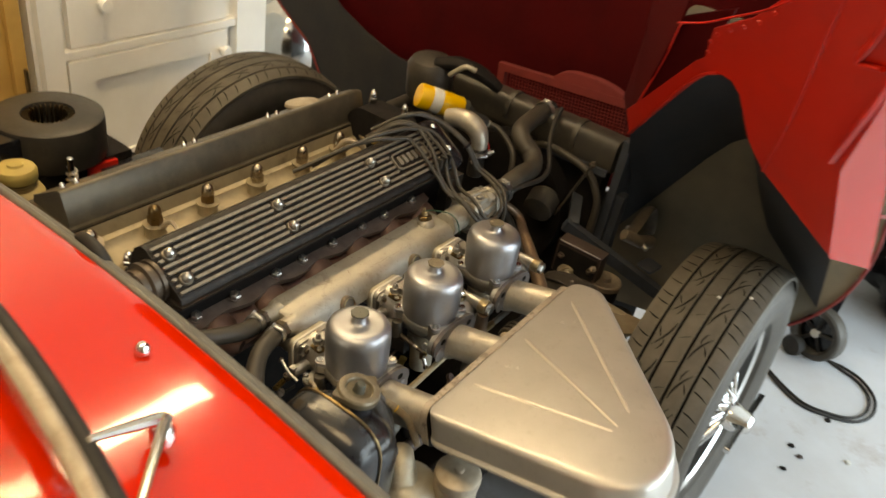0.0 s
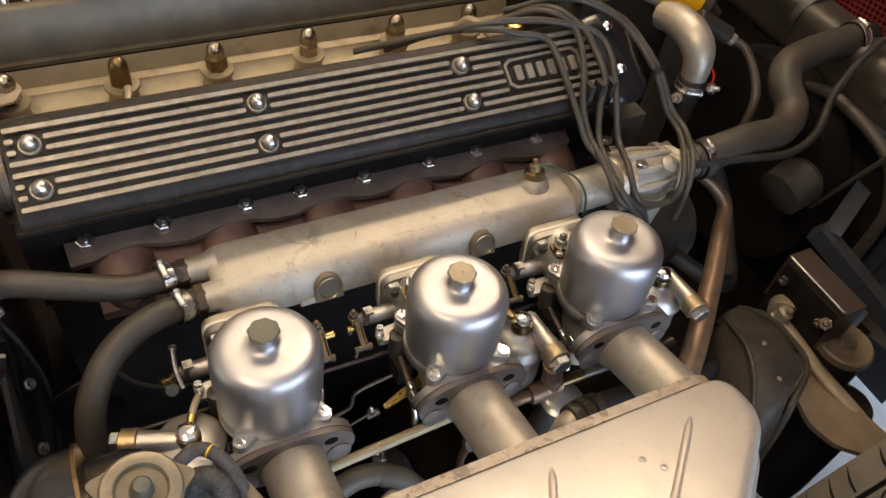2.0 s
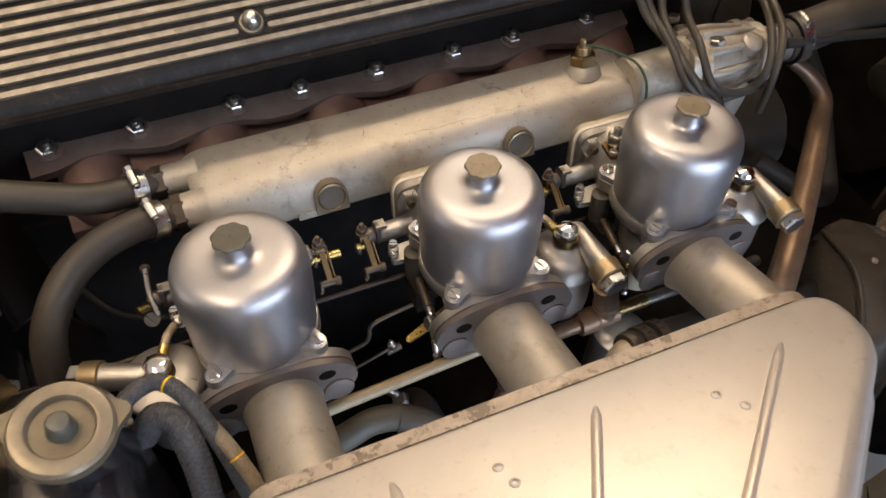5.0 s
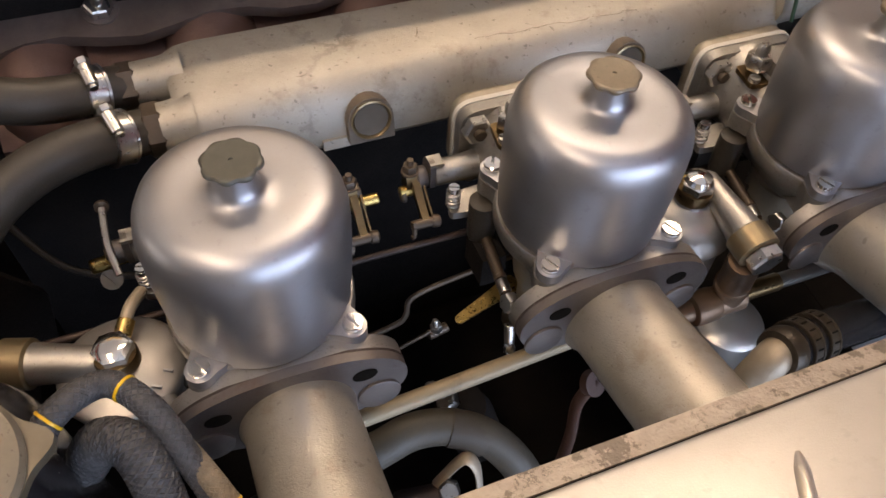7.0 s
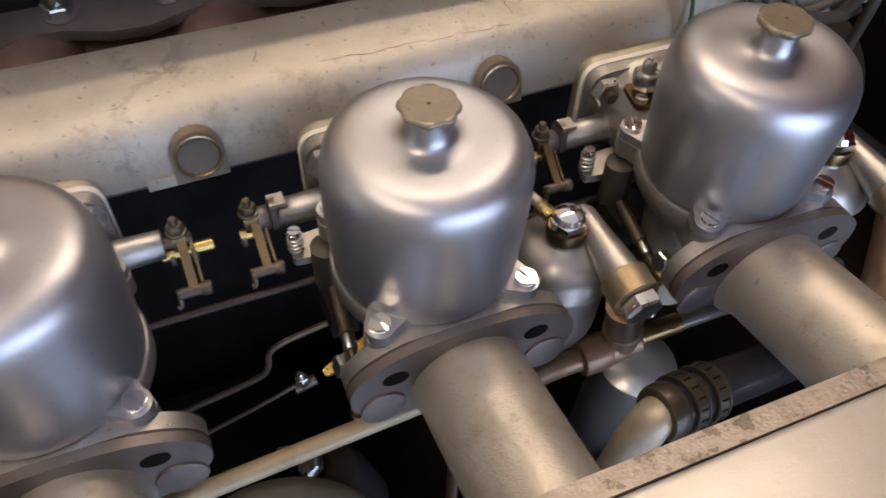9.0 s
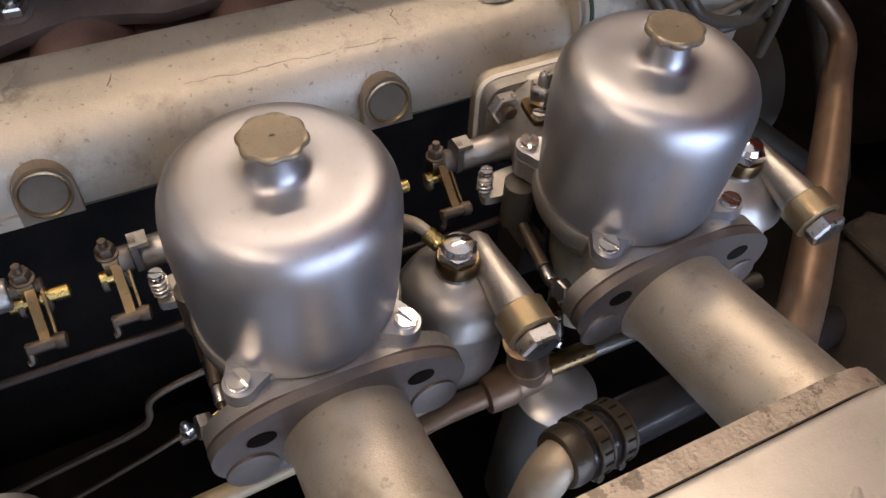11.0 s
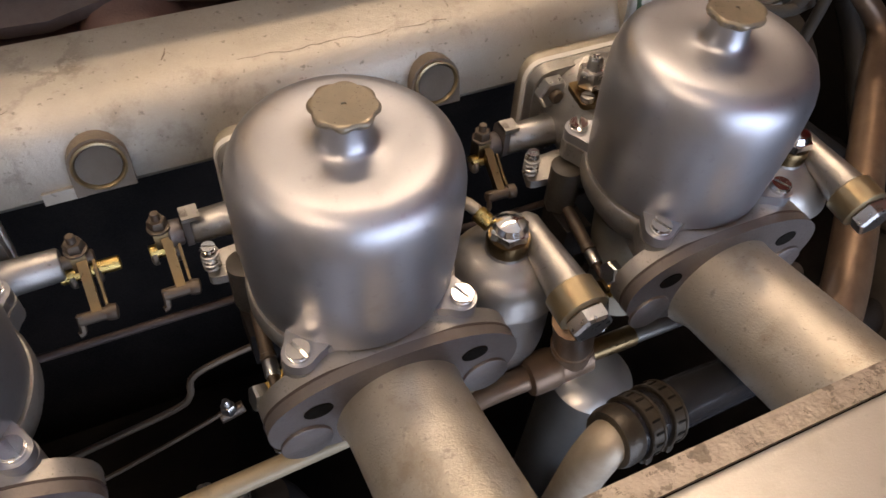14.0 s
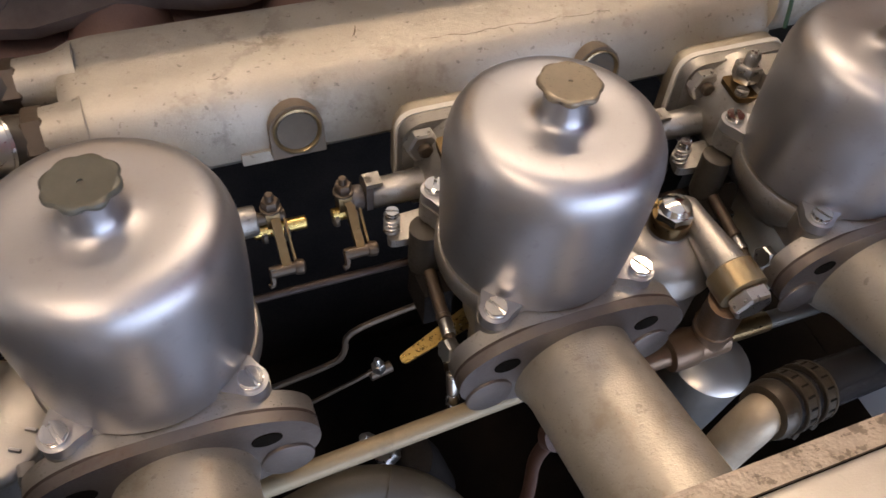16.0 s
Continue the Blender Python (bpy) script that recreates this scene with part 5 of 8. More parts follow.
for y, z in ((-0.021, 0.017), (0.021, 0.017)):
    part("bolt", hexnut((0.350, 0.131 + y, -0.045 + z), (1, 0, 0), 0.006, 0.005), M_ZINC, th, "plated flange bolt", local=True)
part("shoulder", lathe([(0.0255, 0), (0.0275, 0.003), (0.0275, 0.008), (0.0245, 0.011)], 28, (0.336, 0.130, -0.045), (1, -0.02, 0)), M_SILVER, th, local=True)
part("outlet", rod((0.34, 0.130, -0.045), (0.392, 0.126, -0.040), 0.0185, 20), M_CAST, th, local=True)
part("hose_clip", clamp_band(C(0.384, 0.126, -0.041), CX, 0.0225, 0.013, CZ - CY * 0.4), M_ZINC, th, "bright worm-drive hose clip")

hs = thing("top_hose", "thick black rubber radiator hose with an S bend", "hose", pose(0.55, 0.15, 0.69))
part("hose", hose([C(0.372, 0.127, -0.042), (0.45, 0.112, 0.688), (0.515, 0.118, 0.682), (0.553, 0.142, 0.688), (0.562, 0.176, 0.704), (0.592, 0.200, 0.714), (0.66, 0.210, 0.717), (0.725, 0.213, 0.718)], [0.0205, 0.0195, 0.0195, 0.0205, 0.0205, 0.020, 0.020, 0.0215], 20, 7), M_OLDRUBBER, hs)
part("hose_clip", clamp_band((0.715, 0.2125, 0.718), (1, 0, 0), 0.0235, 0.012, (0, 0, 1)), M_ZINC, hs, "steel hose clip")
h2 = thing("rubber_hose", "thin black rubber hose running beside the top hose", "hose", pose(0.5, 0.1, 0.68))
part("hose", hose([C(0.36, 0.11, -0.035), (0.43, 0.090, 0.683), (0.51, 0.088, 0.672), (0.57, 0.105, 0.675), (0.62, 0.14, 0.70), (0.68, 0.165, 0.725), (0.72, 0.175, 0.74)], 0.0052, 12, 6), M_RUBBER, h2)

for nm, pts, rr, lab in (("coolant_hose", [C(-0.212, 0.159, -0.038), (-0.255, 0.131, 0.683), (-0.30, 0.139, 0.694), (-0.345, 0.152, 0.702), (-0.394, 0.170, 0.692)], 0.0122, "black rubber coolant hose running to the bulkhead"),
                         ("coolant_hose", [C(-0.206, 0.130, -0.052), (-0.234, 0.100, 0.675), (-0.260, 0.091, 0.675), (-0.283, 0.076, 0.671), (-0.301, 0.058, 0.659), (-0.313, 0.042, 0.638), (-0.318, 0.030, 0.60), (-0.318, 0.024, 0.52), (-0.318, 0.022, 0.42)], 0.0126, "black rubber coolant hose bending down beside the carburettor")):
    h = thing(nm, lab, "hose", pose(*pts[1]))
    part("hose", hose(pts, rr, 16, 6), M_OLDRUBBER, h)
    ax = (Vector(pts[1]) - Vector(pts[0])).normalized()
    part("hose_clip", clamp_band(Vector(pts[0]) + ax * 0.016, ax, rr + 0.0008, 0.012, (0.1, -0.3, 1)), M_ZINC, h, "bright worm-drive hose clip")

# ---- carburettors ----
def carb_frame(x):
    return LEAN_5 @ Matrix.Translation((x, 0, 0))


def float_chamber(c, s, axis):
    """Float chamber at side s (+1, -1) of a carburettor, with its banjo bolt and fuel filter along axis."""
    bx, by, dz = (0.0755, -0.002, 0.0) if s > 0 else (-0.072, 0.002, -0.0085)
    fc2 = part("float_chamber", lathe([(0.016, -0.185), (0.024, -0.178), (0.026, -0.165), (0.0265, -0.1285), (0.025, -0.1275)], 32, (bx, by, 0), (0, 0, 1)), M_CAST, c, "cast float chamber", local=True)
    dome = [(0.0290, -0.1280), (0.0302, -0.1262), (0.0298, -0.1240), (0.0284, -0.1218), (0.0272, -0.1180), (0.0250, -0.1140), (0.0212, -0.1102), (0.0165, -0.1078), (0.0125, -0.1068), (0.0108, -0.1055), (0.0105, -0.104), (0, -0.104)]
    if s < 0:
        dome = [(0.0265, -0.1285), (0.0300, -0.1225), (0.0305, -0.1205), (0.0303, -0.1180), (0.0295, -0.1170), (0.0270, -0.1163), (0.0210, -0.1142), (0.0140, -0.1127), (0.0108, -0.1120), (0, -0.1118)]
    part("lid", lathe(dome, 48, (bx, by, 0), (0, 0, 1)), M_LID, fc2, "bright float chamber lid", local=True)
    part("banjo", lathe([(0.0098, -0.106), (0.0105, -0.104), (0.0105, -0.098), (0.0098, -0.0965)], 20, (bx, by, dz), (0, 0, 1)), M_OLDBRASS, fc2, local=True)
    bm = hexnut((bx, by, -0.0965 + dz), (0, 0, 1), 0.0098, 0.006)
    flat = 1.0 if s > 0 else 0.35
    lathe([(0.0085, 0), (0.007, 0.0028 * flat), (0.0035, 0.0042 * flat), (0, 0.0045 * flat)], 18, (bx, by, -0.0907 + dz), (0, 0, 1), bm)
    part("banjo_bolt", bm, M_CHROME, fc2, "bright domed hex bolt", local=True)
    for k in range(3):
        a = 0.5 + k * 0.45
        x0, y0 = bx + 0.0215 * math.cos(-a), by + 0.0215 * math.sin(-a)
        part("raised_mark", rod((x0, y0, -0.1195 if s > 0 else -0.1142), (x0 + 0.004, y0 - 0.002, -0.1205 if s > 0 else -0.1147), 0.0009, 6), M_DASH, fc2, local=True)
    # overflow spout with a pale tube
    part("spout", hose([(bx - 0.004 * s, by + 0.010, -0.0985 + dz), (bx - 0.010 * s, by + 0.022, -0.094 + dz), (bx - 0.016 * s, by + 0.036, -0.100 + dz)], 0.0032, 10, 4), M_ARM, fc2, "pale overflow tube", local=True)
    part("spout_ring", rod((bx - 0.004 * s, by + 0.010, -0.0985 + dz), (bx - 0.008 * s, by + 0.0175, -0.0955 + dz), 0.0042, 12), M_BRASS, fc2, "small brass ring", local=True)
    # filter body
    ax = Vector(axis).normalized()
    at = Vector((bx, by, -0.103 + dz)) + (Vector((0.0145, 0.004, 0)) if s > 0 else Vector((-0.004, 0.001, -0.001)))
    f = part("fuel_filter", lathe([(0.004, -0.008), (0.0066, -0.004), (0.0074, 0.006), (0.0098, 0.027), (0.0106, 0.036)] if s > 0 else [(0.004, -0.004), (0.0080, 0.000), (0.0088, 0.008), (0.0098, 0.027), (0.0104, 0.036)], 22, at, ax), M_CAST, c, "cast banjo fuel filter", local=True)
    part("brass_ring", lathe([(0.0108, 0.036), (0.0125, 0.037), (0.0125, 0.050), (0.0105, 0.051)], 22, at, ax), M_UNION, f, "tarnished brass union", local=True)
    part("end_bolt", hexnut(at + ax * 0.051, ax, 0.0105, 0.008), M_ZINC, f, "bright hex end bolt", local=True)


def flange_outline():
    """Half height and half length of the two-bolt intake flanges: broad in the middle, with rounded ends."""
    out = []
    for k in range(56):
        a = 2 * math.pi * k / 56
        u = 0.0558 * math.copysign(abs(math.cos(a)) ** 0.85, math.cos(a))
        v = 0.0268 * max(0.0, 1 - (abs(u) / 0.0558) ** 2.2) ** 0.45
        out.append((u, math.copysign(v, math.sin(a))))
    return out


def carburettor(x, s):
    c = thing("carburettor", "polished aluminium side-draught carburettor with a domed dashpot", "carburettor", carb_frame(x), "three carburettors")
    tip = Matrix.Rotation(radians(2), 4, "X")
    # fluted cap
    bm = bmesh.new()
    rings = []
    for r, z, deep in ((0.0084, -0.0050, 0.0), (0.0104, -0.0044, 0.16), (0.0121, -0.0030, 0.22), (0.01285, -0.0017, 0.12), (0.01285, -0.0006, 0.085), (0.0124, 0.0, 0.080), (0.0119, 0.0003, 0.075), (0.0104, 0.0002, 0.04), (0.0035, 0.0002, 0.0), (0.0010, 0.0002, 0.0), (0.0008, -0.0004, 0.0)):
        ring = []
        for k in range(64):
            a = 2 * math.pi * k / 64
            flute = 1 - deep * (1 - abs(math.sin(4 * a)) ** 1.2)
            ring.append(bm.verts.new((r * flute * math.cos(a), r * flute * math.sin(a), z)))
        rings.append(ring)
    for a, b in zip(rings, rings[1:]):
        for k in range(64):
            bm.faces.new((a[k], a[(k + 1) % 64], b[(k + 1) % 64], b[k]))
    bm.faces.new(rings[0])
    bm.faces.new(rings[-1])
    bm.transform(tip)
    cap = part("damper_cap", bm, M_CAP if x > -0.1 else M_CAPGREY, c, "brown fluted damper cap" if x > -0.1 else "grey-green fluted damper cap", local=True)
    prof = [(0.0070, -0.0035), (0.0084, -0.0042), (0.0086, -0.0075), (0.0090, -0.0105), (0.0097, -0.0132), (0.0110, -0.0152), (0.0130, -0.0160), (0.0158, -0.01645), (0.0195, -0.01655), (0.0250, -0.0164), (0.0290, -0.0163),
            (0.0335, -0.0165), (0.0383, -0.0176), (0.0418, -0.0209), (0.0440, -0.0256), (0.0451, -0.0312), (0.0454, -0.039), (0.0452, -0.053), (0.0447, -0.066), (0.0440, -0.078), (0.0434, -0.0860), (0.0432, -0.0890), (0.042, -0.0902)]
    bm = lathe(prof, 96)
    bm.transform(tip)
    part("dashpot", bm, M_DASH, c, "satin polished domed dashpot", local=True)
    # four lugs and screws
    for deg in (226, 314, 46, 134):
        a = math.radians(deg)
        u, v = Vector((math.cos(a), math.sin(a), 0)), Vector((-math.sin(a), math.cos(a), 0))
        o = [(0.036, -0.0095), (0.0440, -0.0090), (0.0490, -0.0072)] + [(0.0500 + 0.0070 * math.cos(t), 0.0070 * math.sin(t)) for t in [-1.35 + 2.7 * j / 10 for j in range(11)]] + [(0.0490, 0.0072), (0.0440, 0.0090), (0.036, 0.0095)]
        M = tip @ Matrix(((u.x, v.x, 0, 0), (u.y, v.y, 0, 0), (0, 0, 1, 0), (0, 0, 0, 1)))
        lug = part("lug", prism(o, -0.0905, -0.0848, M), M_DASH, c, "screwed lug", local=True, bevel=0.0008)
        o2 = [(p * 1.0, q * 1.08) for p, q in o]
        part("body_lug", prism(o2, -0.1015, -0.0908, M), M_CAST, c, local=True, bevel=0.001)
        at = tip @ (u * 0.0505 + Vector((0, 0, -0.0848)))
        part("screw", slotted_screw(at, tip @ Vector((0, 0, 1)), 0.0049, 0.0036, 0.6 + deg), M_CHROME, lug, "bright slotted screw", local=True)
    # body: waist, barrel, jet tower
    bm = lathe([(0.030, -0.122), (0.038, -0.112), (0.0437, -0.103), (0.0450, -0.0995), (0.0450, -0.0920), (0.044, -0.0905)], 64)
    bm.transform(tip)
    part("body_top", bm, M_CAST, c, "cast body", local=True)
    part("barrel", lathe([(0.0300, -0.084), (0.0290, -0.070), (0.0300, -0.03), (0.030, 0.0345)], 40, (0, 0, -0.107), (0, -1, 0)), M_CAST, c, "cast throttle barrel", local=True)
    part("jet_tower", lathe([(0.012, -0.21), (0.018, -0.205), (0.019, -0.17), (0.024, -0.155), (0.026, -0.13)], 24, (0, 0.012, 0), (0, 0, 1)), M_DULL, c, "cast jet housing", local=True)
    # air intake flange and gasket
    o = flange_outline()
    M = Matrix(((1, 0, 0, 0.0008), (0, 0, -1, -0.0345), (0, 1, 0, -0.1147), (0, 0, 0, 1)))
    part("intake_flange", prism([(p, min(q, 0.0235)) for p, q in o], 0, 0.0080, M), M_CAST, c, "eye-shaped cast flange", local=True, bevel=0.0010)
    part("gasket", prism([(p * 1.006, min(q, 0.0242) * 1.006) for p, q in o], 0.0081, 0.0092, M), M_RUST, c, "thin brown gasket", local=True)
    shelf = rounded([(-0.030, 0.0), (0.030, 0.0), (0.037, -0.0348), (-0.037, -0.0348)], 0.004, 3)
    part("shelf", prism(shelf, -0.116, -0.0945), M_CAST, c, "flat cast shoulder behind the flange", local=True, bevel=0.002)
    # manifold flange with studs
    o = rounded([(-0.0365, -0.031), (0.0365, -0.031), (0.0365, 0.0235), (-0.0365, 0.0235)], 0.0125, 6)
    M = Matrix(((1, 0, 0, 0), (0, 0, -1, 0.0925), (0, 1, 0, -0.103), (0, 0, 0, 1)))
    part("spacer", prism([(p * 1.02, q * 1.02) for p, q in o], 0.0, 0.0035, M), M_LABEL, c, "pale insulating spacer", local=True)
    part("mount_flange", prism(o, 0.0037, 0.0115, M), M_CAST, c, "square cast mounting flange", local=True, bevel=0.0015)
    for px in (-0.027, 0.027):
        for pz in (-0.019, 0.0125):
            b = hexnut((px, 0.081, -0.103 + pz), (0, -1, 0), 0.0094, 0.0070)
            part("nut", b, M_ZINC, c, "bright plated nut", local=True)
            part("stud", rod((px, 0.076, -0.103 + pz), (px, 0.0705, -0.103 + pz), 0.0038, 12), M_ROD, c, "brownish threaded stud", local=True)
    # slow-running valve block on top of the throat
    part("valve_block", prism(rounded([(-0.010, 0.046), (0.010, 0.044), (0.012, 0.068), (-0.010, 0.070)], 0.004, 3), -0.082, -0.070), M_CAST, c, local=True, bevel=0.001)
    part("valve_gasket", prism(rounded([(-0.0115, 0.0445), (0.0115, 0.0425), (0.0135, 0.0695), (-0.0115, 0.0715)], 0.004, 3), -0.0850, -0.0824), M_BRASS, c, "orange brass shim", local=True)
    part("valve_screw", slotted_screw((0.004, 0.052, -0.070), (0, 0, 1), 0.0040, 0.003, 0.4), M_CHROME, c, local=True)
    part("valve_plug", hexnut((-0.0145, 0.062, -0.078), (0, 0, 1), 0.0080, 0.0100, 0.0040), M_ZINC, c, "bright hex plug", local=True)
    part("shim_plate", prism(rounded([(-0.0260, 0.050), (-0.004, 0.046), (-0.002, 0.068), (-0.0235, 0.070)], 0.003, 3), -0.0835, -0.0805), M_OLDBRASS, c, "brown brass shim plate", local=True)
    part("shim_screw", slotted_screw((-0.0215, 0.0535, -0.0805), (0, 0, 1), 0.0036, 0.003, 0.9), M_ZINC, c, local=True)
    part("saddle", lathe([(0.020, -0.01), (0.019, 0.002), (0.016, 0.004)], 24, (0.001, 0.057, -0.089), (0, 0, 1)), M_CAST, c, local=True)
    # throttle spindle bosses and arms on both sides
    for t in (-1, 1):
        part("spindle_boss", lathe([(0.0095, 0), (0.0085, 0.010), (0.0078, 0.032), (0.007, 0.033)], 18, (t * 0.024, 0.072, -0.112), (t, 0, 0)), M_CAST, c, "cast spindle boss", local=True)
        part("spindle", rod((t * 0.055, 0.072, -0.112), (t * 0.071, 0.072, -0.112), 0.0034, 12), M_ROD, c, "brown throttle spindle", local=True)
    stop = part("throttle_stop", prism(rounded([(0.0655, -0.118), (0.0785, -0.118), (0.0785, -0.104), (0.0745, -0.099), (0.0655, -0.099)], 0.002, 3), -0.0605, -0.0570, Matrix(((0, 0, 1, 0), (1, 0, 0, 0), (0, 1, 0, 0), (0, 0, 0, 1)))), M_CASTDARK, c, "plated throttle stop", local=True, bevel=0.0006)
    part("tab", box((-0.0605, 0.0655, -0.1015), (-0.0520, 0.0745, -0.0990)), M_CAST, stop, "bent stop tab", local=True, bevel=0.0008)
    part("collar", lathe([(0.0060, 0), (0.0066, 0.001), (0.0066, 0.006), (0.0058, 0.007)], 18, (-0.061, 0.072, -0.112), (-1, 0, 0)), M_CASTDARK, stop, "dull round collar", local=True)
    arm = part("stop_arm", prism(rounded([(-0.0575, 0.042), (-0.034, 0.040), (-0.026, 0.060), (-0.052, 0.058)], 0.005, 3), -0.122, -0.117), M_CAST, c, "cast screw arm", local=True, bevel=0.001)
    part("idle_screw", slotted_screw((-0.053, 0.048, -0.1045), (0, 0, 1), 0.0034, 0.003, 1.2), M_CHROME, arm, "bright idle screw", local=True)
    coil = [(-0.053 + 0.0038 * math.cos(k * 0.9), 0.048 + 0.0038 * math.sin(k * 0.9), -0.1165 + 0.00038 * k) for k in range(0, 32)]
    part("idle_spring", hose(coil, 0.0007, 6, 2), M_ZINC, arm, "small coil spring", local=True)
    # pivot pin block beside the body
    part("piston_lifter", lathe([(0.007, -0.135), (0.0085, -0.13), (0.0085, -0.104), (0.006, -0.103)], 16, (-0.040, 0.0345, 0), (0, 0, 1)), M_DUSTBLACK, c, local=True)
    part("side_block", box((-0.047, 0.014, -0.155), (-0.032, 0.038, -0.132)), M_DARK, c, local=True, bevel=0.003)
    # jet lever link in front
    p0, p1 = Vector((-0.0415, 0.014, -0.1295)), Vector((-0.0445, -0.0215, -0.1345))
    ax = (p1 - p0).normalized()
    ln = (p1 - p0).length
    lk_ = part("jet_link", lathe([(0.0030, -0.012), (0.0034, 0.0), (0.0034, ln * 0.36), (0.0039, ln * 0.37), (0.0039, ln * 0.43), (0.0031, ln * 0.44), (0.0031, ln * 0.70), (0.0025, ln * 0.72), (0.0020, ln)], 14, p0, ax), M_ROD, c, "slim brown jet link", local=True)
    part("collar", lathe([(0.0033, ln * 0.45), (0.0036, ln * 0.47), (0.0036, ln * 0.66), (0.0033, ln * 0.68)], 14, p0, ax), M_ZINC, lk_, "plated collar", local=True)
    part("link_tip", lathe([(0.0024, 0), (0.0032, 0.002), (0.0030, 0.007), (0.0018, 0.009)], 12, p1 - ax * 0.001, ax), M_BRASS, lk_, "brass link tip", local=True)
    fork = rounded([(-0.008, 0.003), (-0.001, 0.0045), (0.0035, 0.000), (0.0028, -0.010), (-0.0015, -0.012), (-0.0035, -0.003)], 0.0012, 2)
    part("fork", prism(fork, -0.0045, -0.0025, Matrix.Translation(p1) @ Matrix(((0, 0, 1, 0), (1, 0, 0, 0), (0, 1, 0, 0), (0, 0, 0, 1)))), M_OLDBRASS, lk_, "bent brass fork", local=True, bevel=0.0004)
    part("link_end", rod(p1 + Vector((-0.003, -0.004, -0.006)), p1 + Vector((-0.004, -0.009, -0.017)), 0.0030, 12), M_ZINC, lk_, "plated link end", local=True)
    part("ball_end", lathe([(0.0026, 0), (0.0038, 0.003), (0.0034, 0.006), (0, 0.0075)], 12, p1 + Vector((-0.004, -0.009, -0.017)), (-0.1, -0.3, -1)), M_CHROME, lk_, local=True)
    part("drain_bolt", hexnut((-0.0500, -0.030, -0.1130), (-1, -0.1, 0.3), 0.0058, 0.006), M_ZINC, c, "bright bolt head", local=True)
    float_chamber(c, s, (0.02, -0.99, -0.12) if s > 0 else (-0.93, 0.34, -0.03))
    return c


carburettor(-0.171, -1)
carburettor(0.0015, 1)
carburettor(0.172, 1)


# ---- air plenum with its trumpets ----
def plenum():
    p = thing("air_plenum", "triangular satin silver air plenum with pressed ribs", "air box", LEAN_C)
    TOP = -0.087
    # outline of the lid, rounded at its corners
    base = rounded([(-0.212, -0.131), (0.194, -0.131), (0.196, -0.180), (-0.115, -0.432), (-0.212, -0.415)], [0.022, 0.024, 0.028, 0.075, 0.06], 9)
    cx, cy = -0.05, -0.24

    def inset(d):
        out = []
        n = len(base)
        for k in range(n):
            a, b = Vector(base[k - 1]), Vector(base[(k + 1) % n])
            t = (b - a).normalized()
            nrm = Vector((-t.y, t.x))
            q = Vector(base[k])
            if (q + nrm * 0.001 - Vector((cx, cy))).length > (q - Vector((cx, cy))).length:
                nrm = -nrm
            back = max(0.0, min(1.0, (q.y + 0.133) / -0.03))
            out.append((q + nrm * d * (0.25 + 0.75 * back), back))
        return out

    bm = bmesh.new()
    rings = []
    for d, z in ((0.012, TOP - 0.0455), (-0.006, TOP - 0.0450), (-0.0065, TOP - 0.0425), (-0.004, TOP - 0.0405), (0.0, TOP - 0.039), (0.0, TOP - 0.010), (0.0006, TOP - 0.0062), (0.0022, TOP - 0.0030), (0.0048, TOP - 0.0011), (0.0085, TOP - 0.0003), (0.0125, TOP)):
        rings.append([bm.verts.new((q.x, q.y, TOP + (z - TOP) * (0.12 + 0.88 * back) if z > TOP - 0.02 else z)) for q, back in inset(d)])
    for a, b in zip(rings, rings[1:]):
        for k in range(len(a)):
            j = (k + 1) % len(a)
            bm.faces.new((a[k], a[j], b[j], b[k]))
    bm.faces.new(rings[-1])
    bm.faces.new(rings[0])
    lid = part("lid", bm, M_PLENUM, p, "satin silver pressed lid", local=True)
    # pressed ribs fanning from the narrow end, their highlight put in as a paler colour
    for a, b in (((-0.128, -0.150), (-0.122, -0.345)), ((0.002, -0.152), (-0.112, -0.347)), ((0.134, -0.158), (-0.080, -0.347))):
        va, vb = Vector((*a, TOP - 0.0012)), Vector((*b, TOP - 0.0012))
        pts = [va.lerp(vb, t) for t in (0, 0.03, 0.08, 0.5, 0.94, 1.0)]
        part("rib", hose(pts, [0.0018, 0.0032, 0.0038, 0.0038, 0.0032, 0.0016], 18, 3, 0.8), M_PRESSED, lid, "raised pressed rib", local=True)
    for x, y in ((-0.070, -0.167), (-0.066, -0.180), (0.070, -0.176), (0.080, -0.190)):
        part("rivet", lathe([(0.0036, -0.001), (0.0031, 0.0006), (0.0016, 0.0010), (0.0010, 0.0003), (0, 0.0003)], 14, (x, y, TOP), (0, 0, 1)), M_PLENUM, lid, "small pressed dimple", local=True)
    # back plate and its worn edge
    o = rounded([(-0.208, TOP - 0.060), (0.192, TOP - 0.060), (0.192, TOP - 0.001), (-0.208, TOP - 0.001)], [0.01, 0.01, 0.03, 0.02], 6)
    M = Matrix(((1, 0, 0, 0), (0, 0, 1, 0), (0, 1, 0, 0), (0, 0, 0, 1)))
    part("back_plate", prism(o, -0.1299, -0.1195, M), M_RIM, p, "flaking painted back plate edge", local=True, bevel=0.0022)
    part("seam", prism([(q[0] * 0.996, q[1] - 0.0012) for q in o], -0.1314, -0.1298, M), M_GROOVE, p, "thin dark sealing joint", local=True)
    front = LEAN_5.to_3x3() @ Vector((0, -1, 0))
    for x in (-0.171, 0.0015, 0.172):
        foot = Vector((x + 0.0017, -0.050, 0.6284))
        t = part("trumpet", lathe([(0.0310, 0.0), (0.0300, 0.0070), (0.0281, 0.0110), (0.0271, 0.0170), (0.0270, 0.06), (0.0270, 0.125)], 56, foot, -CY), M_TRUMPET, p, "speckled cast intake trumpet")
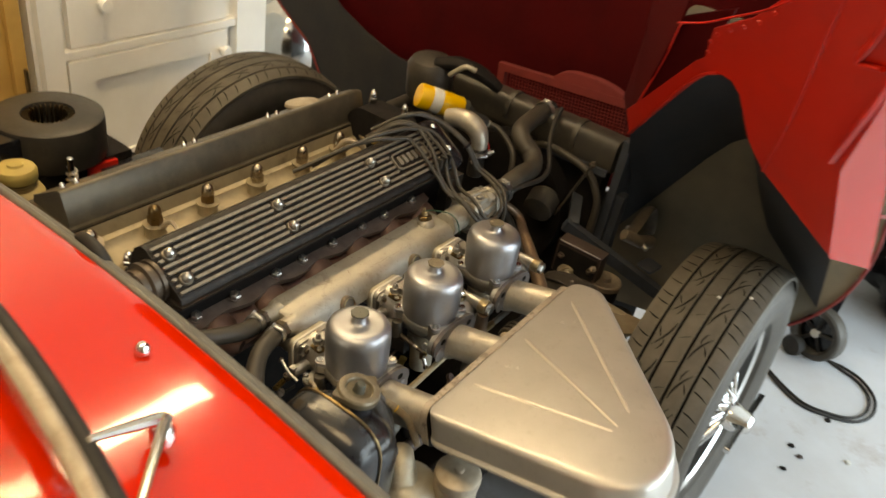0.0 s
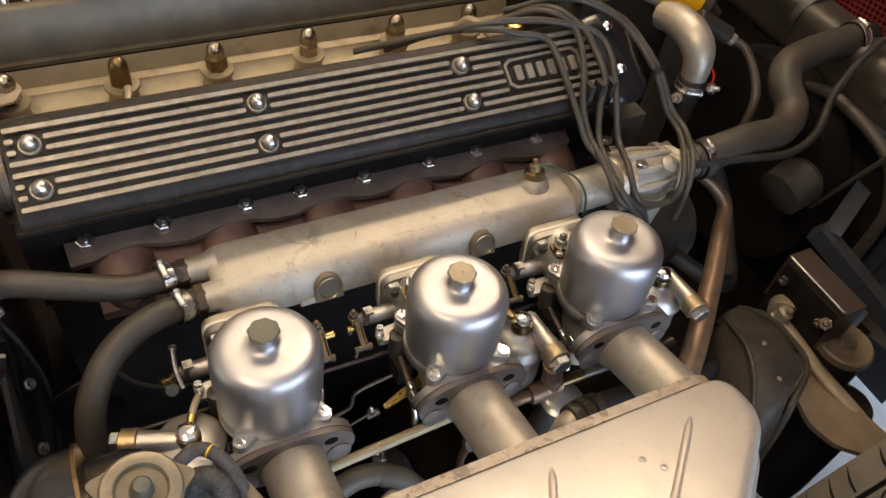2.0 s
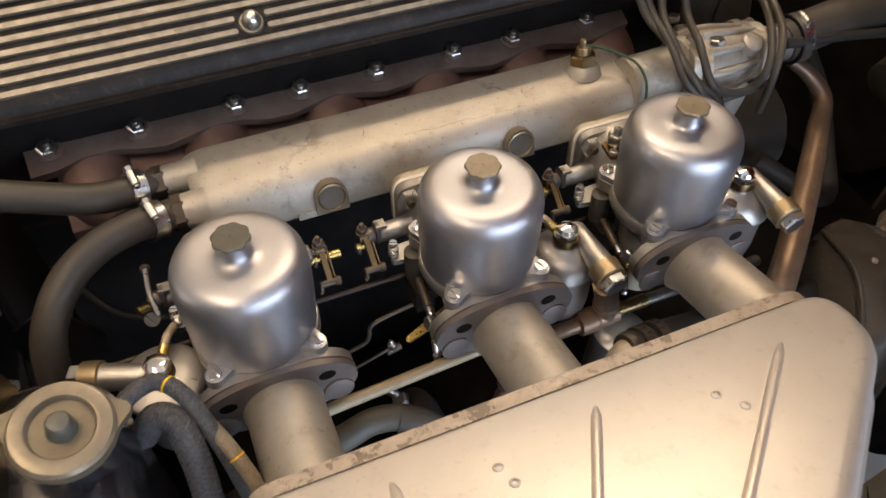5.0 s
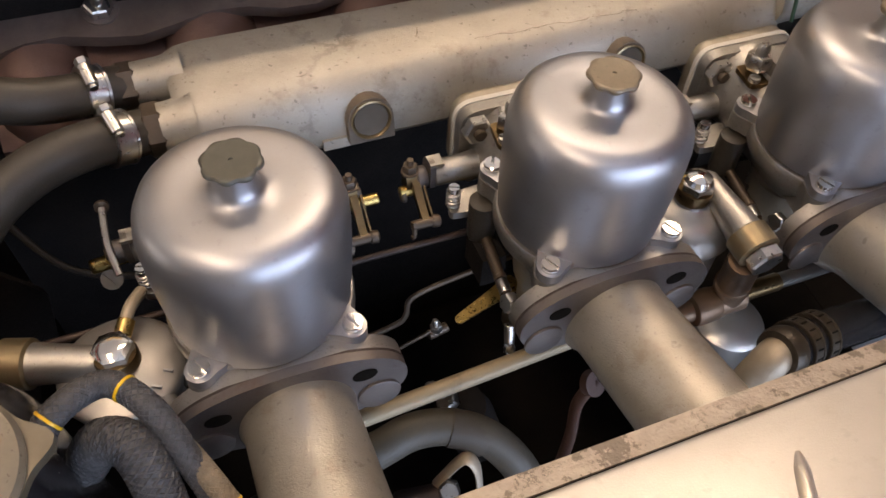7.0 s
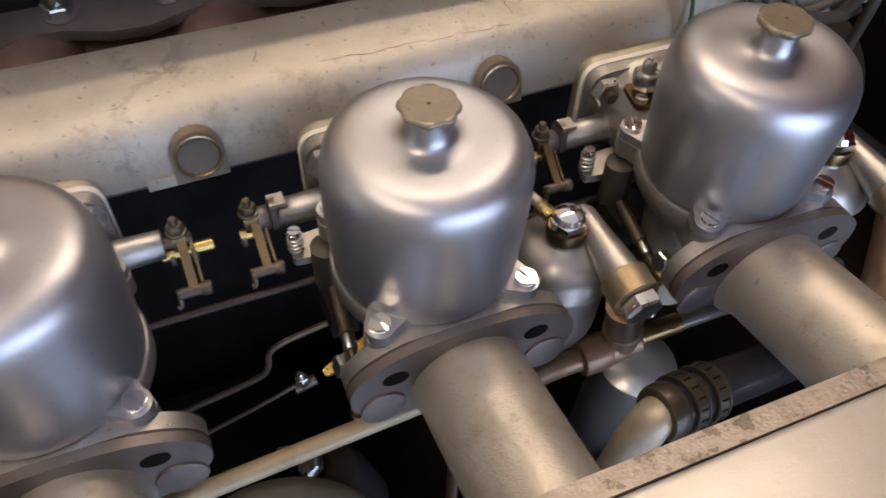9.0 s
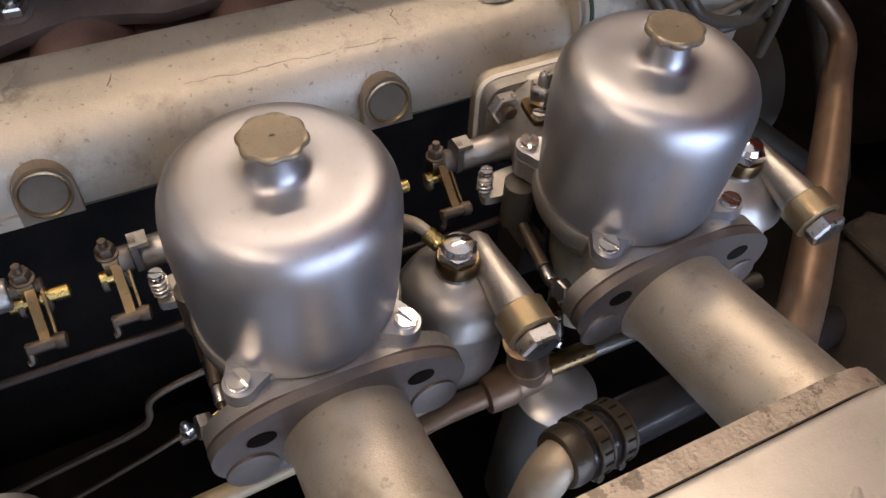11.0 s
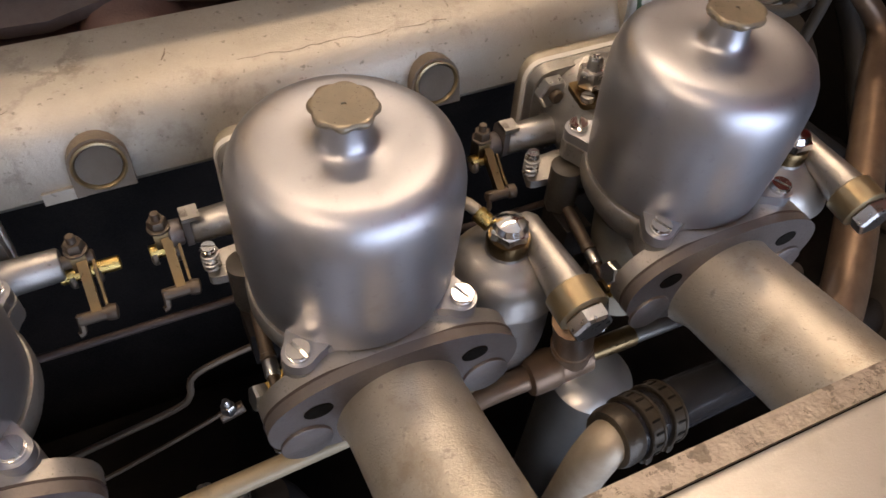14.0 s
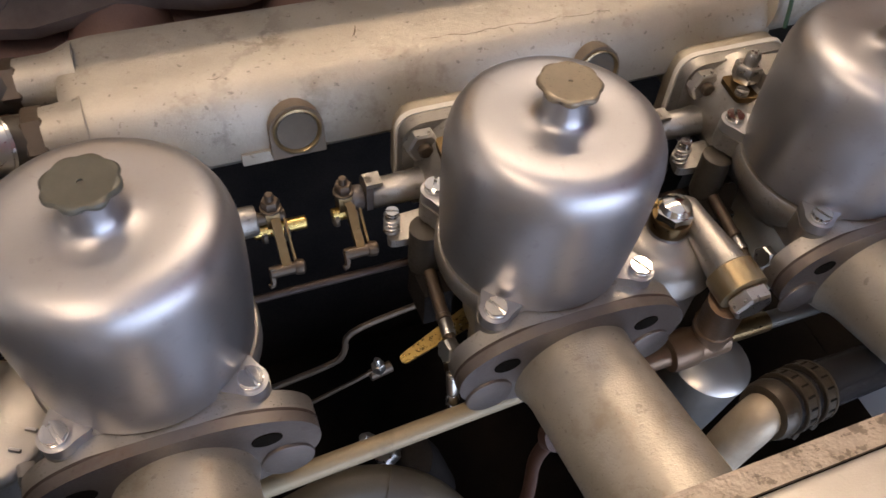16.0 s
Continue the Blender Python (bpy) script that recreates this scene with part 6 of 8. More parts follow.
        M2 = LEAN_5 @ Matrix(((1, 0, 0, x + 0.0008), (0, 0, -1, -0.0438), (0, 1, 0, -0.1147), (0, 0, 0, 1)))
        fl2 = part("trumpet_flange", prism(flange_outline(), 0, 0.0050, M2), M_CASTDARK, t, "dull cast eye-shaped flange", bevel=0.0012)
        for hx in (-0.0345, 0.0345):
            # no hole is cut: a black disc paints its shade
            part("bolt_hole", prism([(hx + 0.0062 * math.cos(q), 0.0085 + 0.0045 * math.sin(q)) for q in [2 * math.pi * k / 20 for k in range(20)]], 0.0051, 0.0054, M2), M_GROOVE, fl2, "black disc for the shade in an empty bolt hole")
            hb = hx + math.copysign(0.0065, hx)
            part("bolt_boss", lathe([(0.0112, 0), (0.0110, 0.0012), (0.0098, 0.0017)], 24, M2 @ Vector((hb, -0.0120, 0.0050)), front), M_CASTDARK, fl2)


plenum()

# ---- throttle linkage between the carburettors ----
def fork_lever(x, y, z, dx, pin):
    """A clamp on the spindle with a forked arm hanging towards the front; pin is the span of its bright brass cross pin."""
    l = thing("throttle_lever", "tarnished brass forked throttle lever with a clamp nut", "lever", LEAN_5 @ Matrix.Translation((x, y, z)) @ Matrix.Scale(0.86, 4), "throttle levers")
    side = Matrix(((0, 0, 1, 0), (1, 0, 0, 0), (0, 1, 0, 0), (0, 0, 0, 1)))
    part("clamp", prism(rounded([(-0.006, -0.007), (0.006, -0.007), (0.0050, 0.010), (-0.0050, 0.010)], 0.003, 3), -0.0040, 0.0040, side), M_OLDBRASS, l, local=True, bevel=0.0008)
    nut = part("nut", hexnut((0, 0, 0.011), (0, 0, 1), 0.0054, 0.0058, 0.0026), M_ROD, l, "brown clamp nut", local=True)
    part("nut_collar", lathe([(0.0058, 0.0092), (0.0063, 0.0098), (0.0063, 0.0110), (0.0054, 0.0115)], 18), M_ROD, nut, local=True)
    part("stud", rod((0, 0, 0.016), (0, 0, 0.0215), 0.0024, 10), M_ROD, nut, local=True)
    bar = rounded([(0.004, 0.005), (-0.003, 0.008), (-0.010, 0.003), (-0.023, -0.0075), (-0.030, -0.011), (-0.0310, -0.0155), (-0.026, -0.0165), (-0.011, -0.006), (0.002, -0.001)], 0.003, 3)
    M = Matrix(((0, 0, 1, dx * 0.35), (1, 0, 0, 0), (0, 1, 0, 0), (0, 0, 0, 1)))
    part("arm", prism(bar, -0.0026, 0.0026, M), M_OLDBRASS, l, "flat tarnished brass arm", local=True, bevel=0.0007)
    part("side_plate", prism([(p * 0.80 - 0.001, q * 0.80 - 0.002) for p, q in bar], 0.0048, 0.0062, M), M_OLDBRASS, l, "second fork plate", local=True, bevel=0.0005)
    for s, r in ((-1, 0.0052), (1, 0.0062)):
        part("washer", lathe([(r, 0), (r, 0.0022), (r * 0.75, 0.0034), (r * 0.4, 0.0036), (0, 0.0036)], 16, (s * 0.0050, -0.004, -0.007), (s, 0, 0)), M_PLUG, l, "round dull boss", local=True)
    part("cross_pin", rod((pin[0], -0.003, -0.0045), (pin[1], -0.003, -0.0045), 0.0042, 14), M_BRASS, l, "bright brass cross pin", local=True)
    part("pin", rod((dx * 0.35 - 0.0105, -0.0275, -0.0135), (dx * 0.35 + 0.0095, -0.0275, -0.0135), 0.0036, 12), M_ROD, l, "brown cross pin", local=True)
    part("end", lathe([(0.0042, 0), (0.0047, 0.0015), (0.0045, 0.005), (0.0028, 0.006), (0, 0.0062)], 14, (dx * 0.35 + 0.0042, -0.0275, -0.0135), (1, -0.1, -0.1)), M_ROD, l, "brown pin head", local=True)
    part("split_pin", hose([(dx * 0.35 - 0.009, -0.0275, -0.010), (dx * 0.35 - 0.0095, -0.031, -0.019), (dx * 0.35 - 0.012, -0.032, -0.020)], 0.0018, 6, 3), M_ROD, l, local=True)


fork_lever(-0.1065, 0.072, -0.1145, 0.003, (-0.0125, 0.0190))
fork_lever(-0.0695, 0.072, -0.1145, 0.006, (-0.0085, 0.006))
fork_lever(0.0675, 0.072, -0.1145, 0.003, (-0.0125, 0.0190))
fork_lever(0.1010, 0.072, -0.1145, 0.006, (-0.0085, 0.006))
rodt = thing("throttle_rod", "dark throttle shaft running behind the carburettors", "rod", pose(0, 0.08, 0.60))
part("shaft", rod(D(-0.36, 0.050, -0.145), D(0.26, 0.050, -0.148), 0.0021, 10), M_RUST, rodt)
lk = thing("throttle_link", "tarnished choke link bent at the rear carburettor", "link", pose(-0.24, 0.06, 0.63))
part("rod", hose([C(-0.236, 0.098, -0.072), C(-0.238, 0.085, -0.086), C(-0.236, 0.072, -0.098)], 0.002, 8, 4), M_ZINC, lk)
part("eye", lathe([(0.002, 0), (0.0038, 0.0006), (0.0038, 0.0024), (0.002, 0.003)], 14, C(-0.236, 0.100, -0.072), -CY), M_ROD, lk)
part("trunnion", rod((-0.253, 0.068, 0.6160), (-0.231, 0.074, 0.6120), 0.0042, 14), M_BRASS, lk, "brass cross piece")
part("screw", slotted_screw((-0.2450, 0.0665, 0.6040), (0.05, -0.75, 0.65), 0.0062, 0.0035, 0.5), M_LID, lk, "round slotted screw")

kr = thing("kinked_rod", "thin kinked steel choke rod low beside the block", "rod", pose(-0.08, 0.02, 0.54))
part("rod", hose([(-0.24, 0.020, 0.505), (-0.13, 0.024, 0.523), (-0.090, 0.025, 0.531), (-0.081, 0.027, 0.537), (-0.075, 0.032, 0.548), (-0.04, 0.035, 0.553), (0.03, 0.037, 0.560)], 0.0020, 8, 4), M_ROD, kr)
cb = thing("choke_cable", "thin bright control cable with a small clamp", "cable", pose(-0.07, 0.01, 0.53))
part("cable", hose([(-0.22, -0.005, 0.512), (-0.14, 0.004, 0.520), (-0.09, 0.010, 0.527), (-0.068, 0.013, 0.531)], 0.0013, 6, 4), M_ROD, cb)
part("clamp", hexnut((-0.064, 0.013, 0.530), (-0.1, 0.2, 1), 0.0042, 0.006, 0.0024), M_ZINC, cb, "small plated clamp nut")
part("trunnion", rod((-0.070, 0.012, 0.528), (-0.056, 0.014, 0.529), 0.0036, 10), M_ROD, cb)
part("lever", prism(rounded([(-0.005, -0.003), (0.045, -0.007), (0.045, 0.006), (-0.005, 0.003)], 0.003, 3), 0, 0.002, Matrix.Translation((-0.046, 0.013, 0.536)) @ Matrix.Rotation(0.25, 4, "Z") @ Matrix.Rotation(-0.2, 4, "Y")), M_BRASS, cb, "flat brass lever")
br = thing("balance_rod", "dull gold steel rod below the intake trumpets", "rod", pose(-0.08, -0.055, 0.61))
part("rod", rod((-0.165, -0.060, 0.600), (0.045, -0.050, 0.600), 0.0048, 14), M_GOLD, br)
fp = thing("fuel_rail", "brown copper fuel pipe with a tee under the carburettors", "pipe", pose(0.08, -0.03, 0.6))
part("pipe", hose([(0.045, -0.044, 0.560), (0.062, -0.0465, 0.570), (0.086, -0.047, 0.572)], 0.0072, 12, 4), M_COPPER, fp)
part("socket", lathe([(0.0080, 0.0), (0.0108, 0.001), (0.0112, 0.004), (0.0112, 0.016), (0.0104, 0.018)], 20, (0.082, -0.0470, 0.572), (1, 0, 0.03)), M_COPPER, fp, "flared copper socket")
part("tee", rod((0.096, -0.047, 0.5725), (0.120, -0.047, 0.5735), 0.0102, 18), M_COPPER, fp, "brown copper tee piece")
part("stem", hose([(0.109, -0.0465, 0.575), (0.107, -0.0468, 0.588), (0.101, -0.049, 0.610), (0.092, -0.053, 0.634)], [0.0100, 0.0104, 0.0102, 0.0098], 18, 4), M_COPPER, fp)
part("stem_ring", lathe([(0.0100, 0), (0.0112, 0.001), (0.0112, 0.006), (0.0102, 0.007)], 20, (0.1068, -0.0468, 0.588), (-0.25, -0.06, 1)), M_COPPER, fp, "swaged copper ring")
part("ferrule", rod((0.117, -0.047, 0.5733), (0.150, -0.047, 0.5735), 0.0060, 14), M_OLDBRASS, fp, "brass ferrule")
part("pipe", hose([(0.148, -0.047, 0.5735), (0.18, -0.047, 0.573), (0.27, -0.046, 0.572)], 0.0052, 12, 4), M_STEELGREY, fp, "thin grey feed pipe")

# ---- low down beside the carburettors ----
hp = thing("heater_pipe", "pale metal pipe end with a black hose and two clips", "pipe", pose(0.09, -0.1, 0.6))
part("pipe", hose([(0.074, -0.109, 0.53), (0.0755, -0.108, 0.585), (0.0775, -0.1075, 0.606), (0.083, -0.1062, 0.6175), (0.095, -0.104, 0.6185)], 0.0106, 18, 5), M_ARM, hp)
part("hose", hose([(0.084, -0.1060, 0.6205), (0.100, -0.1040, 0.6175), (0.125, -0.1010, 0.612), (0.166, -0.098, 0.601), (0.24, -0.09, 0.572), (0.32, -0.08, 0.54)], [0.0134, 0.0132, 0.0124, 0.0120, 0.0125, 0.0125], 24, 5), M_BLACK, hp, "glossy black rubber hose")
part("mouth", lathe([(0.0100, -0.001), (0.0132, -0.002), (0.0142, 0.001), (0.0142, 0.006), (0.0136, 0.008)], 28, (0.0838, -0.1060, 0.6206), (0.97, 0.12, -0.18)), M_CLIP, hp, "thick dark hose end")
for q, d in (((0.0985, -0.1042, 0.6177), (0.97, 0.12, -0.20)), ((0.1125, -0.1025, 0.6148), (0.97, 0.10, -0.22))):
    clip = part("hose_clip", clamp_band(q, d, 0.0136, 0.009, (0.1, -0.4, -1)), M_CLIP, hp, "grimy slotted hose clip")
    for k in range(16):
        # slots are black bars on the band, coloured as shaded gaps
        part("slot", box((0.0145, -0.0005, -0.0024), (0.0151, 0.0005, 0.0024), Matrix.Translation(q) @ frame_along(d) @ Matrix.Rotation(k * math.pi / 8, 4, "Z")), M_GROOVE, clip, smooth=False)
can = thing("metal_canister", "bright rubbed metal canister with a domed top low between two carburettors", "canister", pose(0.147, -0.037, 0.36))
part("shell", lathe([(0.020, -0.15), (0.0250, -0.05), (0.0262, -0.004), (0.0262, 0.0)], 48, (0.147, -0.037, 0.505), (0.06, 0.02, 1)), M_SHIELD, can)
part("lid", lathe([(0.0255, -0.0005), (0.0268, 0.0), (0.0268, 0.0025), (0.0250, 0.0040), (0.0200, 0.0070), (0.0120, 0.0092), (0.0050, 0.0100), (0, 0.0101)], 48, (0.147, -0.037, 0.505), (0.06, 0.02, 1)), M_SHIELD, can, "domed bright lid")
wh = thing("water_hose", "grey rubber hose low behind the air plenum", "hose", pose(-0.08, -0.06, 0.53))
part("hose", hose([(-0.26, -0.065, 0.49), (-0.19, -0.062, 0.525), (-0.131, -0.057, 0.541), (-0.105, -0.054, 0.545), (-0.080, -0.060, 0.544), (-0.060, -0.074, 0.537), (-0.045, -0.095, 0.515), (-0.040, -0.105, 0.46)], 0.0112, 18, 6), M_OLIVE, wh)
part("sleeve", hose([(-0.084, -0.0588, 0.5445), (-0.074, -0.064, 0.5425), (-0.065, -0.070, 0.539)], 0.0119, 18, 4), M_OLDRUBBER, wh, "dark rubber sleeve")
sd = thing("plated_stud", "small plated stud with coarse threads below the balance rod", "stud", pose(-0.076, -0.034, 0.53))
bm = lathe([(0.0030, 0.0)] + [(0.0040 if k % 2 else 0.0029, 0.002 * k + 0.001) for k in range(9)] + [(0.0022, 0.0195), (0, 0.02)], 14, (-0.078, -0.034, 0.536), (-0.5, 0.1, 0.8))
part("thread", bm, M_ZINC, sd)
part("nut", hexnut((-0.0720, -0.0345, 0.520), (-0.5, 0.1, 0.8), 0.0075, 0.008), M_ZINC, sd, "plated hex nut")
part("drum", lathe([(0.018, -0.06), (0.020, -0.02), (0.018, -0.004), (0.010, 0.0), (0, 0.0005)], 24, (-0.066, -0.035, 0.512), (-0.3, 0.1, 0.9)), M_DARK, sd, "dark round housing")
pb = thing("pipe_clip", "bright bolt and bent clip beside the low hose", "clip", pose(-0.085, -0.095, 0.52))
part("bolt", hexnut((-0.0930, -0.0865, 0.522), (-0.3, -0.5, 0.8), 0.0065, 0.008), M_ZINC, pb, "bright hex bolt")
part("strap", hose([(-0.100, -0.080, 0.515), (-0.083, -0.078, 0.540), (-0.076, -0.084, 0.535), (-0.074, -0.092, 0.51)], 0.0050, 10, 5, 0.4), M_ARM, pb, "bent pale strap")
part("block", rod((-0.125, -0.082, 0.505), (-0.097, -0.088, 0.512), 0.010, 12), M_RUST, pb, "brown union")
bb = thing("brown_bracket", "rusty brown curved bracket below an intake trumpet", "bracket", pose(0.0, -0.06, 0.5))
part("strap", hose([(0.014, -0.060, 0.548), (0.008, -0.063, 0.540), (0.001, -0.067, 0.528), (-0.004, -0.078, 0.505), (-0.006, -0.085, 0.44)], 0.0050, 10, 5, 0.5), M_RUSTRED, bb)
part("eye", lathe([(0.004, -0.003), (0.0085, -0.003), (0.0085, 0.003), (0.004, 0.003)], 18, (0.011, -0.062, 0.546), (0.3, -0.6, 0.7)), M_RUSTRED, bb)
cp = thing("breather_pipe", "tarnished copper pipe rising beside the front carburettor", "pipe", pose(0.39, 0.05, 0.5))
part("pipe", hose([(0.400, 0.112, 0.645), (0.418, 0.100, 0.632), (0.429, 0.080, 0.614), (0.406, 0.053, 0.602), (0.360, 0.006, 0.596), (0.310, -0.040, 0.592), (0.265, -0.080, 0.586), (0.215, -0.125, 0.560)], [0.0065, 0.0075, 0.0088, 0.0105, 0.0120, 0.0128, 0.0130, 0.0130], 18, 5), M_COPPER, cp)
sub = thing("frame_member", "dark square-tube engine frame member", "car frame", pose(0, -0.12, 0.42))
part("tube", box((-0.40, -0.145, 0.40), (0.34, -0.105, 0.44)), M_DARK, sub, bevel=0.003)
part("lower_tube", box((-0.40, -0.10, 0.20), (0.40, -0.06, 0.24)), M_DARK, sub, bevel=0.003)
part("valance", box((-0.40, -0.11, 0.23), (0.30, -0.105, 0.41)), M_DARK, sub)
# two black sheets added in place of the shaded floor below the engine
part("floor_shade_sheet", box((-0.70, -0.105, 0.205), (0.47, 0.98, 0.215)), M_DARK, sub)
part("front_shade_sheet", box((0.471, -0.005, 0.205), (0.98, 0.80, 0.215)), M_DARK, sub)

# ---- coolant header tank ----
ht = thing("header_tank", "black pressed steel coolant tank with a brass-coloured cap", "coolant tank", pose(-0.33, -0.09, 0.52))
o = rounded([(-0.165, 0.50), (-0.030, 0.50), (-0.030, 0.752), (-0.165, 0.752)], 0.05, 9)


def pillow(x0, way, length, r, top):
    """One pressed half: straight at the seam, rolled over to a nearly flat end."""
    bm = bmesh.new()
    rings = []
    for x, d in [(0.0, 0.0)] + [(length - r + r * math.sin(a), r * (1 - math.cos(a))) for a in (k * math.pi / 20 for k in range(10))]:
        ring = []
        for y, z in o:
            z = 0.5 + (z - 0.5) * top
            ring.append(bm.verts.new((x0 + way * x, -0.0975 + (y + 0.0975) * (0.0675 - d) / 0.0675, 0.626 + (z - 0.626) * (0.126 - d) / 0.126)))
        rings.append(ring)
    for a, b in zip(rings, rings[1:]):
        for k in range(len(a)):
            bm.faces.new((a[k], a[(k + 1) % len(a)], b[(k + 1) % len(a)], b[k]))
    bm.faces.new(rings[0])
    bm.faces.new(rings[-1])
    return bm


part("half_shell", pillow(-0.3185, -1, 0.052, 0.040, 1.0), M_BLACK, ht, "rounded black tank half")
part("half_shell", pillow(-0.3155, 1, 0.056, 0.034, 0.90), M_BLACK, ht, "rounded black tank half")
part("seam", prism([(-0.098 + (y + 0.098) * 1.03, 0.624 + (z - 0.624) * 1.014) for y, z in o], -0.3183, -0.3157, ALONG), M_OLDBRASS, ht, "thin brassy seam flange")
part("neck", lathe([(0.030, -0.075), (0.030, -0.05), (0.025, -0.03), (0.024, 0.0)], 32, (-0.280, -0.093, 0.745), (0.1, -0.1, 1)), M_BLACK, ht)
co = []
for k in range(72):
    a = 2 * math.pi * k / 72
    r = 0.0268 + 0.0078 * max(0, math.cos(a - 0.25)) ** 40 + 0.0078 * max(0, -math.cos(a + 0.25)) ** 40
    co.append((r * math.cos(a), r * math.sin(a)))
M = Matrix.Translation((-0.281, -0.094, 0.744)) @ frame_along((0.12, -0.12, 1)) @ Matrix.Rotation(-0.95, 4, "Z")
cap = part("cap", prism(co, 0.0, 0.0062, M), M_TANKCAP, ht, "eared brown metal pressure cap", bevel=0.0022)
part("cap_dish", lathe([(0.0262, 0.003), (0.0266, 0.0072), (0.0250, 0.0096), (0.0200, 0.0103), (0.0176, 0.0100), (0.0166, 0.0088), (0.0158, 0.0052), (0.0140, 0.0044), (0.0090, 0.0048), (0, 0.005)], 44, (-0.281, -0.094, 0.744), (0.12, -0.12, 1)), M_CAP, cap, "sunk round centre of the cap")
part("cap_stud", lathe([(0.0092, 0.0045), (0.0080, 0.0062), (0.0070, 0.0085), (0.0066, 0.0150), (0.0052, 0.0172), (0.002, 0.0178), (0, 0.0178)], 24, (-0.281, -0.094, 0.744), (0.12, -0.12, 1)), M_CAPGREY, cap, "grey centre rivet")


def braided(label, pts, r, flecks, mat=None, name="braided_hose"):
    mat = mat or M_BRAID
    h = thing(name, label, "hose", pose(*pts[0]), "braided hoses")
    part("hose", hose(pts, r, 14, 6), mat, h)
    # raised strands wound both ways
    line = smooth_line(pts, 14)
    for way in (1, -1):
        for s in range(10):
            strand, up = [], Vector((0.13, 0.31, 0.94))
            for i, q in enumerate(line):
                d = (line[min(i + 1, len(line) - 1)] - line[max(i - 1, 0)]).normalized()
                side = d.cross(up).normalized()
                up = side.cross(d).normalized()
                a = way * i * 0.42 + s * 2 * math.pi / 10
                strand.append(q + (side * math.cos(a) + up * math.sin(a)) * (r - 0.0001))
            part("strand", hose(strand, r * 0.085, 5, 1), mat, h)
    for k in flecks:
        q = line[k]
        part("fleck", lathe([(r + 0.0003, -0.0007), (r + 0.0006, -0.0005), (r + 0.0006, 0.0005), (r + 0.0003, 0.0007)], 14, q, (line[k + 1] - q)), M_YELLOW, h, "yellow thread fleck")


braided("grey braided overflow hose with yellow flecks", [(-0.268, -0.075, 0.690), (-0.258, -0.065, 0.707), (-0.239, -0.053, 0.701), (-0.224, -0.068, 0.698), (-0.216, -0.086, 0.680), (-0.211, -0.098, 0.655), (-0.207, -0.110, 0.60)], 0.0053, (14, 34))
braided("thick grey braided hose beside the tank neck", [(-0.256, -0.070, 0.672), (-0.244, -0.071, 0.690), (-0.233, -0.080, 0.692), (-0.229, -0.098, 0.672), (-0.230, -0.116, 0.640), (-0.229, -0.133, 0.60), (-0.219, -0.145, 0.57)], 0.0086, ())
braided("tan woven wiring sleeve running past the intake flange", [(-0.226, -0.064, 0.685), (-0.216, -0.082, 0.680), (-0.207, -0.101, 0.672), (-0.199, -0.122, 0.655), (-0.195, -0.14, 0.62)], 0.0046, (30,), M_TAN, "wiring_sleeve")
pm = thing("pump_housing", "lumpy grey cast pump housing below the tank", "pump", pose(-0.23, -0.14, 0.52))
part("body", lathe([(0.05, 0), (0.052, 0.04), (0.046, 0.075), (0.036, 0.09), (0.02, 0.098), (0, 0.10)], 28, (-0.235, -0.150, 0.50), (0.15, -0.1, 1)), M_DULL, pm)
part("neck", hose([(-0.235, -0.150, 0.585), (-0.222, -0.135, 0.605), (-0.205, -0.125, 0.60)], [0.024, 0.02, 0.016], 16, 4), M_DULL, pm)

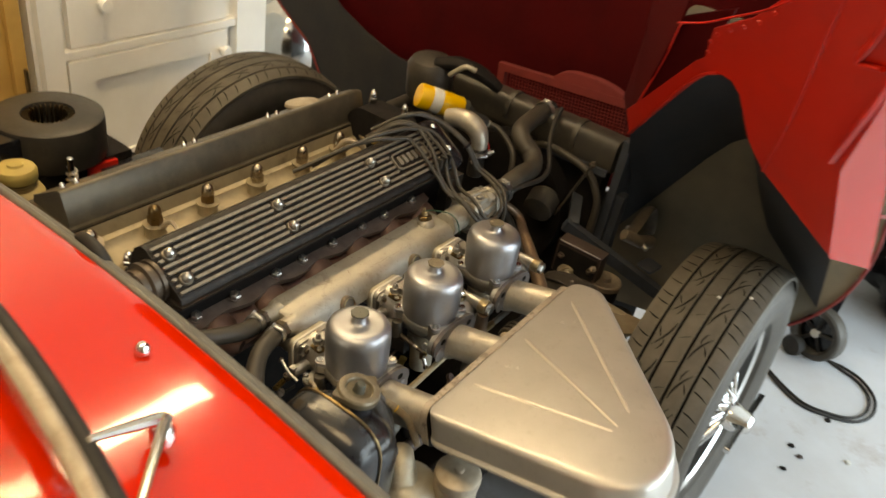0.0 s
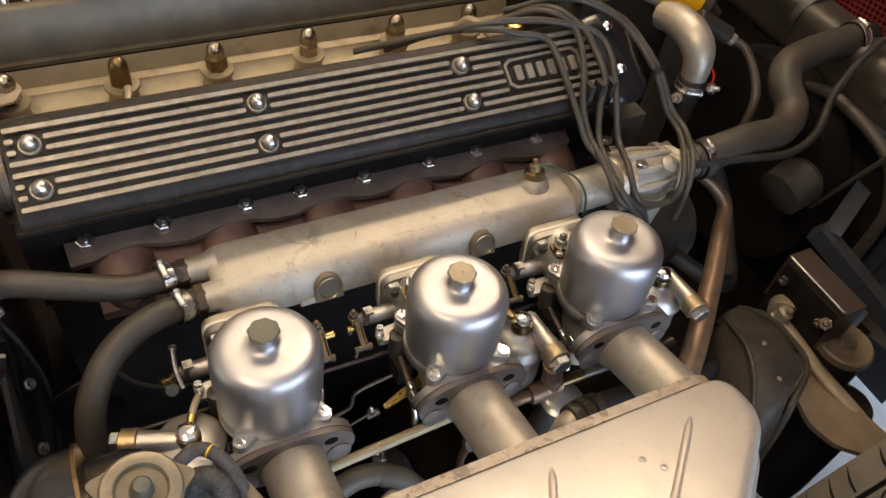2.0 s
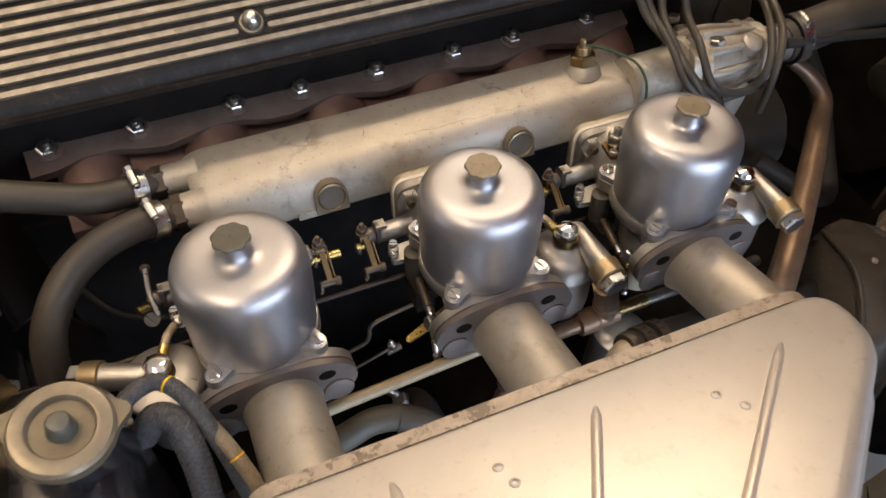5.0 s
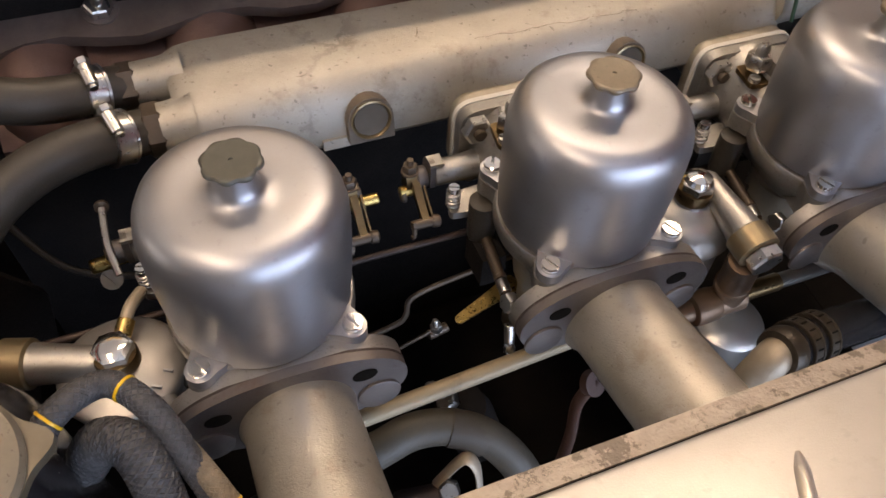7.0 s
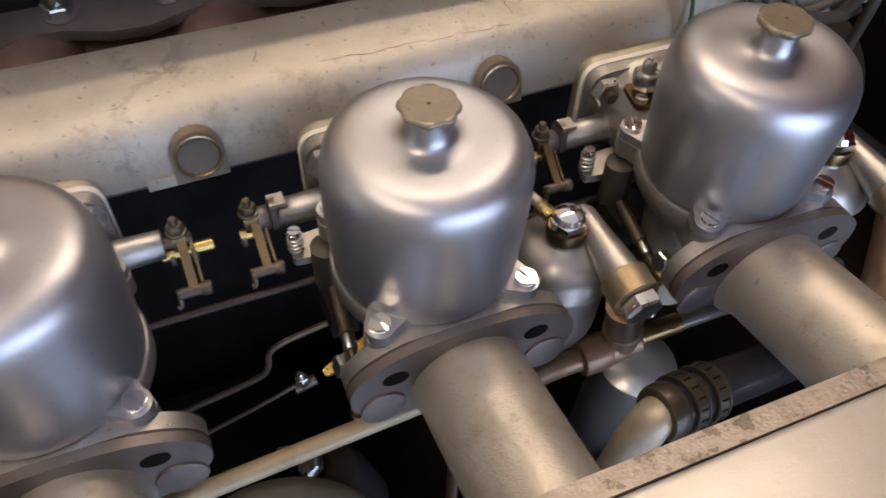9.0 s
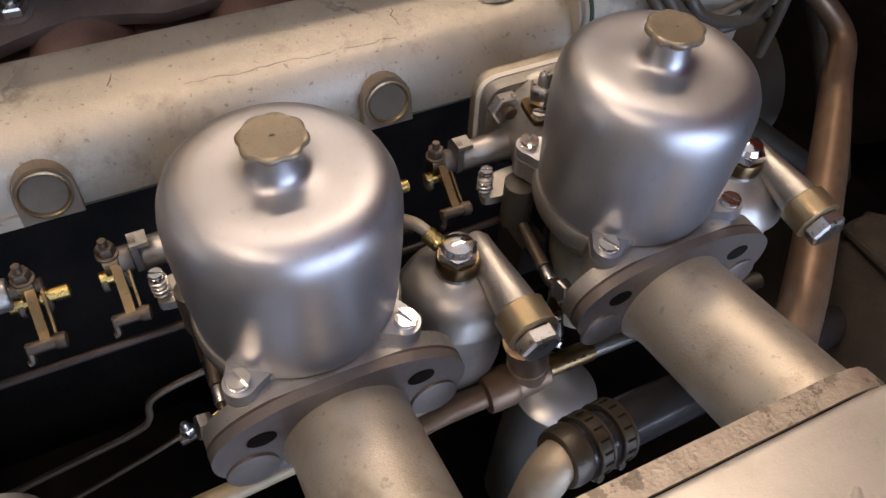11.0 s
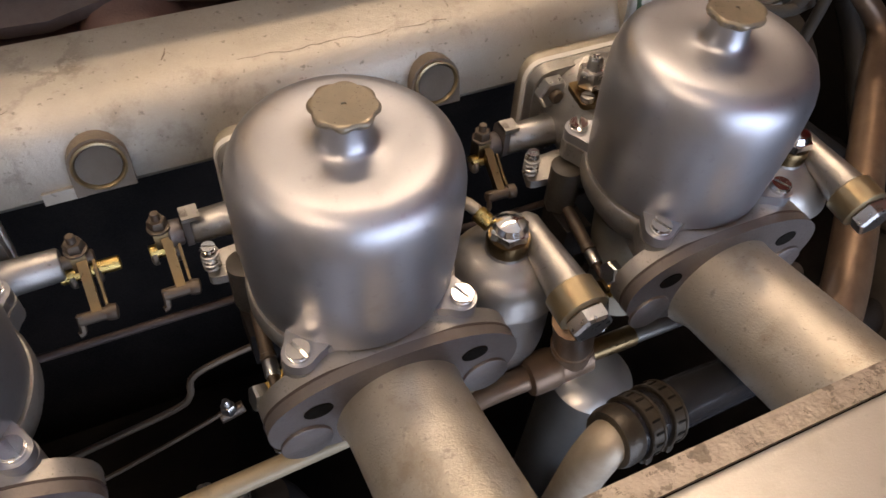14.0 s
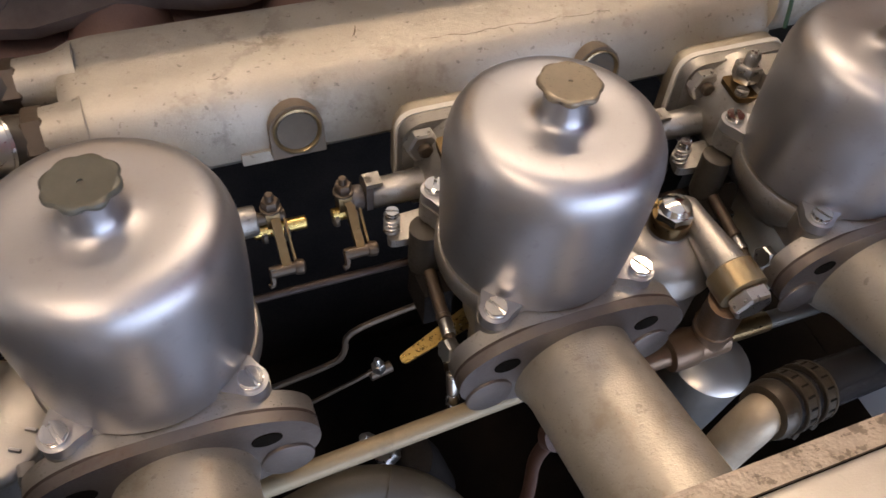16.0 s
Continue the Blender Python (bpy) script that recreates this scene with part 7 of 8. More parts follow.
# ---- ignition: leads, coil, distributor ----
LEADS = (
    [(0.06, 0.315, 0.752), (0.11, 0.285, 0.785), (0.151, 0.247, 0.806), (0.177, 0.236, 0.803), (0.198, 0.230, 0.801), (0.210, 0.221, 0.795), (0.2135, 0.197, 0.780), (0.2195, 0.158, 0.746), (0.225, 0.138, 0.723), (0.234, 0.106, 0.711), (0.237, 0.077, 0.702), (0.250, 0.067, 0.683), (0.281, 0.064, 0.643), (0.318, 0.063, 0.597)],
    [(0.185, 0.30, 0.775), (0.215, 0.262, 0.809), (0.240, 0.238, 0.806), (0.246, 0.219, 0.794), (0.238, 0.189, 0.777), (0.229, 0.163, 0.748), (0.231, 0.138, 0.724), (0.231, 0.105, 0.715), (0.236, 0.074, 0.692), (0.266, 0.066, 0.666), (0.29, 0.07, 0.62)],
    [(0.195, 0.31, 0.77), (0.225, 0.262, 0.812), (0.252, 0.231, 0.803), (0.260, 0.209, 0.789), (0.261, 0.179, 0.770), (0.250, 0.160, 0.745), (0.242, 0.138, 0.722), (0.237, 0.106, 0.712), (0.242, 0.075, 0.696), (0.272, 0.069, 0.668), (0.30, 0.075, 0.625)],
    [(0.03, 0.33, 0.745), (0.096, 0.29, 0.780), (0.147, 0.256, 0.808), (0.186, 0.247, 0.811), (0.224, 0.239, 0.808), (0.267, 0.223, 0.798), (0.277, 0.197, 0.782), (0.270, 0.163, 0.755), (0.271, 0.140, 0.715), (0.258, 0.100, 0.713), (0.258, 0.073, 0.692), (0.275, 0.069, 0.677), (0.305, 0.070, 0.668), (0.335, 0.080, 0.66)],
    [(0.20, 0.305, 0.785), (0.245, 0.262, 0.820), (0.287, 0.240, 0.812), (0.311, 0.219, 0.797), (0.328, 0.176, 0.768), (0.350, 0.158, 0.722), (0.355, 0.132, 0.708), (0.336, 0.095, 0.705), (0.320, 0.071, 0.691), (0.312, 0.073, 0.667), (0.290, 0.08, 0.655)],
    [(0.21, 0.30, 0.79), (0.262, 0.255, 0.820), (0.295, 0.238, 0.810), (0.317, 0.219, 0.796), (0.334, 0.175, 0.767), (0.354, 0.157, 0.725), (0.360, 0.130, 0.712), (0.341, 0.088, 0.709), (0.325, 0.066, 0.688), (0.329, 0.067, 0.638)],
)
for pts in LEADS:
    l = thing("ignition_lead", "grey-black spark plug lead looped over the cam cover", "ignition lead", pose(*pts[0]), "ignition leads")
    part("lead", hose(pts, 0.0037, 12, 7), M_OLDRUBBER, l)
for k, x in enumerate((0.238, 0.252, 0.266)):
    cl = thing("lead_clip", "small black lead comb clipped on the cover edge", "clip", pose(x, 0.172, 0.755), "lead clips")
    part("clip", box((-0.003, -0.006, -0.002), (0.003, 0.008, 0.016)), M_RUBBER, cl, local=True, bevel=0.0012)
tie = thing("cable_tie", "black cable tie round two leads", "cable tie", pose(0.333, 0.176, 0.768))
part("band", lathe([(0.0085, -0.002), (0.0095, -0.002), (0.0095, 0.002), (0.0085, 0.002)], 16, (0.331, 0.1755, 0.7675), (0.3, -0.7, -0.6)), M_BLACK, tie)

ci = thing("ignition_coil", "yellow ignition coil with a black end cap", "ignition coil", pose(0.47, 0.34, 0.76))
A, B = Vector((0.428, 0.372, 0.772)), Vector((0.508, 0.302, 0.742))
ax = (B - A).normalized()
part("can", lathe([(0.015, 0), (0.0245, 0.002), (0.026, 0.006), (0.026, 0.10), (0.0245, 0.102)], 36, A, ax), M_YELLOW, ci, "glossy yellow can")
part("label", lathe([(0.0263, 0.028), (0.0264, 0.0285), (0.0264, 0.0505), (0.0263, 0.051)], 36, A, ax), M_LABEL, ci, "silver paper label")
part("end_cap", lathe([(0.0235, 0), (0.0235, 0.012), (0.015, 0.018), (0.010, 0.03), (0, 0.031)], 28, A + ax * 0.102, ax), M_RUBBER, ci, "black insulating cap")
el = thing("water_elbow", "dull cast alloy elbow with a hose clip", "elbow", pose(0.47, 0.27, 0.70))
part("elbow", hose([(0.425, 0.285, 0.756), (0.425, 0.262, 0.764), (0.425, 0.232, 0.764), (0.425, 0.212, 0.754), (0.4245, 0.204, 0.738), (0.424, 0.202, 0.722)], [0.018, 0.0200, 0.0215, 0.0205, 0.0180, 0.0165], 10, 3), M_TRUMPET, el)
part("neck", rod((0.424, 0.202, 0.722), (0.424, 0.200, 0.66), 0.0165), M_RUBBER, el, "black stub hose")
part("hose_clip", clamp_band((0.424, 0.202, 0.712), (0, 0, 1), 0.0172, 0.010, (-0.5, -1, 0)), M_ZINC, el, "plated hose clip")
part("bolt", hexnut((0.405, 0.196, 0.700), (-0.7, -0.5, 0.3), 0.0075, 0.008, 0.0035), M_ZINC, el, "plated bolt")
part("bolt", hexnut((0.447, 0.192, 0.706), (0.5, -0.7, 0.4), 0.0070, 0.008, 0.0035), M_ZINC, el, "plated bolt")
part("red_wire", hose([(0.446, 0.205, 0.735), (0.452, 0.196, 0.722), (0.450, 0.192, 0.700)], 0.0014, 6, 4), M_REDPANEL, el, "short red wire")
pr = thing("lead_boot", "black rubber boot on a cable beside the coil", "cable boot", pose(0.50, 0.25, 0.75))
part("boot", rod((0.458, 0.262, 0.764), (0.502, 0.242, 0.740), 0.0105, 16, 0.0125), M_RUBBER, pr)
part("ferrule", lathe([(0.0075, 0), (0.0080, 0.002), (0.0080, 0.010), (0.0068, 0.012)], 16, (0.502, 0.242, 0.740), (0.8, -0.4, -0.4)), M_DULL, pr, "grey ferrule")
part("cable", hose([(0.508, 0.239, 0.737), (0.517, 0.218, 0.732), (0.514, 0.185, 0.714), (0.503, 0.162, 0.695), (0.49, 0.15, 0.65)], 0.0058, 10, 5), M_OLDRUBBER, pr)
ap = thing("relay_box", "small black electrical box on top of the radiator shroud", "relay", pose(0.62, 0.45, 0.70))
part("box", lathe([(0.0, 0.0), (0.052, 0.0), (0.055, 0.006), (0.055, 0.075), (0.045, 0.090), (0.02, 0.096), (0, 0.096)], 24, (0.612, 0.468, 0.690), (-0.1, 0, 1)), M_DUSTBLACK, ap)
part("bridge", hose([(0.60, 0.45, 0.775), (0.62, 0.40, 0.785), (0.64, 0.35, 0.775), (0.66, 0.31, 0.75)], [0.025, 0.03, 0.028, 0.02], 14, 4, 0.6), M_DARK, ap)
part("terminal", hose([(0.59, 0.405, 0.765), (0.595, 0.385, 0.785), (0.60, 0.37, 0.795), (0.61, 0.35, 0.79)], 0.006, 10, 4), M_DULL, ap)
fan = thing("fan_motor", "dark rounded fan motor in front of the engine", "fan motor", pose(0.56, 0.05, 0.55))
part("motor", lathe([(0.02, 0), (0.034, 0.008), (0.036, 0.05), (0.026, 0.062), (0, 0.064)], 24, (0.585, 0.115, 0.545), (0.8, 0.1, 0.3)), M_OLIVEDARK, fan, "dusty olive motor case")
part("cowl", lathe([(0.15, -0.02), (0.165, -0.02), (0.165, 0.03), (0.15, 0.03)], 40, (0.66, 0.24, 0.50), (1, 0, 0)), M_DARK, fan, "round black fan cowl")
for k in range(6):
    a = k * math.pi / 3
    part("blade", prism(rounded([(0.03, -0.02), (0.145, -0.03), (0.145, 0.03), (0.03, 0.02)], 0.01, 3), 0, 0.003, Matrix.Translation((0.66, 0.24, 0.50)) @ Matrix.Rotation(a, 4, "X") @ Matrix(((0, 0, 1, 0), (0.0, 1, 0, 0), (1, 0, 0, 0), (0, 0, 0, 1)))), M_DARK, fan)
pul = thing("pulley", "dark belt pulley at the engine's front", "pulley", pose(0.37, 0.3, 0.4))
part("disc", lathe([(0.02, 0), (0.085, 0.0), (0.075, 0.012), (0.085, 0.024), (0.03, 0.03)], 36, (0.35, 0.34, 0.46), (1, 0, 0)), M_DARK, pul)
alt = thing("alternator", "dark dusty alternator low at the front of the engine", "alternator", pose(0.42, 0.14, 0.45))
part("body", lathe([(0.03, 0), (0.06, 0.01), (0.062, 0.10), (0.045, 0.115), (0.02, 0.12)], 28, (0.33, 0.155, 0.52), (1, 0, 0)), M_DUSTBLACK, alt)

# ---- front suspension seen past the plenum ----
su = thing("suspension", "dark suspension tower with a rusty bracket and a pale alloy arm", "suspension", pose(0.55, -0.06, 0.4))
bracket = part("bracket", box((0.515, -0.086, 0.478), (0.552, 0.016, 0.556)), M_RUST, su, "brown boxed bracket", bevel=0.002)
part("worn_edge", rod((0.5155, -0.083, 0.5555), (0.5155, 0.013, 0.5555), 0.0016, 8), M_ZINC, bracket, "rubbed bright edge")
part("side_plate", box((0.5115, -0.080, 0.43), (0.5145, 0.010, 0.548)), M_DARK, bracket, "black side plate", bevel=0.001)
for by, bz in ((-0.070, 0.520), (-0.030, 0.500), (0.0, 0.525)):
    part("bolt", hexnut((0.5115, by, bz), (-1, 0, 0), 0.0075, 0.006, 0.0035), M_ROD, bracket, "grimy bolt")
part("lug", hexnut((0.508, -0.076, 0.528), (-0.6, -0.3, 0.7), 0.0085, 0.008, 0.004), M_TANIRON, su, "tan grimy nut")
part("damper", rod((0.548, -0.098, 0.49), (0.548, -0.10, 0.30), 0.033, 28), M_DARK, su, "dark damper canister")
part("damper_ring", lathe([(0.031, 0), (0.036, 0.002), (0.036, 0.012), (0.033, 0.014), (0.026, 0.0125), (0.012, 0.012), (0.010, 0.022), (0, 0.023)], 28, (0.548, -0.098, 0.482), (0, 0, 1)), M_TANIRON, su, "tan grimy damper top")
part("arm", hose([(0.497, -0.030, 0.485), (0.501, -0.060, 0.480), (0.507, -0.11, 0.468), (0.522, -0.175, 0.450), (0.532, -0.22, 0.43)], [0.011, 0.010, 0.010, 0.012, 0.013], 16, 5, 0.7), M_ARM, su, "pale grimy alloy arm")
part("ball_joint", lathe([(0.013, -0.004), (0.013, 0.003), (0.010, 0.004), (0.010, 0.010), (0.0105, 0.011), (0.0105, 0.017), (0.006, 0.019), (0.005, 0.024), (0, 0.0245)], 12, (0.493, -0.030, 0.488), (0.2, -0.2, 1)), M_DULL, su, "bright ball joint")
part("collar", lathe([(0.015, -0.009), (0.020, -0.008), (0.020, 0.008), (0.015, 0.009)], 24, (0.512, -0.022, 0.488), (0.8, 0.6, 0)), M_ARM, su, "round eye of the arm")
part("web", prism(rounded([(0.496, -0.060), (0.507, -0.080), (0.532, -0.215), (0.500, -0.235), (0.456, -0.195), (0.446, -0.160), (0.458, -0.120), (0.480, -0.085)], 0.010, 3), 0.452, 0.460), M_RUSTWEB, su, "grimy brown web plate", bevel=0.002)
part("rubber_boot", lathe([(0.0, -0.012), (0.020, -0.008), (0.031, 0.012), (0.034, 0.05), (0.034, 0.23)], 28, (0.523, -0.158, 0.215), (0.02, 0.02, 1)), M_DARK, su, "black rubber boot under the arm")
fr = thing("frame_tube", "blue-grey square frame tube in front of the engine", "car frame", pose(0.65, -0.06, 0.45))
d = Vector((0.725, -0.215, 0.402)) - Vector((0.600, 0.045, 0.545))
part("tube", box((-0.0125, -0.0125, 0), (0.0125, 0.0125, d.length), Matrix.Translation((0.600, 0.045, 0.545)) @ frame_along(d)), M_FRAME, fr, bevel=0.002)
d2 = Vector((0.760, 0.10, 0.565)) - Vector((0.610, 0.03, 0.54))
part("tube", box((-0.012, -0.012, 0), (0.012, 0.012, d2.length), Matrix.Translation((0.61, 0.03, 0.54)) @ frame_along(d2)), M_FRAME, fr, bevel=0.002)
part("upright", box((0.715, -0.03, 0.15), (0.745, 0.0, 0.60)), M_FRAME, fr, bevel=0.002)
ck = thing("hinge_bracket", "grey metal hinge bracket with two barrels", "bracket", pose(0.8, -0.08, 0.5))
part("barrel", rod((0.690, -0.062, 0.532), (0.725, -0.098, 0.512), 0.014, 18), M_TANIRON, ck)
part("barrel", rod((0.735, -0.085, 0.505), (0.785, -0.105, 0.490), 0.015, 18), M_TANIRON, ck)
part("link", hose([(0.705, -0.070, 0.525), (0.76, -0.066, 0.530), (0.825, -0.060, 0.535), (0.868, -0.058, 0.525), (0.888, -0.062, 0.490), (0.892, -0.066, 0.45)], 0.014, 14, 5, 0.45), M_TANIRON, ck, "bent flat hinge strap")
part("pin", rod((0.716, -0.118, 0.506), (0.742, -0.050, 0.524), 0.006, 12), M_ZINC, ck, "steel hinge pin")
part("plate", prism(rounded([(0.70, -0.11), (0.75, -0.12), (0.74, -0.16), (0.69, -0.15)], 0.008, 3), 0.466, 0.472), M_FRAME, ck, bevel=0.001)
du = thing("splash_flap", "dusty brown-black rubber splash flap beside the air plenum", "splash flap", pose(0.36, -0.09, 0.45))
seam_line = smooth_line([(0.372, -0.030, 0.545), (0.356, -0.046, 0.562), (0.338, -0.085, 0.580), (0.323, -0.116, 0.580), (0.303, -0.150, 0.560), (0.280, -0.180, 0.510), (0.262, -0.200, 0.440), (0.25, -0.21, 0.36)], 5)
edge_line = smooth_line([(0.405, -0.022, 0.540), (0.437, -0.042, 0.534), (0.436, -0.080, 0.540), (0.412, -0.125, 0.556), (0.352, -0.158, 0.570), (0.335, -0.172, 0.535), (0.318, -0.184, 0.485), (0.30, -0.20, 0.38)], 5)
bm = bmesh.new()
rows = []
for k, (a, b) in enumerate(zip(seam_line, edge_line)):
    row = []
    for j in range(7):
        w = j / 6
        q = a.lerp(b, w) + Vector((0, 0, 0.012)) * math.sin(math.pi * w) ** 0.7
        q += Vector((0.004, 0.0, 0.006)) * noise.noise(q * 40)
        if j == 6:
            q = q.lerp(a, 0.10 + 0.22 * max(0.0, noise.noise(a * 55)) + (0.22 if k in (20, 21, 26) else 0.0))
        row.append(bm.verts.new(q))
    rows.append(row)
for a, b in zip(rows, rows[1:]):
    for j in range(6):
        bm.faces.new((a[j], a[j + 1], b[j + 1], b[j]))
ext = bmesh.ops.extrude_face_region(bm, geom=bm.faces[:])
bmesh.ops.translate(bm, vec=(-0.004, 0.004, -0.009), verts=[v for v in ext["geom"] if isinstance(v, bmesh.types.BMVert)])
flap = part("band", bm, M_DUCT, du, "broad bent rubber band", bevel=0.0008)
bm = bmesh.new()
rows = []
for k, a in enumerate(seam_line):
    rows.append([bm.verts.new(a + Vector((-0.003 - 0.050 * w, -0.012 * w, -0.003 - 0.085 * w ** 1.4)) + Vector((0.003, 0.003, 0.003)) * noise.noise(a * 30 + Vector((w, 0, 0)))) for w in (0, 0.25, 0.5, 0.75, 1.0)])
for a, b in zip(rows, rows[1:]):
    for j in range(4):
        bm.faces.new((a[j], a[j + 1], b[j + 1], b[j]))
ext = bmesh.ops.extrude_face_region(bm, geom=bm.faces[:])
bmesh.ops.translate(bm, vec=(0.002, 0.002, -0.005), verts=[v for v in ext["geom"] if isinstance(v, bmesh.types.BMVert)])
part("skirt", bm, M_DUCT, du, "inner rubber skirt")
part("fold", hose([q + Vector((0, 0, 0.004)) for q in seam_line[::3]], 0.0030, 8, 3), M_DUCT, du)
part("lip", hose([q + Vector((0, 0, 0.001)) for q in edge_line[::2]], 0.0042, 8, 2), M_DUCT, du, "thick moulded edge")
for k, w in ((11, 0.28), (17, 0.42), (26, 0.40)):
    q = seam_line[k].lerp(edge_line[k], w) + Vector((0, 0, 0.0105))
    part("stud", lathe([(0.0034, -0.002), (0.0030, 0.0015), (0.0012, 0.0022), (0, 0.0023)], 12, q, (-0.2, -0.3, 1)), M_TANIRON, flap, "small tan fixing stud")

# ---- far side of the bay ----
he = thing("heater_blower", "black drum-shaped heater blower with a finned round opening", "heater blower", pose(-0.08, 0.9, 0.55))
part("drum", lathe([(0.050, 0.088), (0.050, 0.094), (0.098, 0.094), (0.104, 0.090), (0.105, 0.08), (0.105, 0.012), (0.102, 0.006), (0.06, 0.0), (0.05, 0.0), (0.05, 0.088)], 56, (-0.070, 0.905, 0.560), (0, 0, 1), closed=False), M_DUSTBLACK, he, "dusty black drum")
for k in range(28):
    a = 2 * math.pi * k / 28
    part("fin", box((-0.001, 0.036, -0.05), (0.001, 0.049, 0.0), Matrix.Translation((-0.070, 0.905, 0.650)) @ Matrix.Rotation(a, 4, "Z")), M_OLDBRASS, he)
part("box", box((-0.30, 0.85, 0.52), (-0.16, 0.98, 0.645)), M_BLACK, he, "black square housing", bevel=0.012)
part("base", box((-0.16, 0.83, 0.47), (0.06, 0.99, 0.562)), M_DARK, he, bevel=0.008)
rb = thing("brake_reservoir", "yellowed brake fluid reservoir with a brass-coloured lid", "reservoir", pose(-0.21, 0.77, 0.52))
part("bottle", lathe([(0.036, 0), (0.043, 0.006), (0.044, 0.060), (0.040, 0.068), (0.032, 0.072), (0.031, 0.090)], 32, (-0.213, 0.775, 0.525), (0, 0, 1)), M_CREAM, rb)
part("lid", lathe([(0.034, 0.088), (0.0355, 0.090), (0.0355, 0.106), (0.032, 0.112), (0.014, 0.115), (0.012, 0.119), (0, 0.120)], 32, (-0.213, 0.775, 0.525), (0, 0, 1)), M_YELLID, rb, "dull yellow screw lid")
for k, z in enumerate((0.078, 0.083, 0.088)):
    part("thread", lathe([(0.0305, 0), (0.0335, 0.0015), (0.0305, 0.003)], 28, (-0.213, 0.775, 0.525 + z - 0.004), (0, 0, 1)), M_OLDBRASS, rb)
sp = thing("spring_stud", "bright threaded stud with a coil spring", "stud", pose(-0.14, 0.72, 0.56))
part("stud", rod((-0.14, 0.72, 0.54), (-0.14, 0.72, 0.655), 0.006, 12), M_CHROME, sp)
part("spring", hose([(-0.14 + 0.010 * math.cos(k * 1.2), 0.72 + 0.010 * math.sin(k * 1.2), 0.56 + 0.0022 * k) for k in range(34)], 0.0018, 6, 2), M_ZINC, sp)
rd = thing("red_canister", "small red metal canister beside the heater", "canister", pose(0.05, 0.88, 0.5))
part("can", box((-0.045, 0.82, 0.47), (0.020, 0.885, 0.556)), M_REDPANEL, rd, bevel=0.006)
part("plate", box((-0.02, 0.78, 0.535), (0.13, 0.83, 0.545)), M_BLACK, rd, "black bracket plate", bevel=0.002)
wing = thing("inner_wing", "dark inner wing panel on the far side of the engine bay", "car body", pose(0.1, 0.72, 0.3))
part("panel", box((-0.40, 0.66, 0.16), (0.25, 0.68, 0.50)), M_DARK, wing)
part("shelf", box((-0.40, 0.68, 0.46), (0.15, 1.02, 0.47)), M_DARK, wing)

# ---- things on the garage floor ----
dl = thing("trolley_jack", "black trolley with a spoked rubber wheel on the floor", "trolley", pose(1.5, -0.5, 0))
AX, HUB = Vector((-0.88, 0.45, 0.0)), Vector((1.412, -0.517, 0.096))
tw = part("wheel", lathe([(0.058, -0.018), (0.070, -0.024), (0.080, -0.024), (0.085, -0.016), (0.085, 0.016), (0.080, 0.022), (0.066, 0.022), (0.058, 0.012), (0.058, -0.018)], 40, HUB, AX, closed=False), M_OLDRUBBER, dl, "black rubber trolley wheel")
part("disc", lathe([(0.012, -0.002), (0.060, -0.006), (0.060, -0.002), (0.012, 0.004)], 36, HUB, AX, closed=False), M_BLACK, tw, "black wheel disc")
for k in range(5):
    d = frame_along(AX) @ Matrix.Rotation(2 * math.pi * k / 5 + 0.3, 4, "Z")
    part("spoke", rod(HUB + d @ Vector((0.010, 0, 0.008)), HUB + d @ Vector((0.062, 0, 0.006)), 0.006, 8), M_RUBBER, tw)
part("hub", lathe([(0.014, 0.0), (0.014, 0.014), (0.011, 0.018), (0.0, 0.0185)], 18, HUB, AX), M_LABEL, tw, "pale hub cap")
part("frame", box((1.50, -0.54, 0.10), (2.0, -0.34, 0.24)), M_BLACK, dl, bevel=0.02)
part("castor", lathe([(0.0, -0.015), (0.03, -0.014), (0.034, 0), (0.03, 0.014), (0, 0.015)], 20, (1.375, -0.475, 0.044), AX), M_RUBBER, dl, "small black castor")
bg = thing("black_bag", "dark plastic sack behind the trolley", "sack", pose(1.95, -0.75, 0))
bm = bmesh.new()
bmesh.ops.create_icosphere(bm, subdivisions=4, radius=1.0)
for v in bm.verts:
    q = v.co.copy()
    w = 1 + 0.16 * noise.noise(q * 2.3) + 0.07 * noise.noise(q * 6)
    v.co = Vector((1.98 + 0.26 * q.x * w, -0.80 + 0.26 * q.y * w, max(0.0, 0.20 + 0.24 * q.z * w)))
part("sack", bm, M_BLACK, bg)
ca = thing("floor_cable", "black electric cable looped on the garage floor", "cable", pose(1.3, -0.6, 0))
part("cable", hose([(1.44, -0.50, 0.0142), (1.43, -0.58, 0.0142), (1.432, -0.626, 0.0142), (1.413, -0.684, 0.0142), (1.352, -0.732, 0.0142), (1.271, -0.738, 0.0142), (1.206, -0.705, 0.0142), (1.171, -0.643, 0.0142), (1.158, -0.556, 0.0142), (1.221, -0.455, 0.0142), (1.30, -0.36, 0.0142)], 0.0042, 8, 6), M_RUBBER, ca)
part("cable", hose([(1.46, -0.50, 0.0142), (1.435, -0.56, 0.0142), (1.415, -0.622, 0.0142), (1.395, -0.676, 0.0142), (1.345, -0.716, 0.0142), (1.275, -0.722, 0.0142), (1.215, -0.694, 0.0142), (1.184, -0.640, 0.0142), (1.172, -0.560, 0.0142), (1.236, -0.452, 0.0142), (1.32, -0.36, 0.0142)], 0.0042, 8, 6), M_RUBBER, ca)
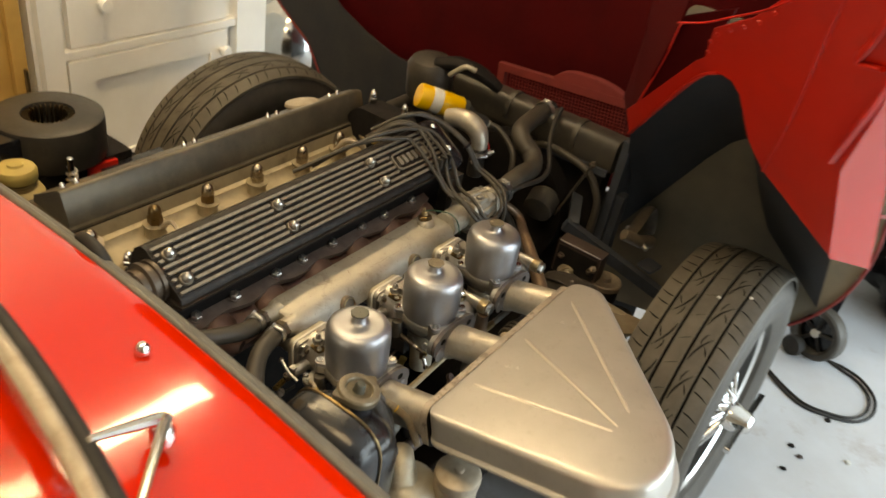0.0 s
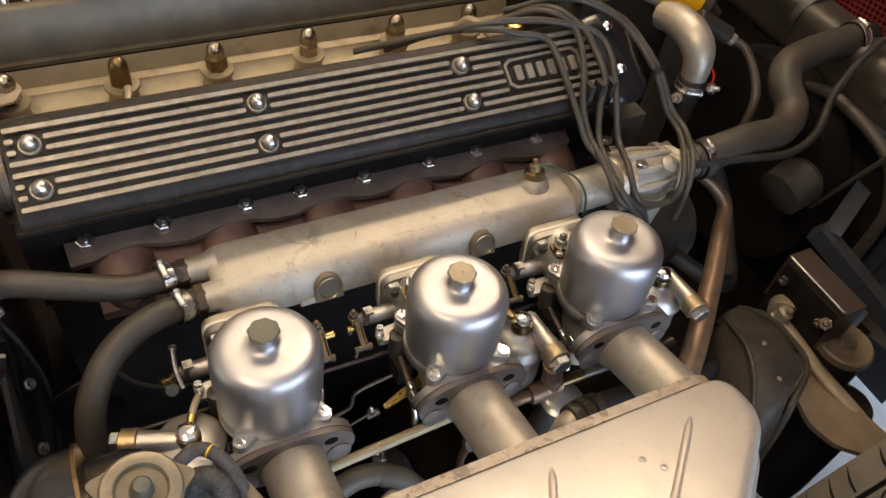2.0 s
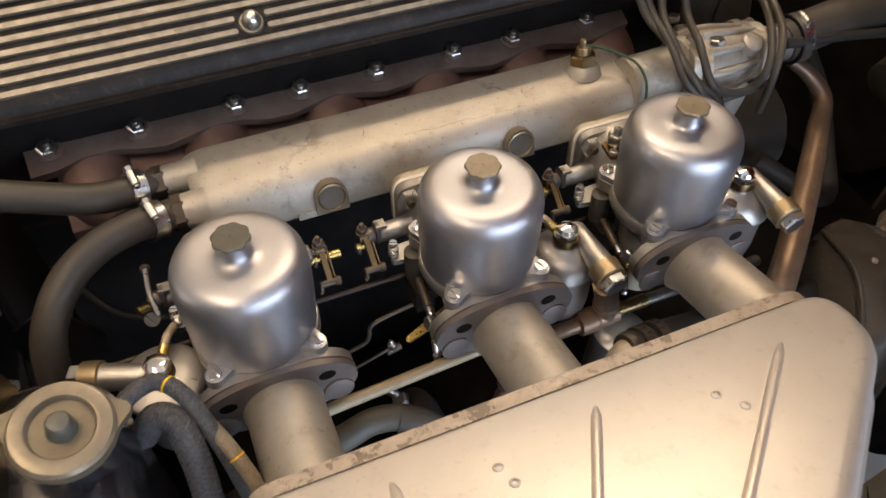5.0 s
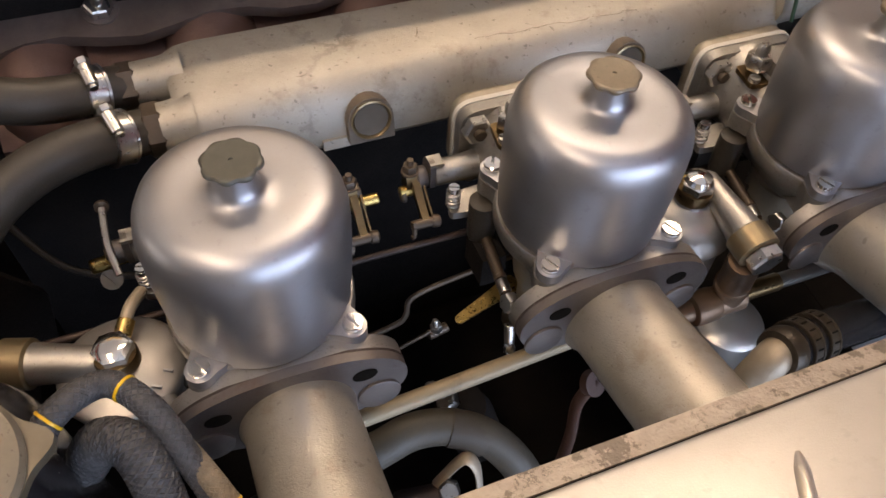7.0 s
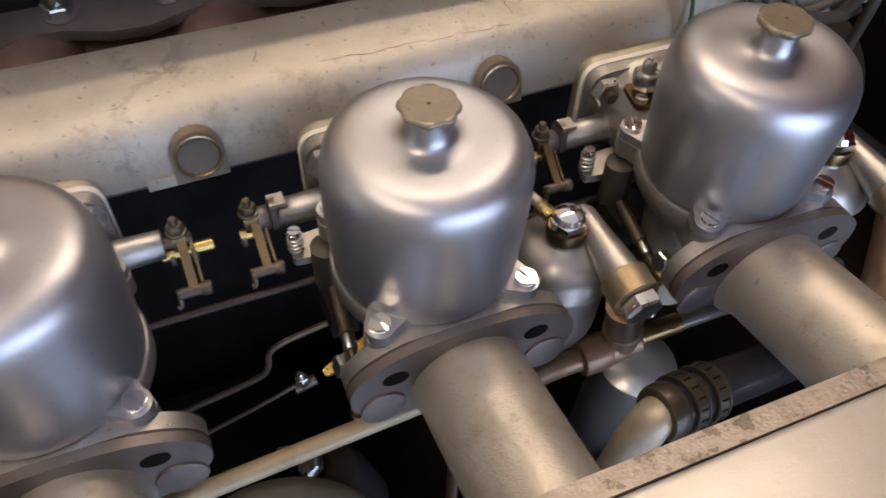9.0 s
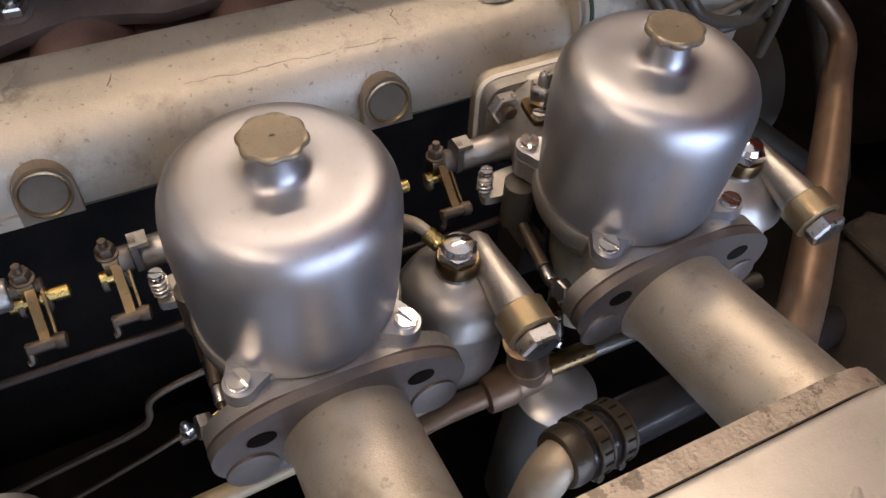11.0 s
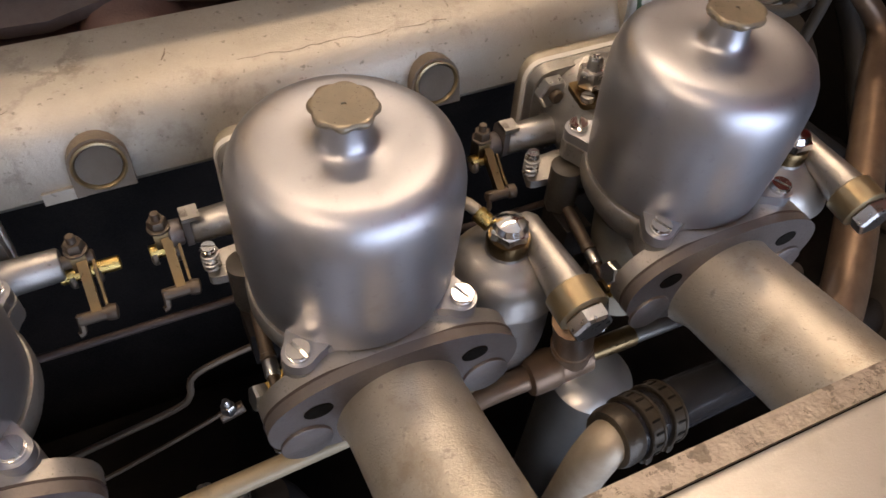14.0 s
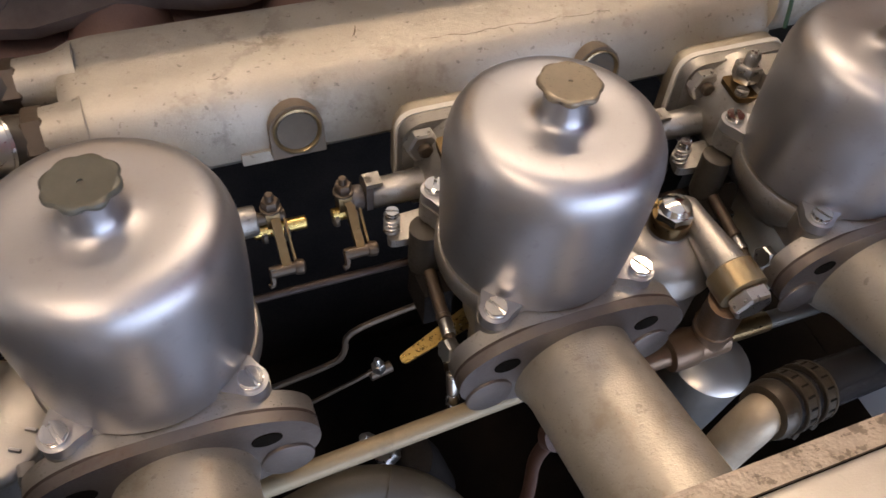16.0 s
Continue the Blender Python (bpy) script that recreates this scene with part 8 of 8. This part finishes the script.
for k, (x, y) in enumerate(((1.154, -0.642), (1.029, -0.723), (0.976, -0.588), (0.952, -0.617), (0.878, -0.593))):
    cr = part("crumb", lathe([(0, 0), (0.009, 0.001), (0.007, 0.006), (0, 0.008)], 7, (x, y, 0.0095), (0.1 * k, 0.1, 1)), M_LABEL if k == 1 else M_RUST if k % 2 else M_DARK, None, local=True)
    tagged(cr, "small crumb of dirt on the garage floor", "dirt", "crumbs on the floor")
rv = thing("fluid_reservoir", "pale round metal reservoir lid beside the air plenum", "reservoir", pose(-0.188, -0.204, 0.5))
part("can", lathe([(0.030, 0), (0.030, 0.10), (0.026, 0.104)], 28, (-0.190, -0.206, 0.50), (0, 0, 1)), M_ARM, rv)
part("lid", lathe([(0.031, 0.104), (0.032, 0.108), (0.031, 0.116), (0.026, 0.120), (0.007, 0.121), (0.006, 0.125), (0, 0.126)], 28, (-0.190, -0.206, 0.50), (0, 0, 1)), M_ARM, rv, "dull tan lid")

# ---- clutter at the bulkhead and front of the bay ----
bk = thing("bulkhead_bracket", "dim grey steel brackets and clips on the bulkhead", "bracket", pose(-0.36, 0.10, 0.6))
part("plate", prism(rounded([(0.02, 0.54), (0.15, 0.53), (0.17, 0.62), (0.11, 0.66), (0.03, 0.63)], 0.012, 3), -0.372, -0.368, ALONG), M_ARCH, bk, "grey pressed plate", bevel=0.001)
part("plate", prism(rounded([(-0.345, 0.52), (-0.30, 0.50), (-0.285, 0.58), (-0.315, 0.63), (-0.35, 0.61)], 0.008, 3), 0.085, 0.088, Matrix(((1, 0, 0, 0), (0, 0, 1, 0), (0, 1, 0, 0), (0, 0, 0, 1)))), M_DARK, bk, "grey folded plate", bevel=0.001)
for x, y, z in ((-0.378, 0.165, 0.700), (-0.366, 0.150, 0.672), (-0.372, 0.138, 0.690), (-0.366, 0.075, 0.560), (-0.362, 0.12, 0.60)):
    part("bolt", hexnut((x, y, z), (0.5, -0.5, 0.7), 0.0062, 0.006, 0.003), M_ZINC, bk, "plated bolt")
part("rod", hose([(-0.364, 0.100, 0.676), (-0.372, 0.096, 0.648), (-0.376, 0.094, 0.622)], 0.0028, 8, 3), M_ZINC, bk, "short bright rod")
part("clip", lathe([(0.018, -0.006), (0.0205, -0.006), (0.0205, 0.006), (0.018, 0.006)], 20, (-0.376, 0.178, 0.674), (1, -0.35, 0.1)), M_ZINC, bk, "steel hose clip")
cw = thing("wiring_harness", "black taped wiring running along the bulkhead", "wiring", pose(-0.36, 0.05, 0.6))
part("loom", hose([(-0.385, 0.19, 0.66), (-0.372, 0.15, 0.63), (-0.375, 0.10, 0.60), (-0.38, 0.05, 0.58), (-0.385, 0.0, 0.50)], 0.007, 10, 5), M_RUBBER, cw)
part("wire", hose([(-0.372, 0.155, 0.675), (-0.352, 0.125, 0.640), (-0.345, 0.10, 0.60), (-0.355, 0.07, 0.54)], 0.0026, 8, 5), M_RUBBER, cw)
part("wire", hose([(-0.30, 0.13, 0.60), (-0.275, 0.105, 0.575), (-0.24, 0.09, 0.57), (-0.20, 0.08, 0.575)], 0.0024, 8, 5), M_RUBBER, cw)
# added pieces that keep the bright room behind from showing through
fs = thing("front_blocker", "dark panel and tubes added to block the gap by the timing chest", "car frame", pose(0.55, 0.6, 0.3))
part("panel", box((0.34, 0.52, 0.20), (0.70, 0.54, 0.62)), M_DUSTBLACK, fs, bevel=0.004)
part("tube", rod((0.30, 0.58, 0.60), (0.78, 0.52, 0.66), 0.016, 14), M_DUSTBLACK, fs)
part("brace", rod((0.45, 0.60, 0.40), (0.78, 0.50, 0.64), 0.013, 12), M_DUSTBLACK, fs)

bp = thing("overflow_hose", "dusty grey hose curving down beside the radiator", "hose", pose(0.66, 0.1, 0.66))
part("hose", hose([(0.66, 0.214, 0.650), (0.66, 0.175, 0.668), (0.66, 0.136, 0.671), (0.66, 0.082, 0.664), (0.66, 0.047, 0.650), (0.66, 0.024, 0.624), (0.66, 0.008, 0.585), (0.66, 0.006, 0.50)], 0.0085, 12, 5), M_OLDRUBBER, bp)
st = thing("stay_rod", "thin dark steel stay between radiator and frame", "rod", pose(0.64, 0.05, 0.6))
part("rod", rod((0.64, 0.034, 0.692), (0.64, 0.092, 0.528), 0.0032, 10), M_DUSTBLACK, st)
part("nut", hexnut((0.638, 0.036, 0.684), (-1, 0, 0.2), 0.008, 0.007, 0.004), M_ROD, st, "brown nut")
sh = thing("steering_hose", "dusty black hose looped low in front of the engine", "hose", pose(0.45, 0.08, 0.5))
part("hose", hose([(0.36, 0.07, 0.56), (0.41, 0.03, 0.53), (0.46, 0.04, 0.50), (0.50, 0.09, 0.50), (0.52, 0.15, 0.54), (0.50, 0.20, 0.60)], 0.011, 12, 6), M_RUBBER, sh)
part("hose_clip", clamp_band((0.50, 0.20, 0.596), (-0.3, 0.5, 0.8), 0.0117, 0.009, (-0.5, -0.8, 0.3)), M_ZINC, sh, "plated hose clip")
eh = thing("breather_hose", "black rubber hose looping round the rear end of the cam cover", "hose", pose(-0.37, 0.26, 0.75))
part("hose", hose([(-0.368, 0.300, 0.690), (-0.371, 0.283, 0.722), (-0.372, 0.256, 0.760), (-0.372, 0.255, 0.785), (-0.372, 0.275, 0.800), (-0.368, 0.310, 0.795), (-0.360, 0.345, 0.760)], 0.0085, 12, 6), M_RUBBER, eh)
part("hose_clip", clamp_band((-0.3715, 0.272, 0.738), (0, -0.6, 0.8), 0.009, 0.008, (0.6, -0.8, -0.4)), M_ZINC, eh, "plated hose clip")
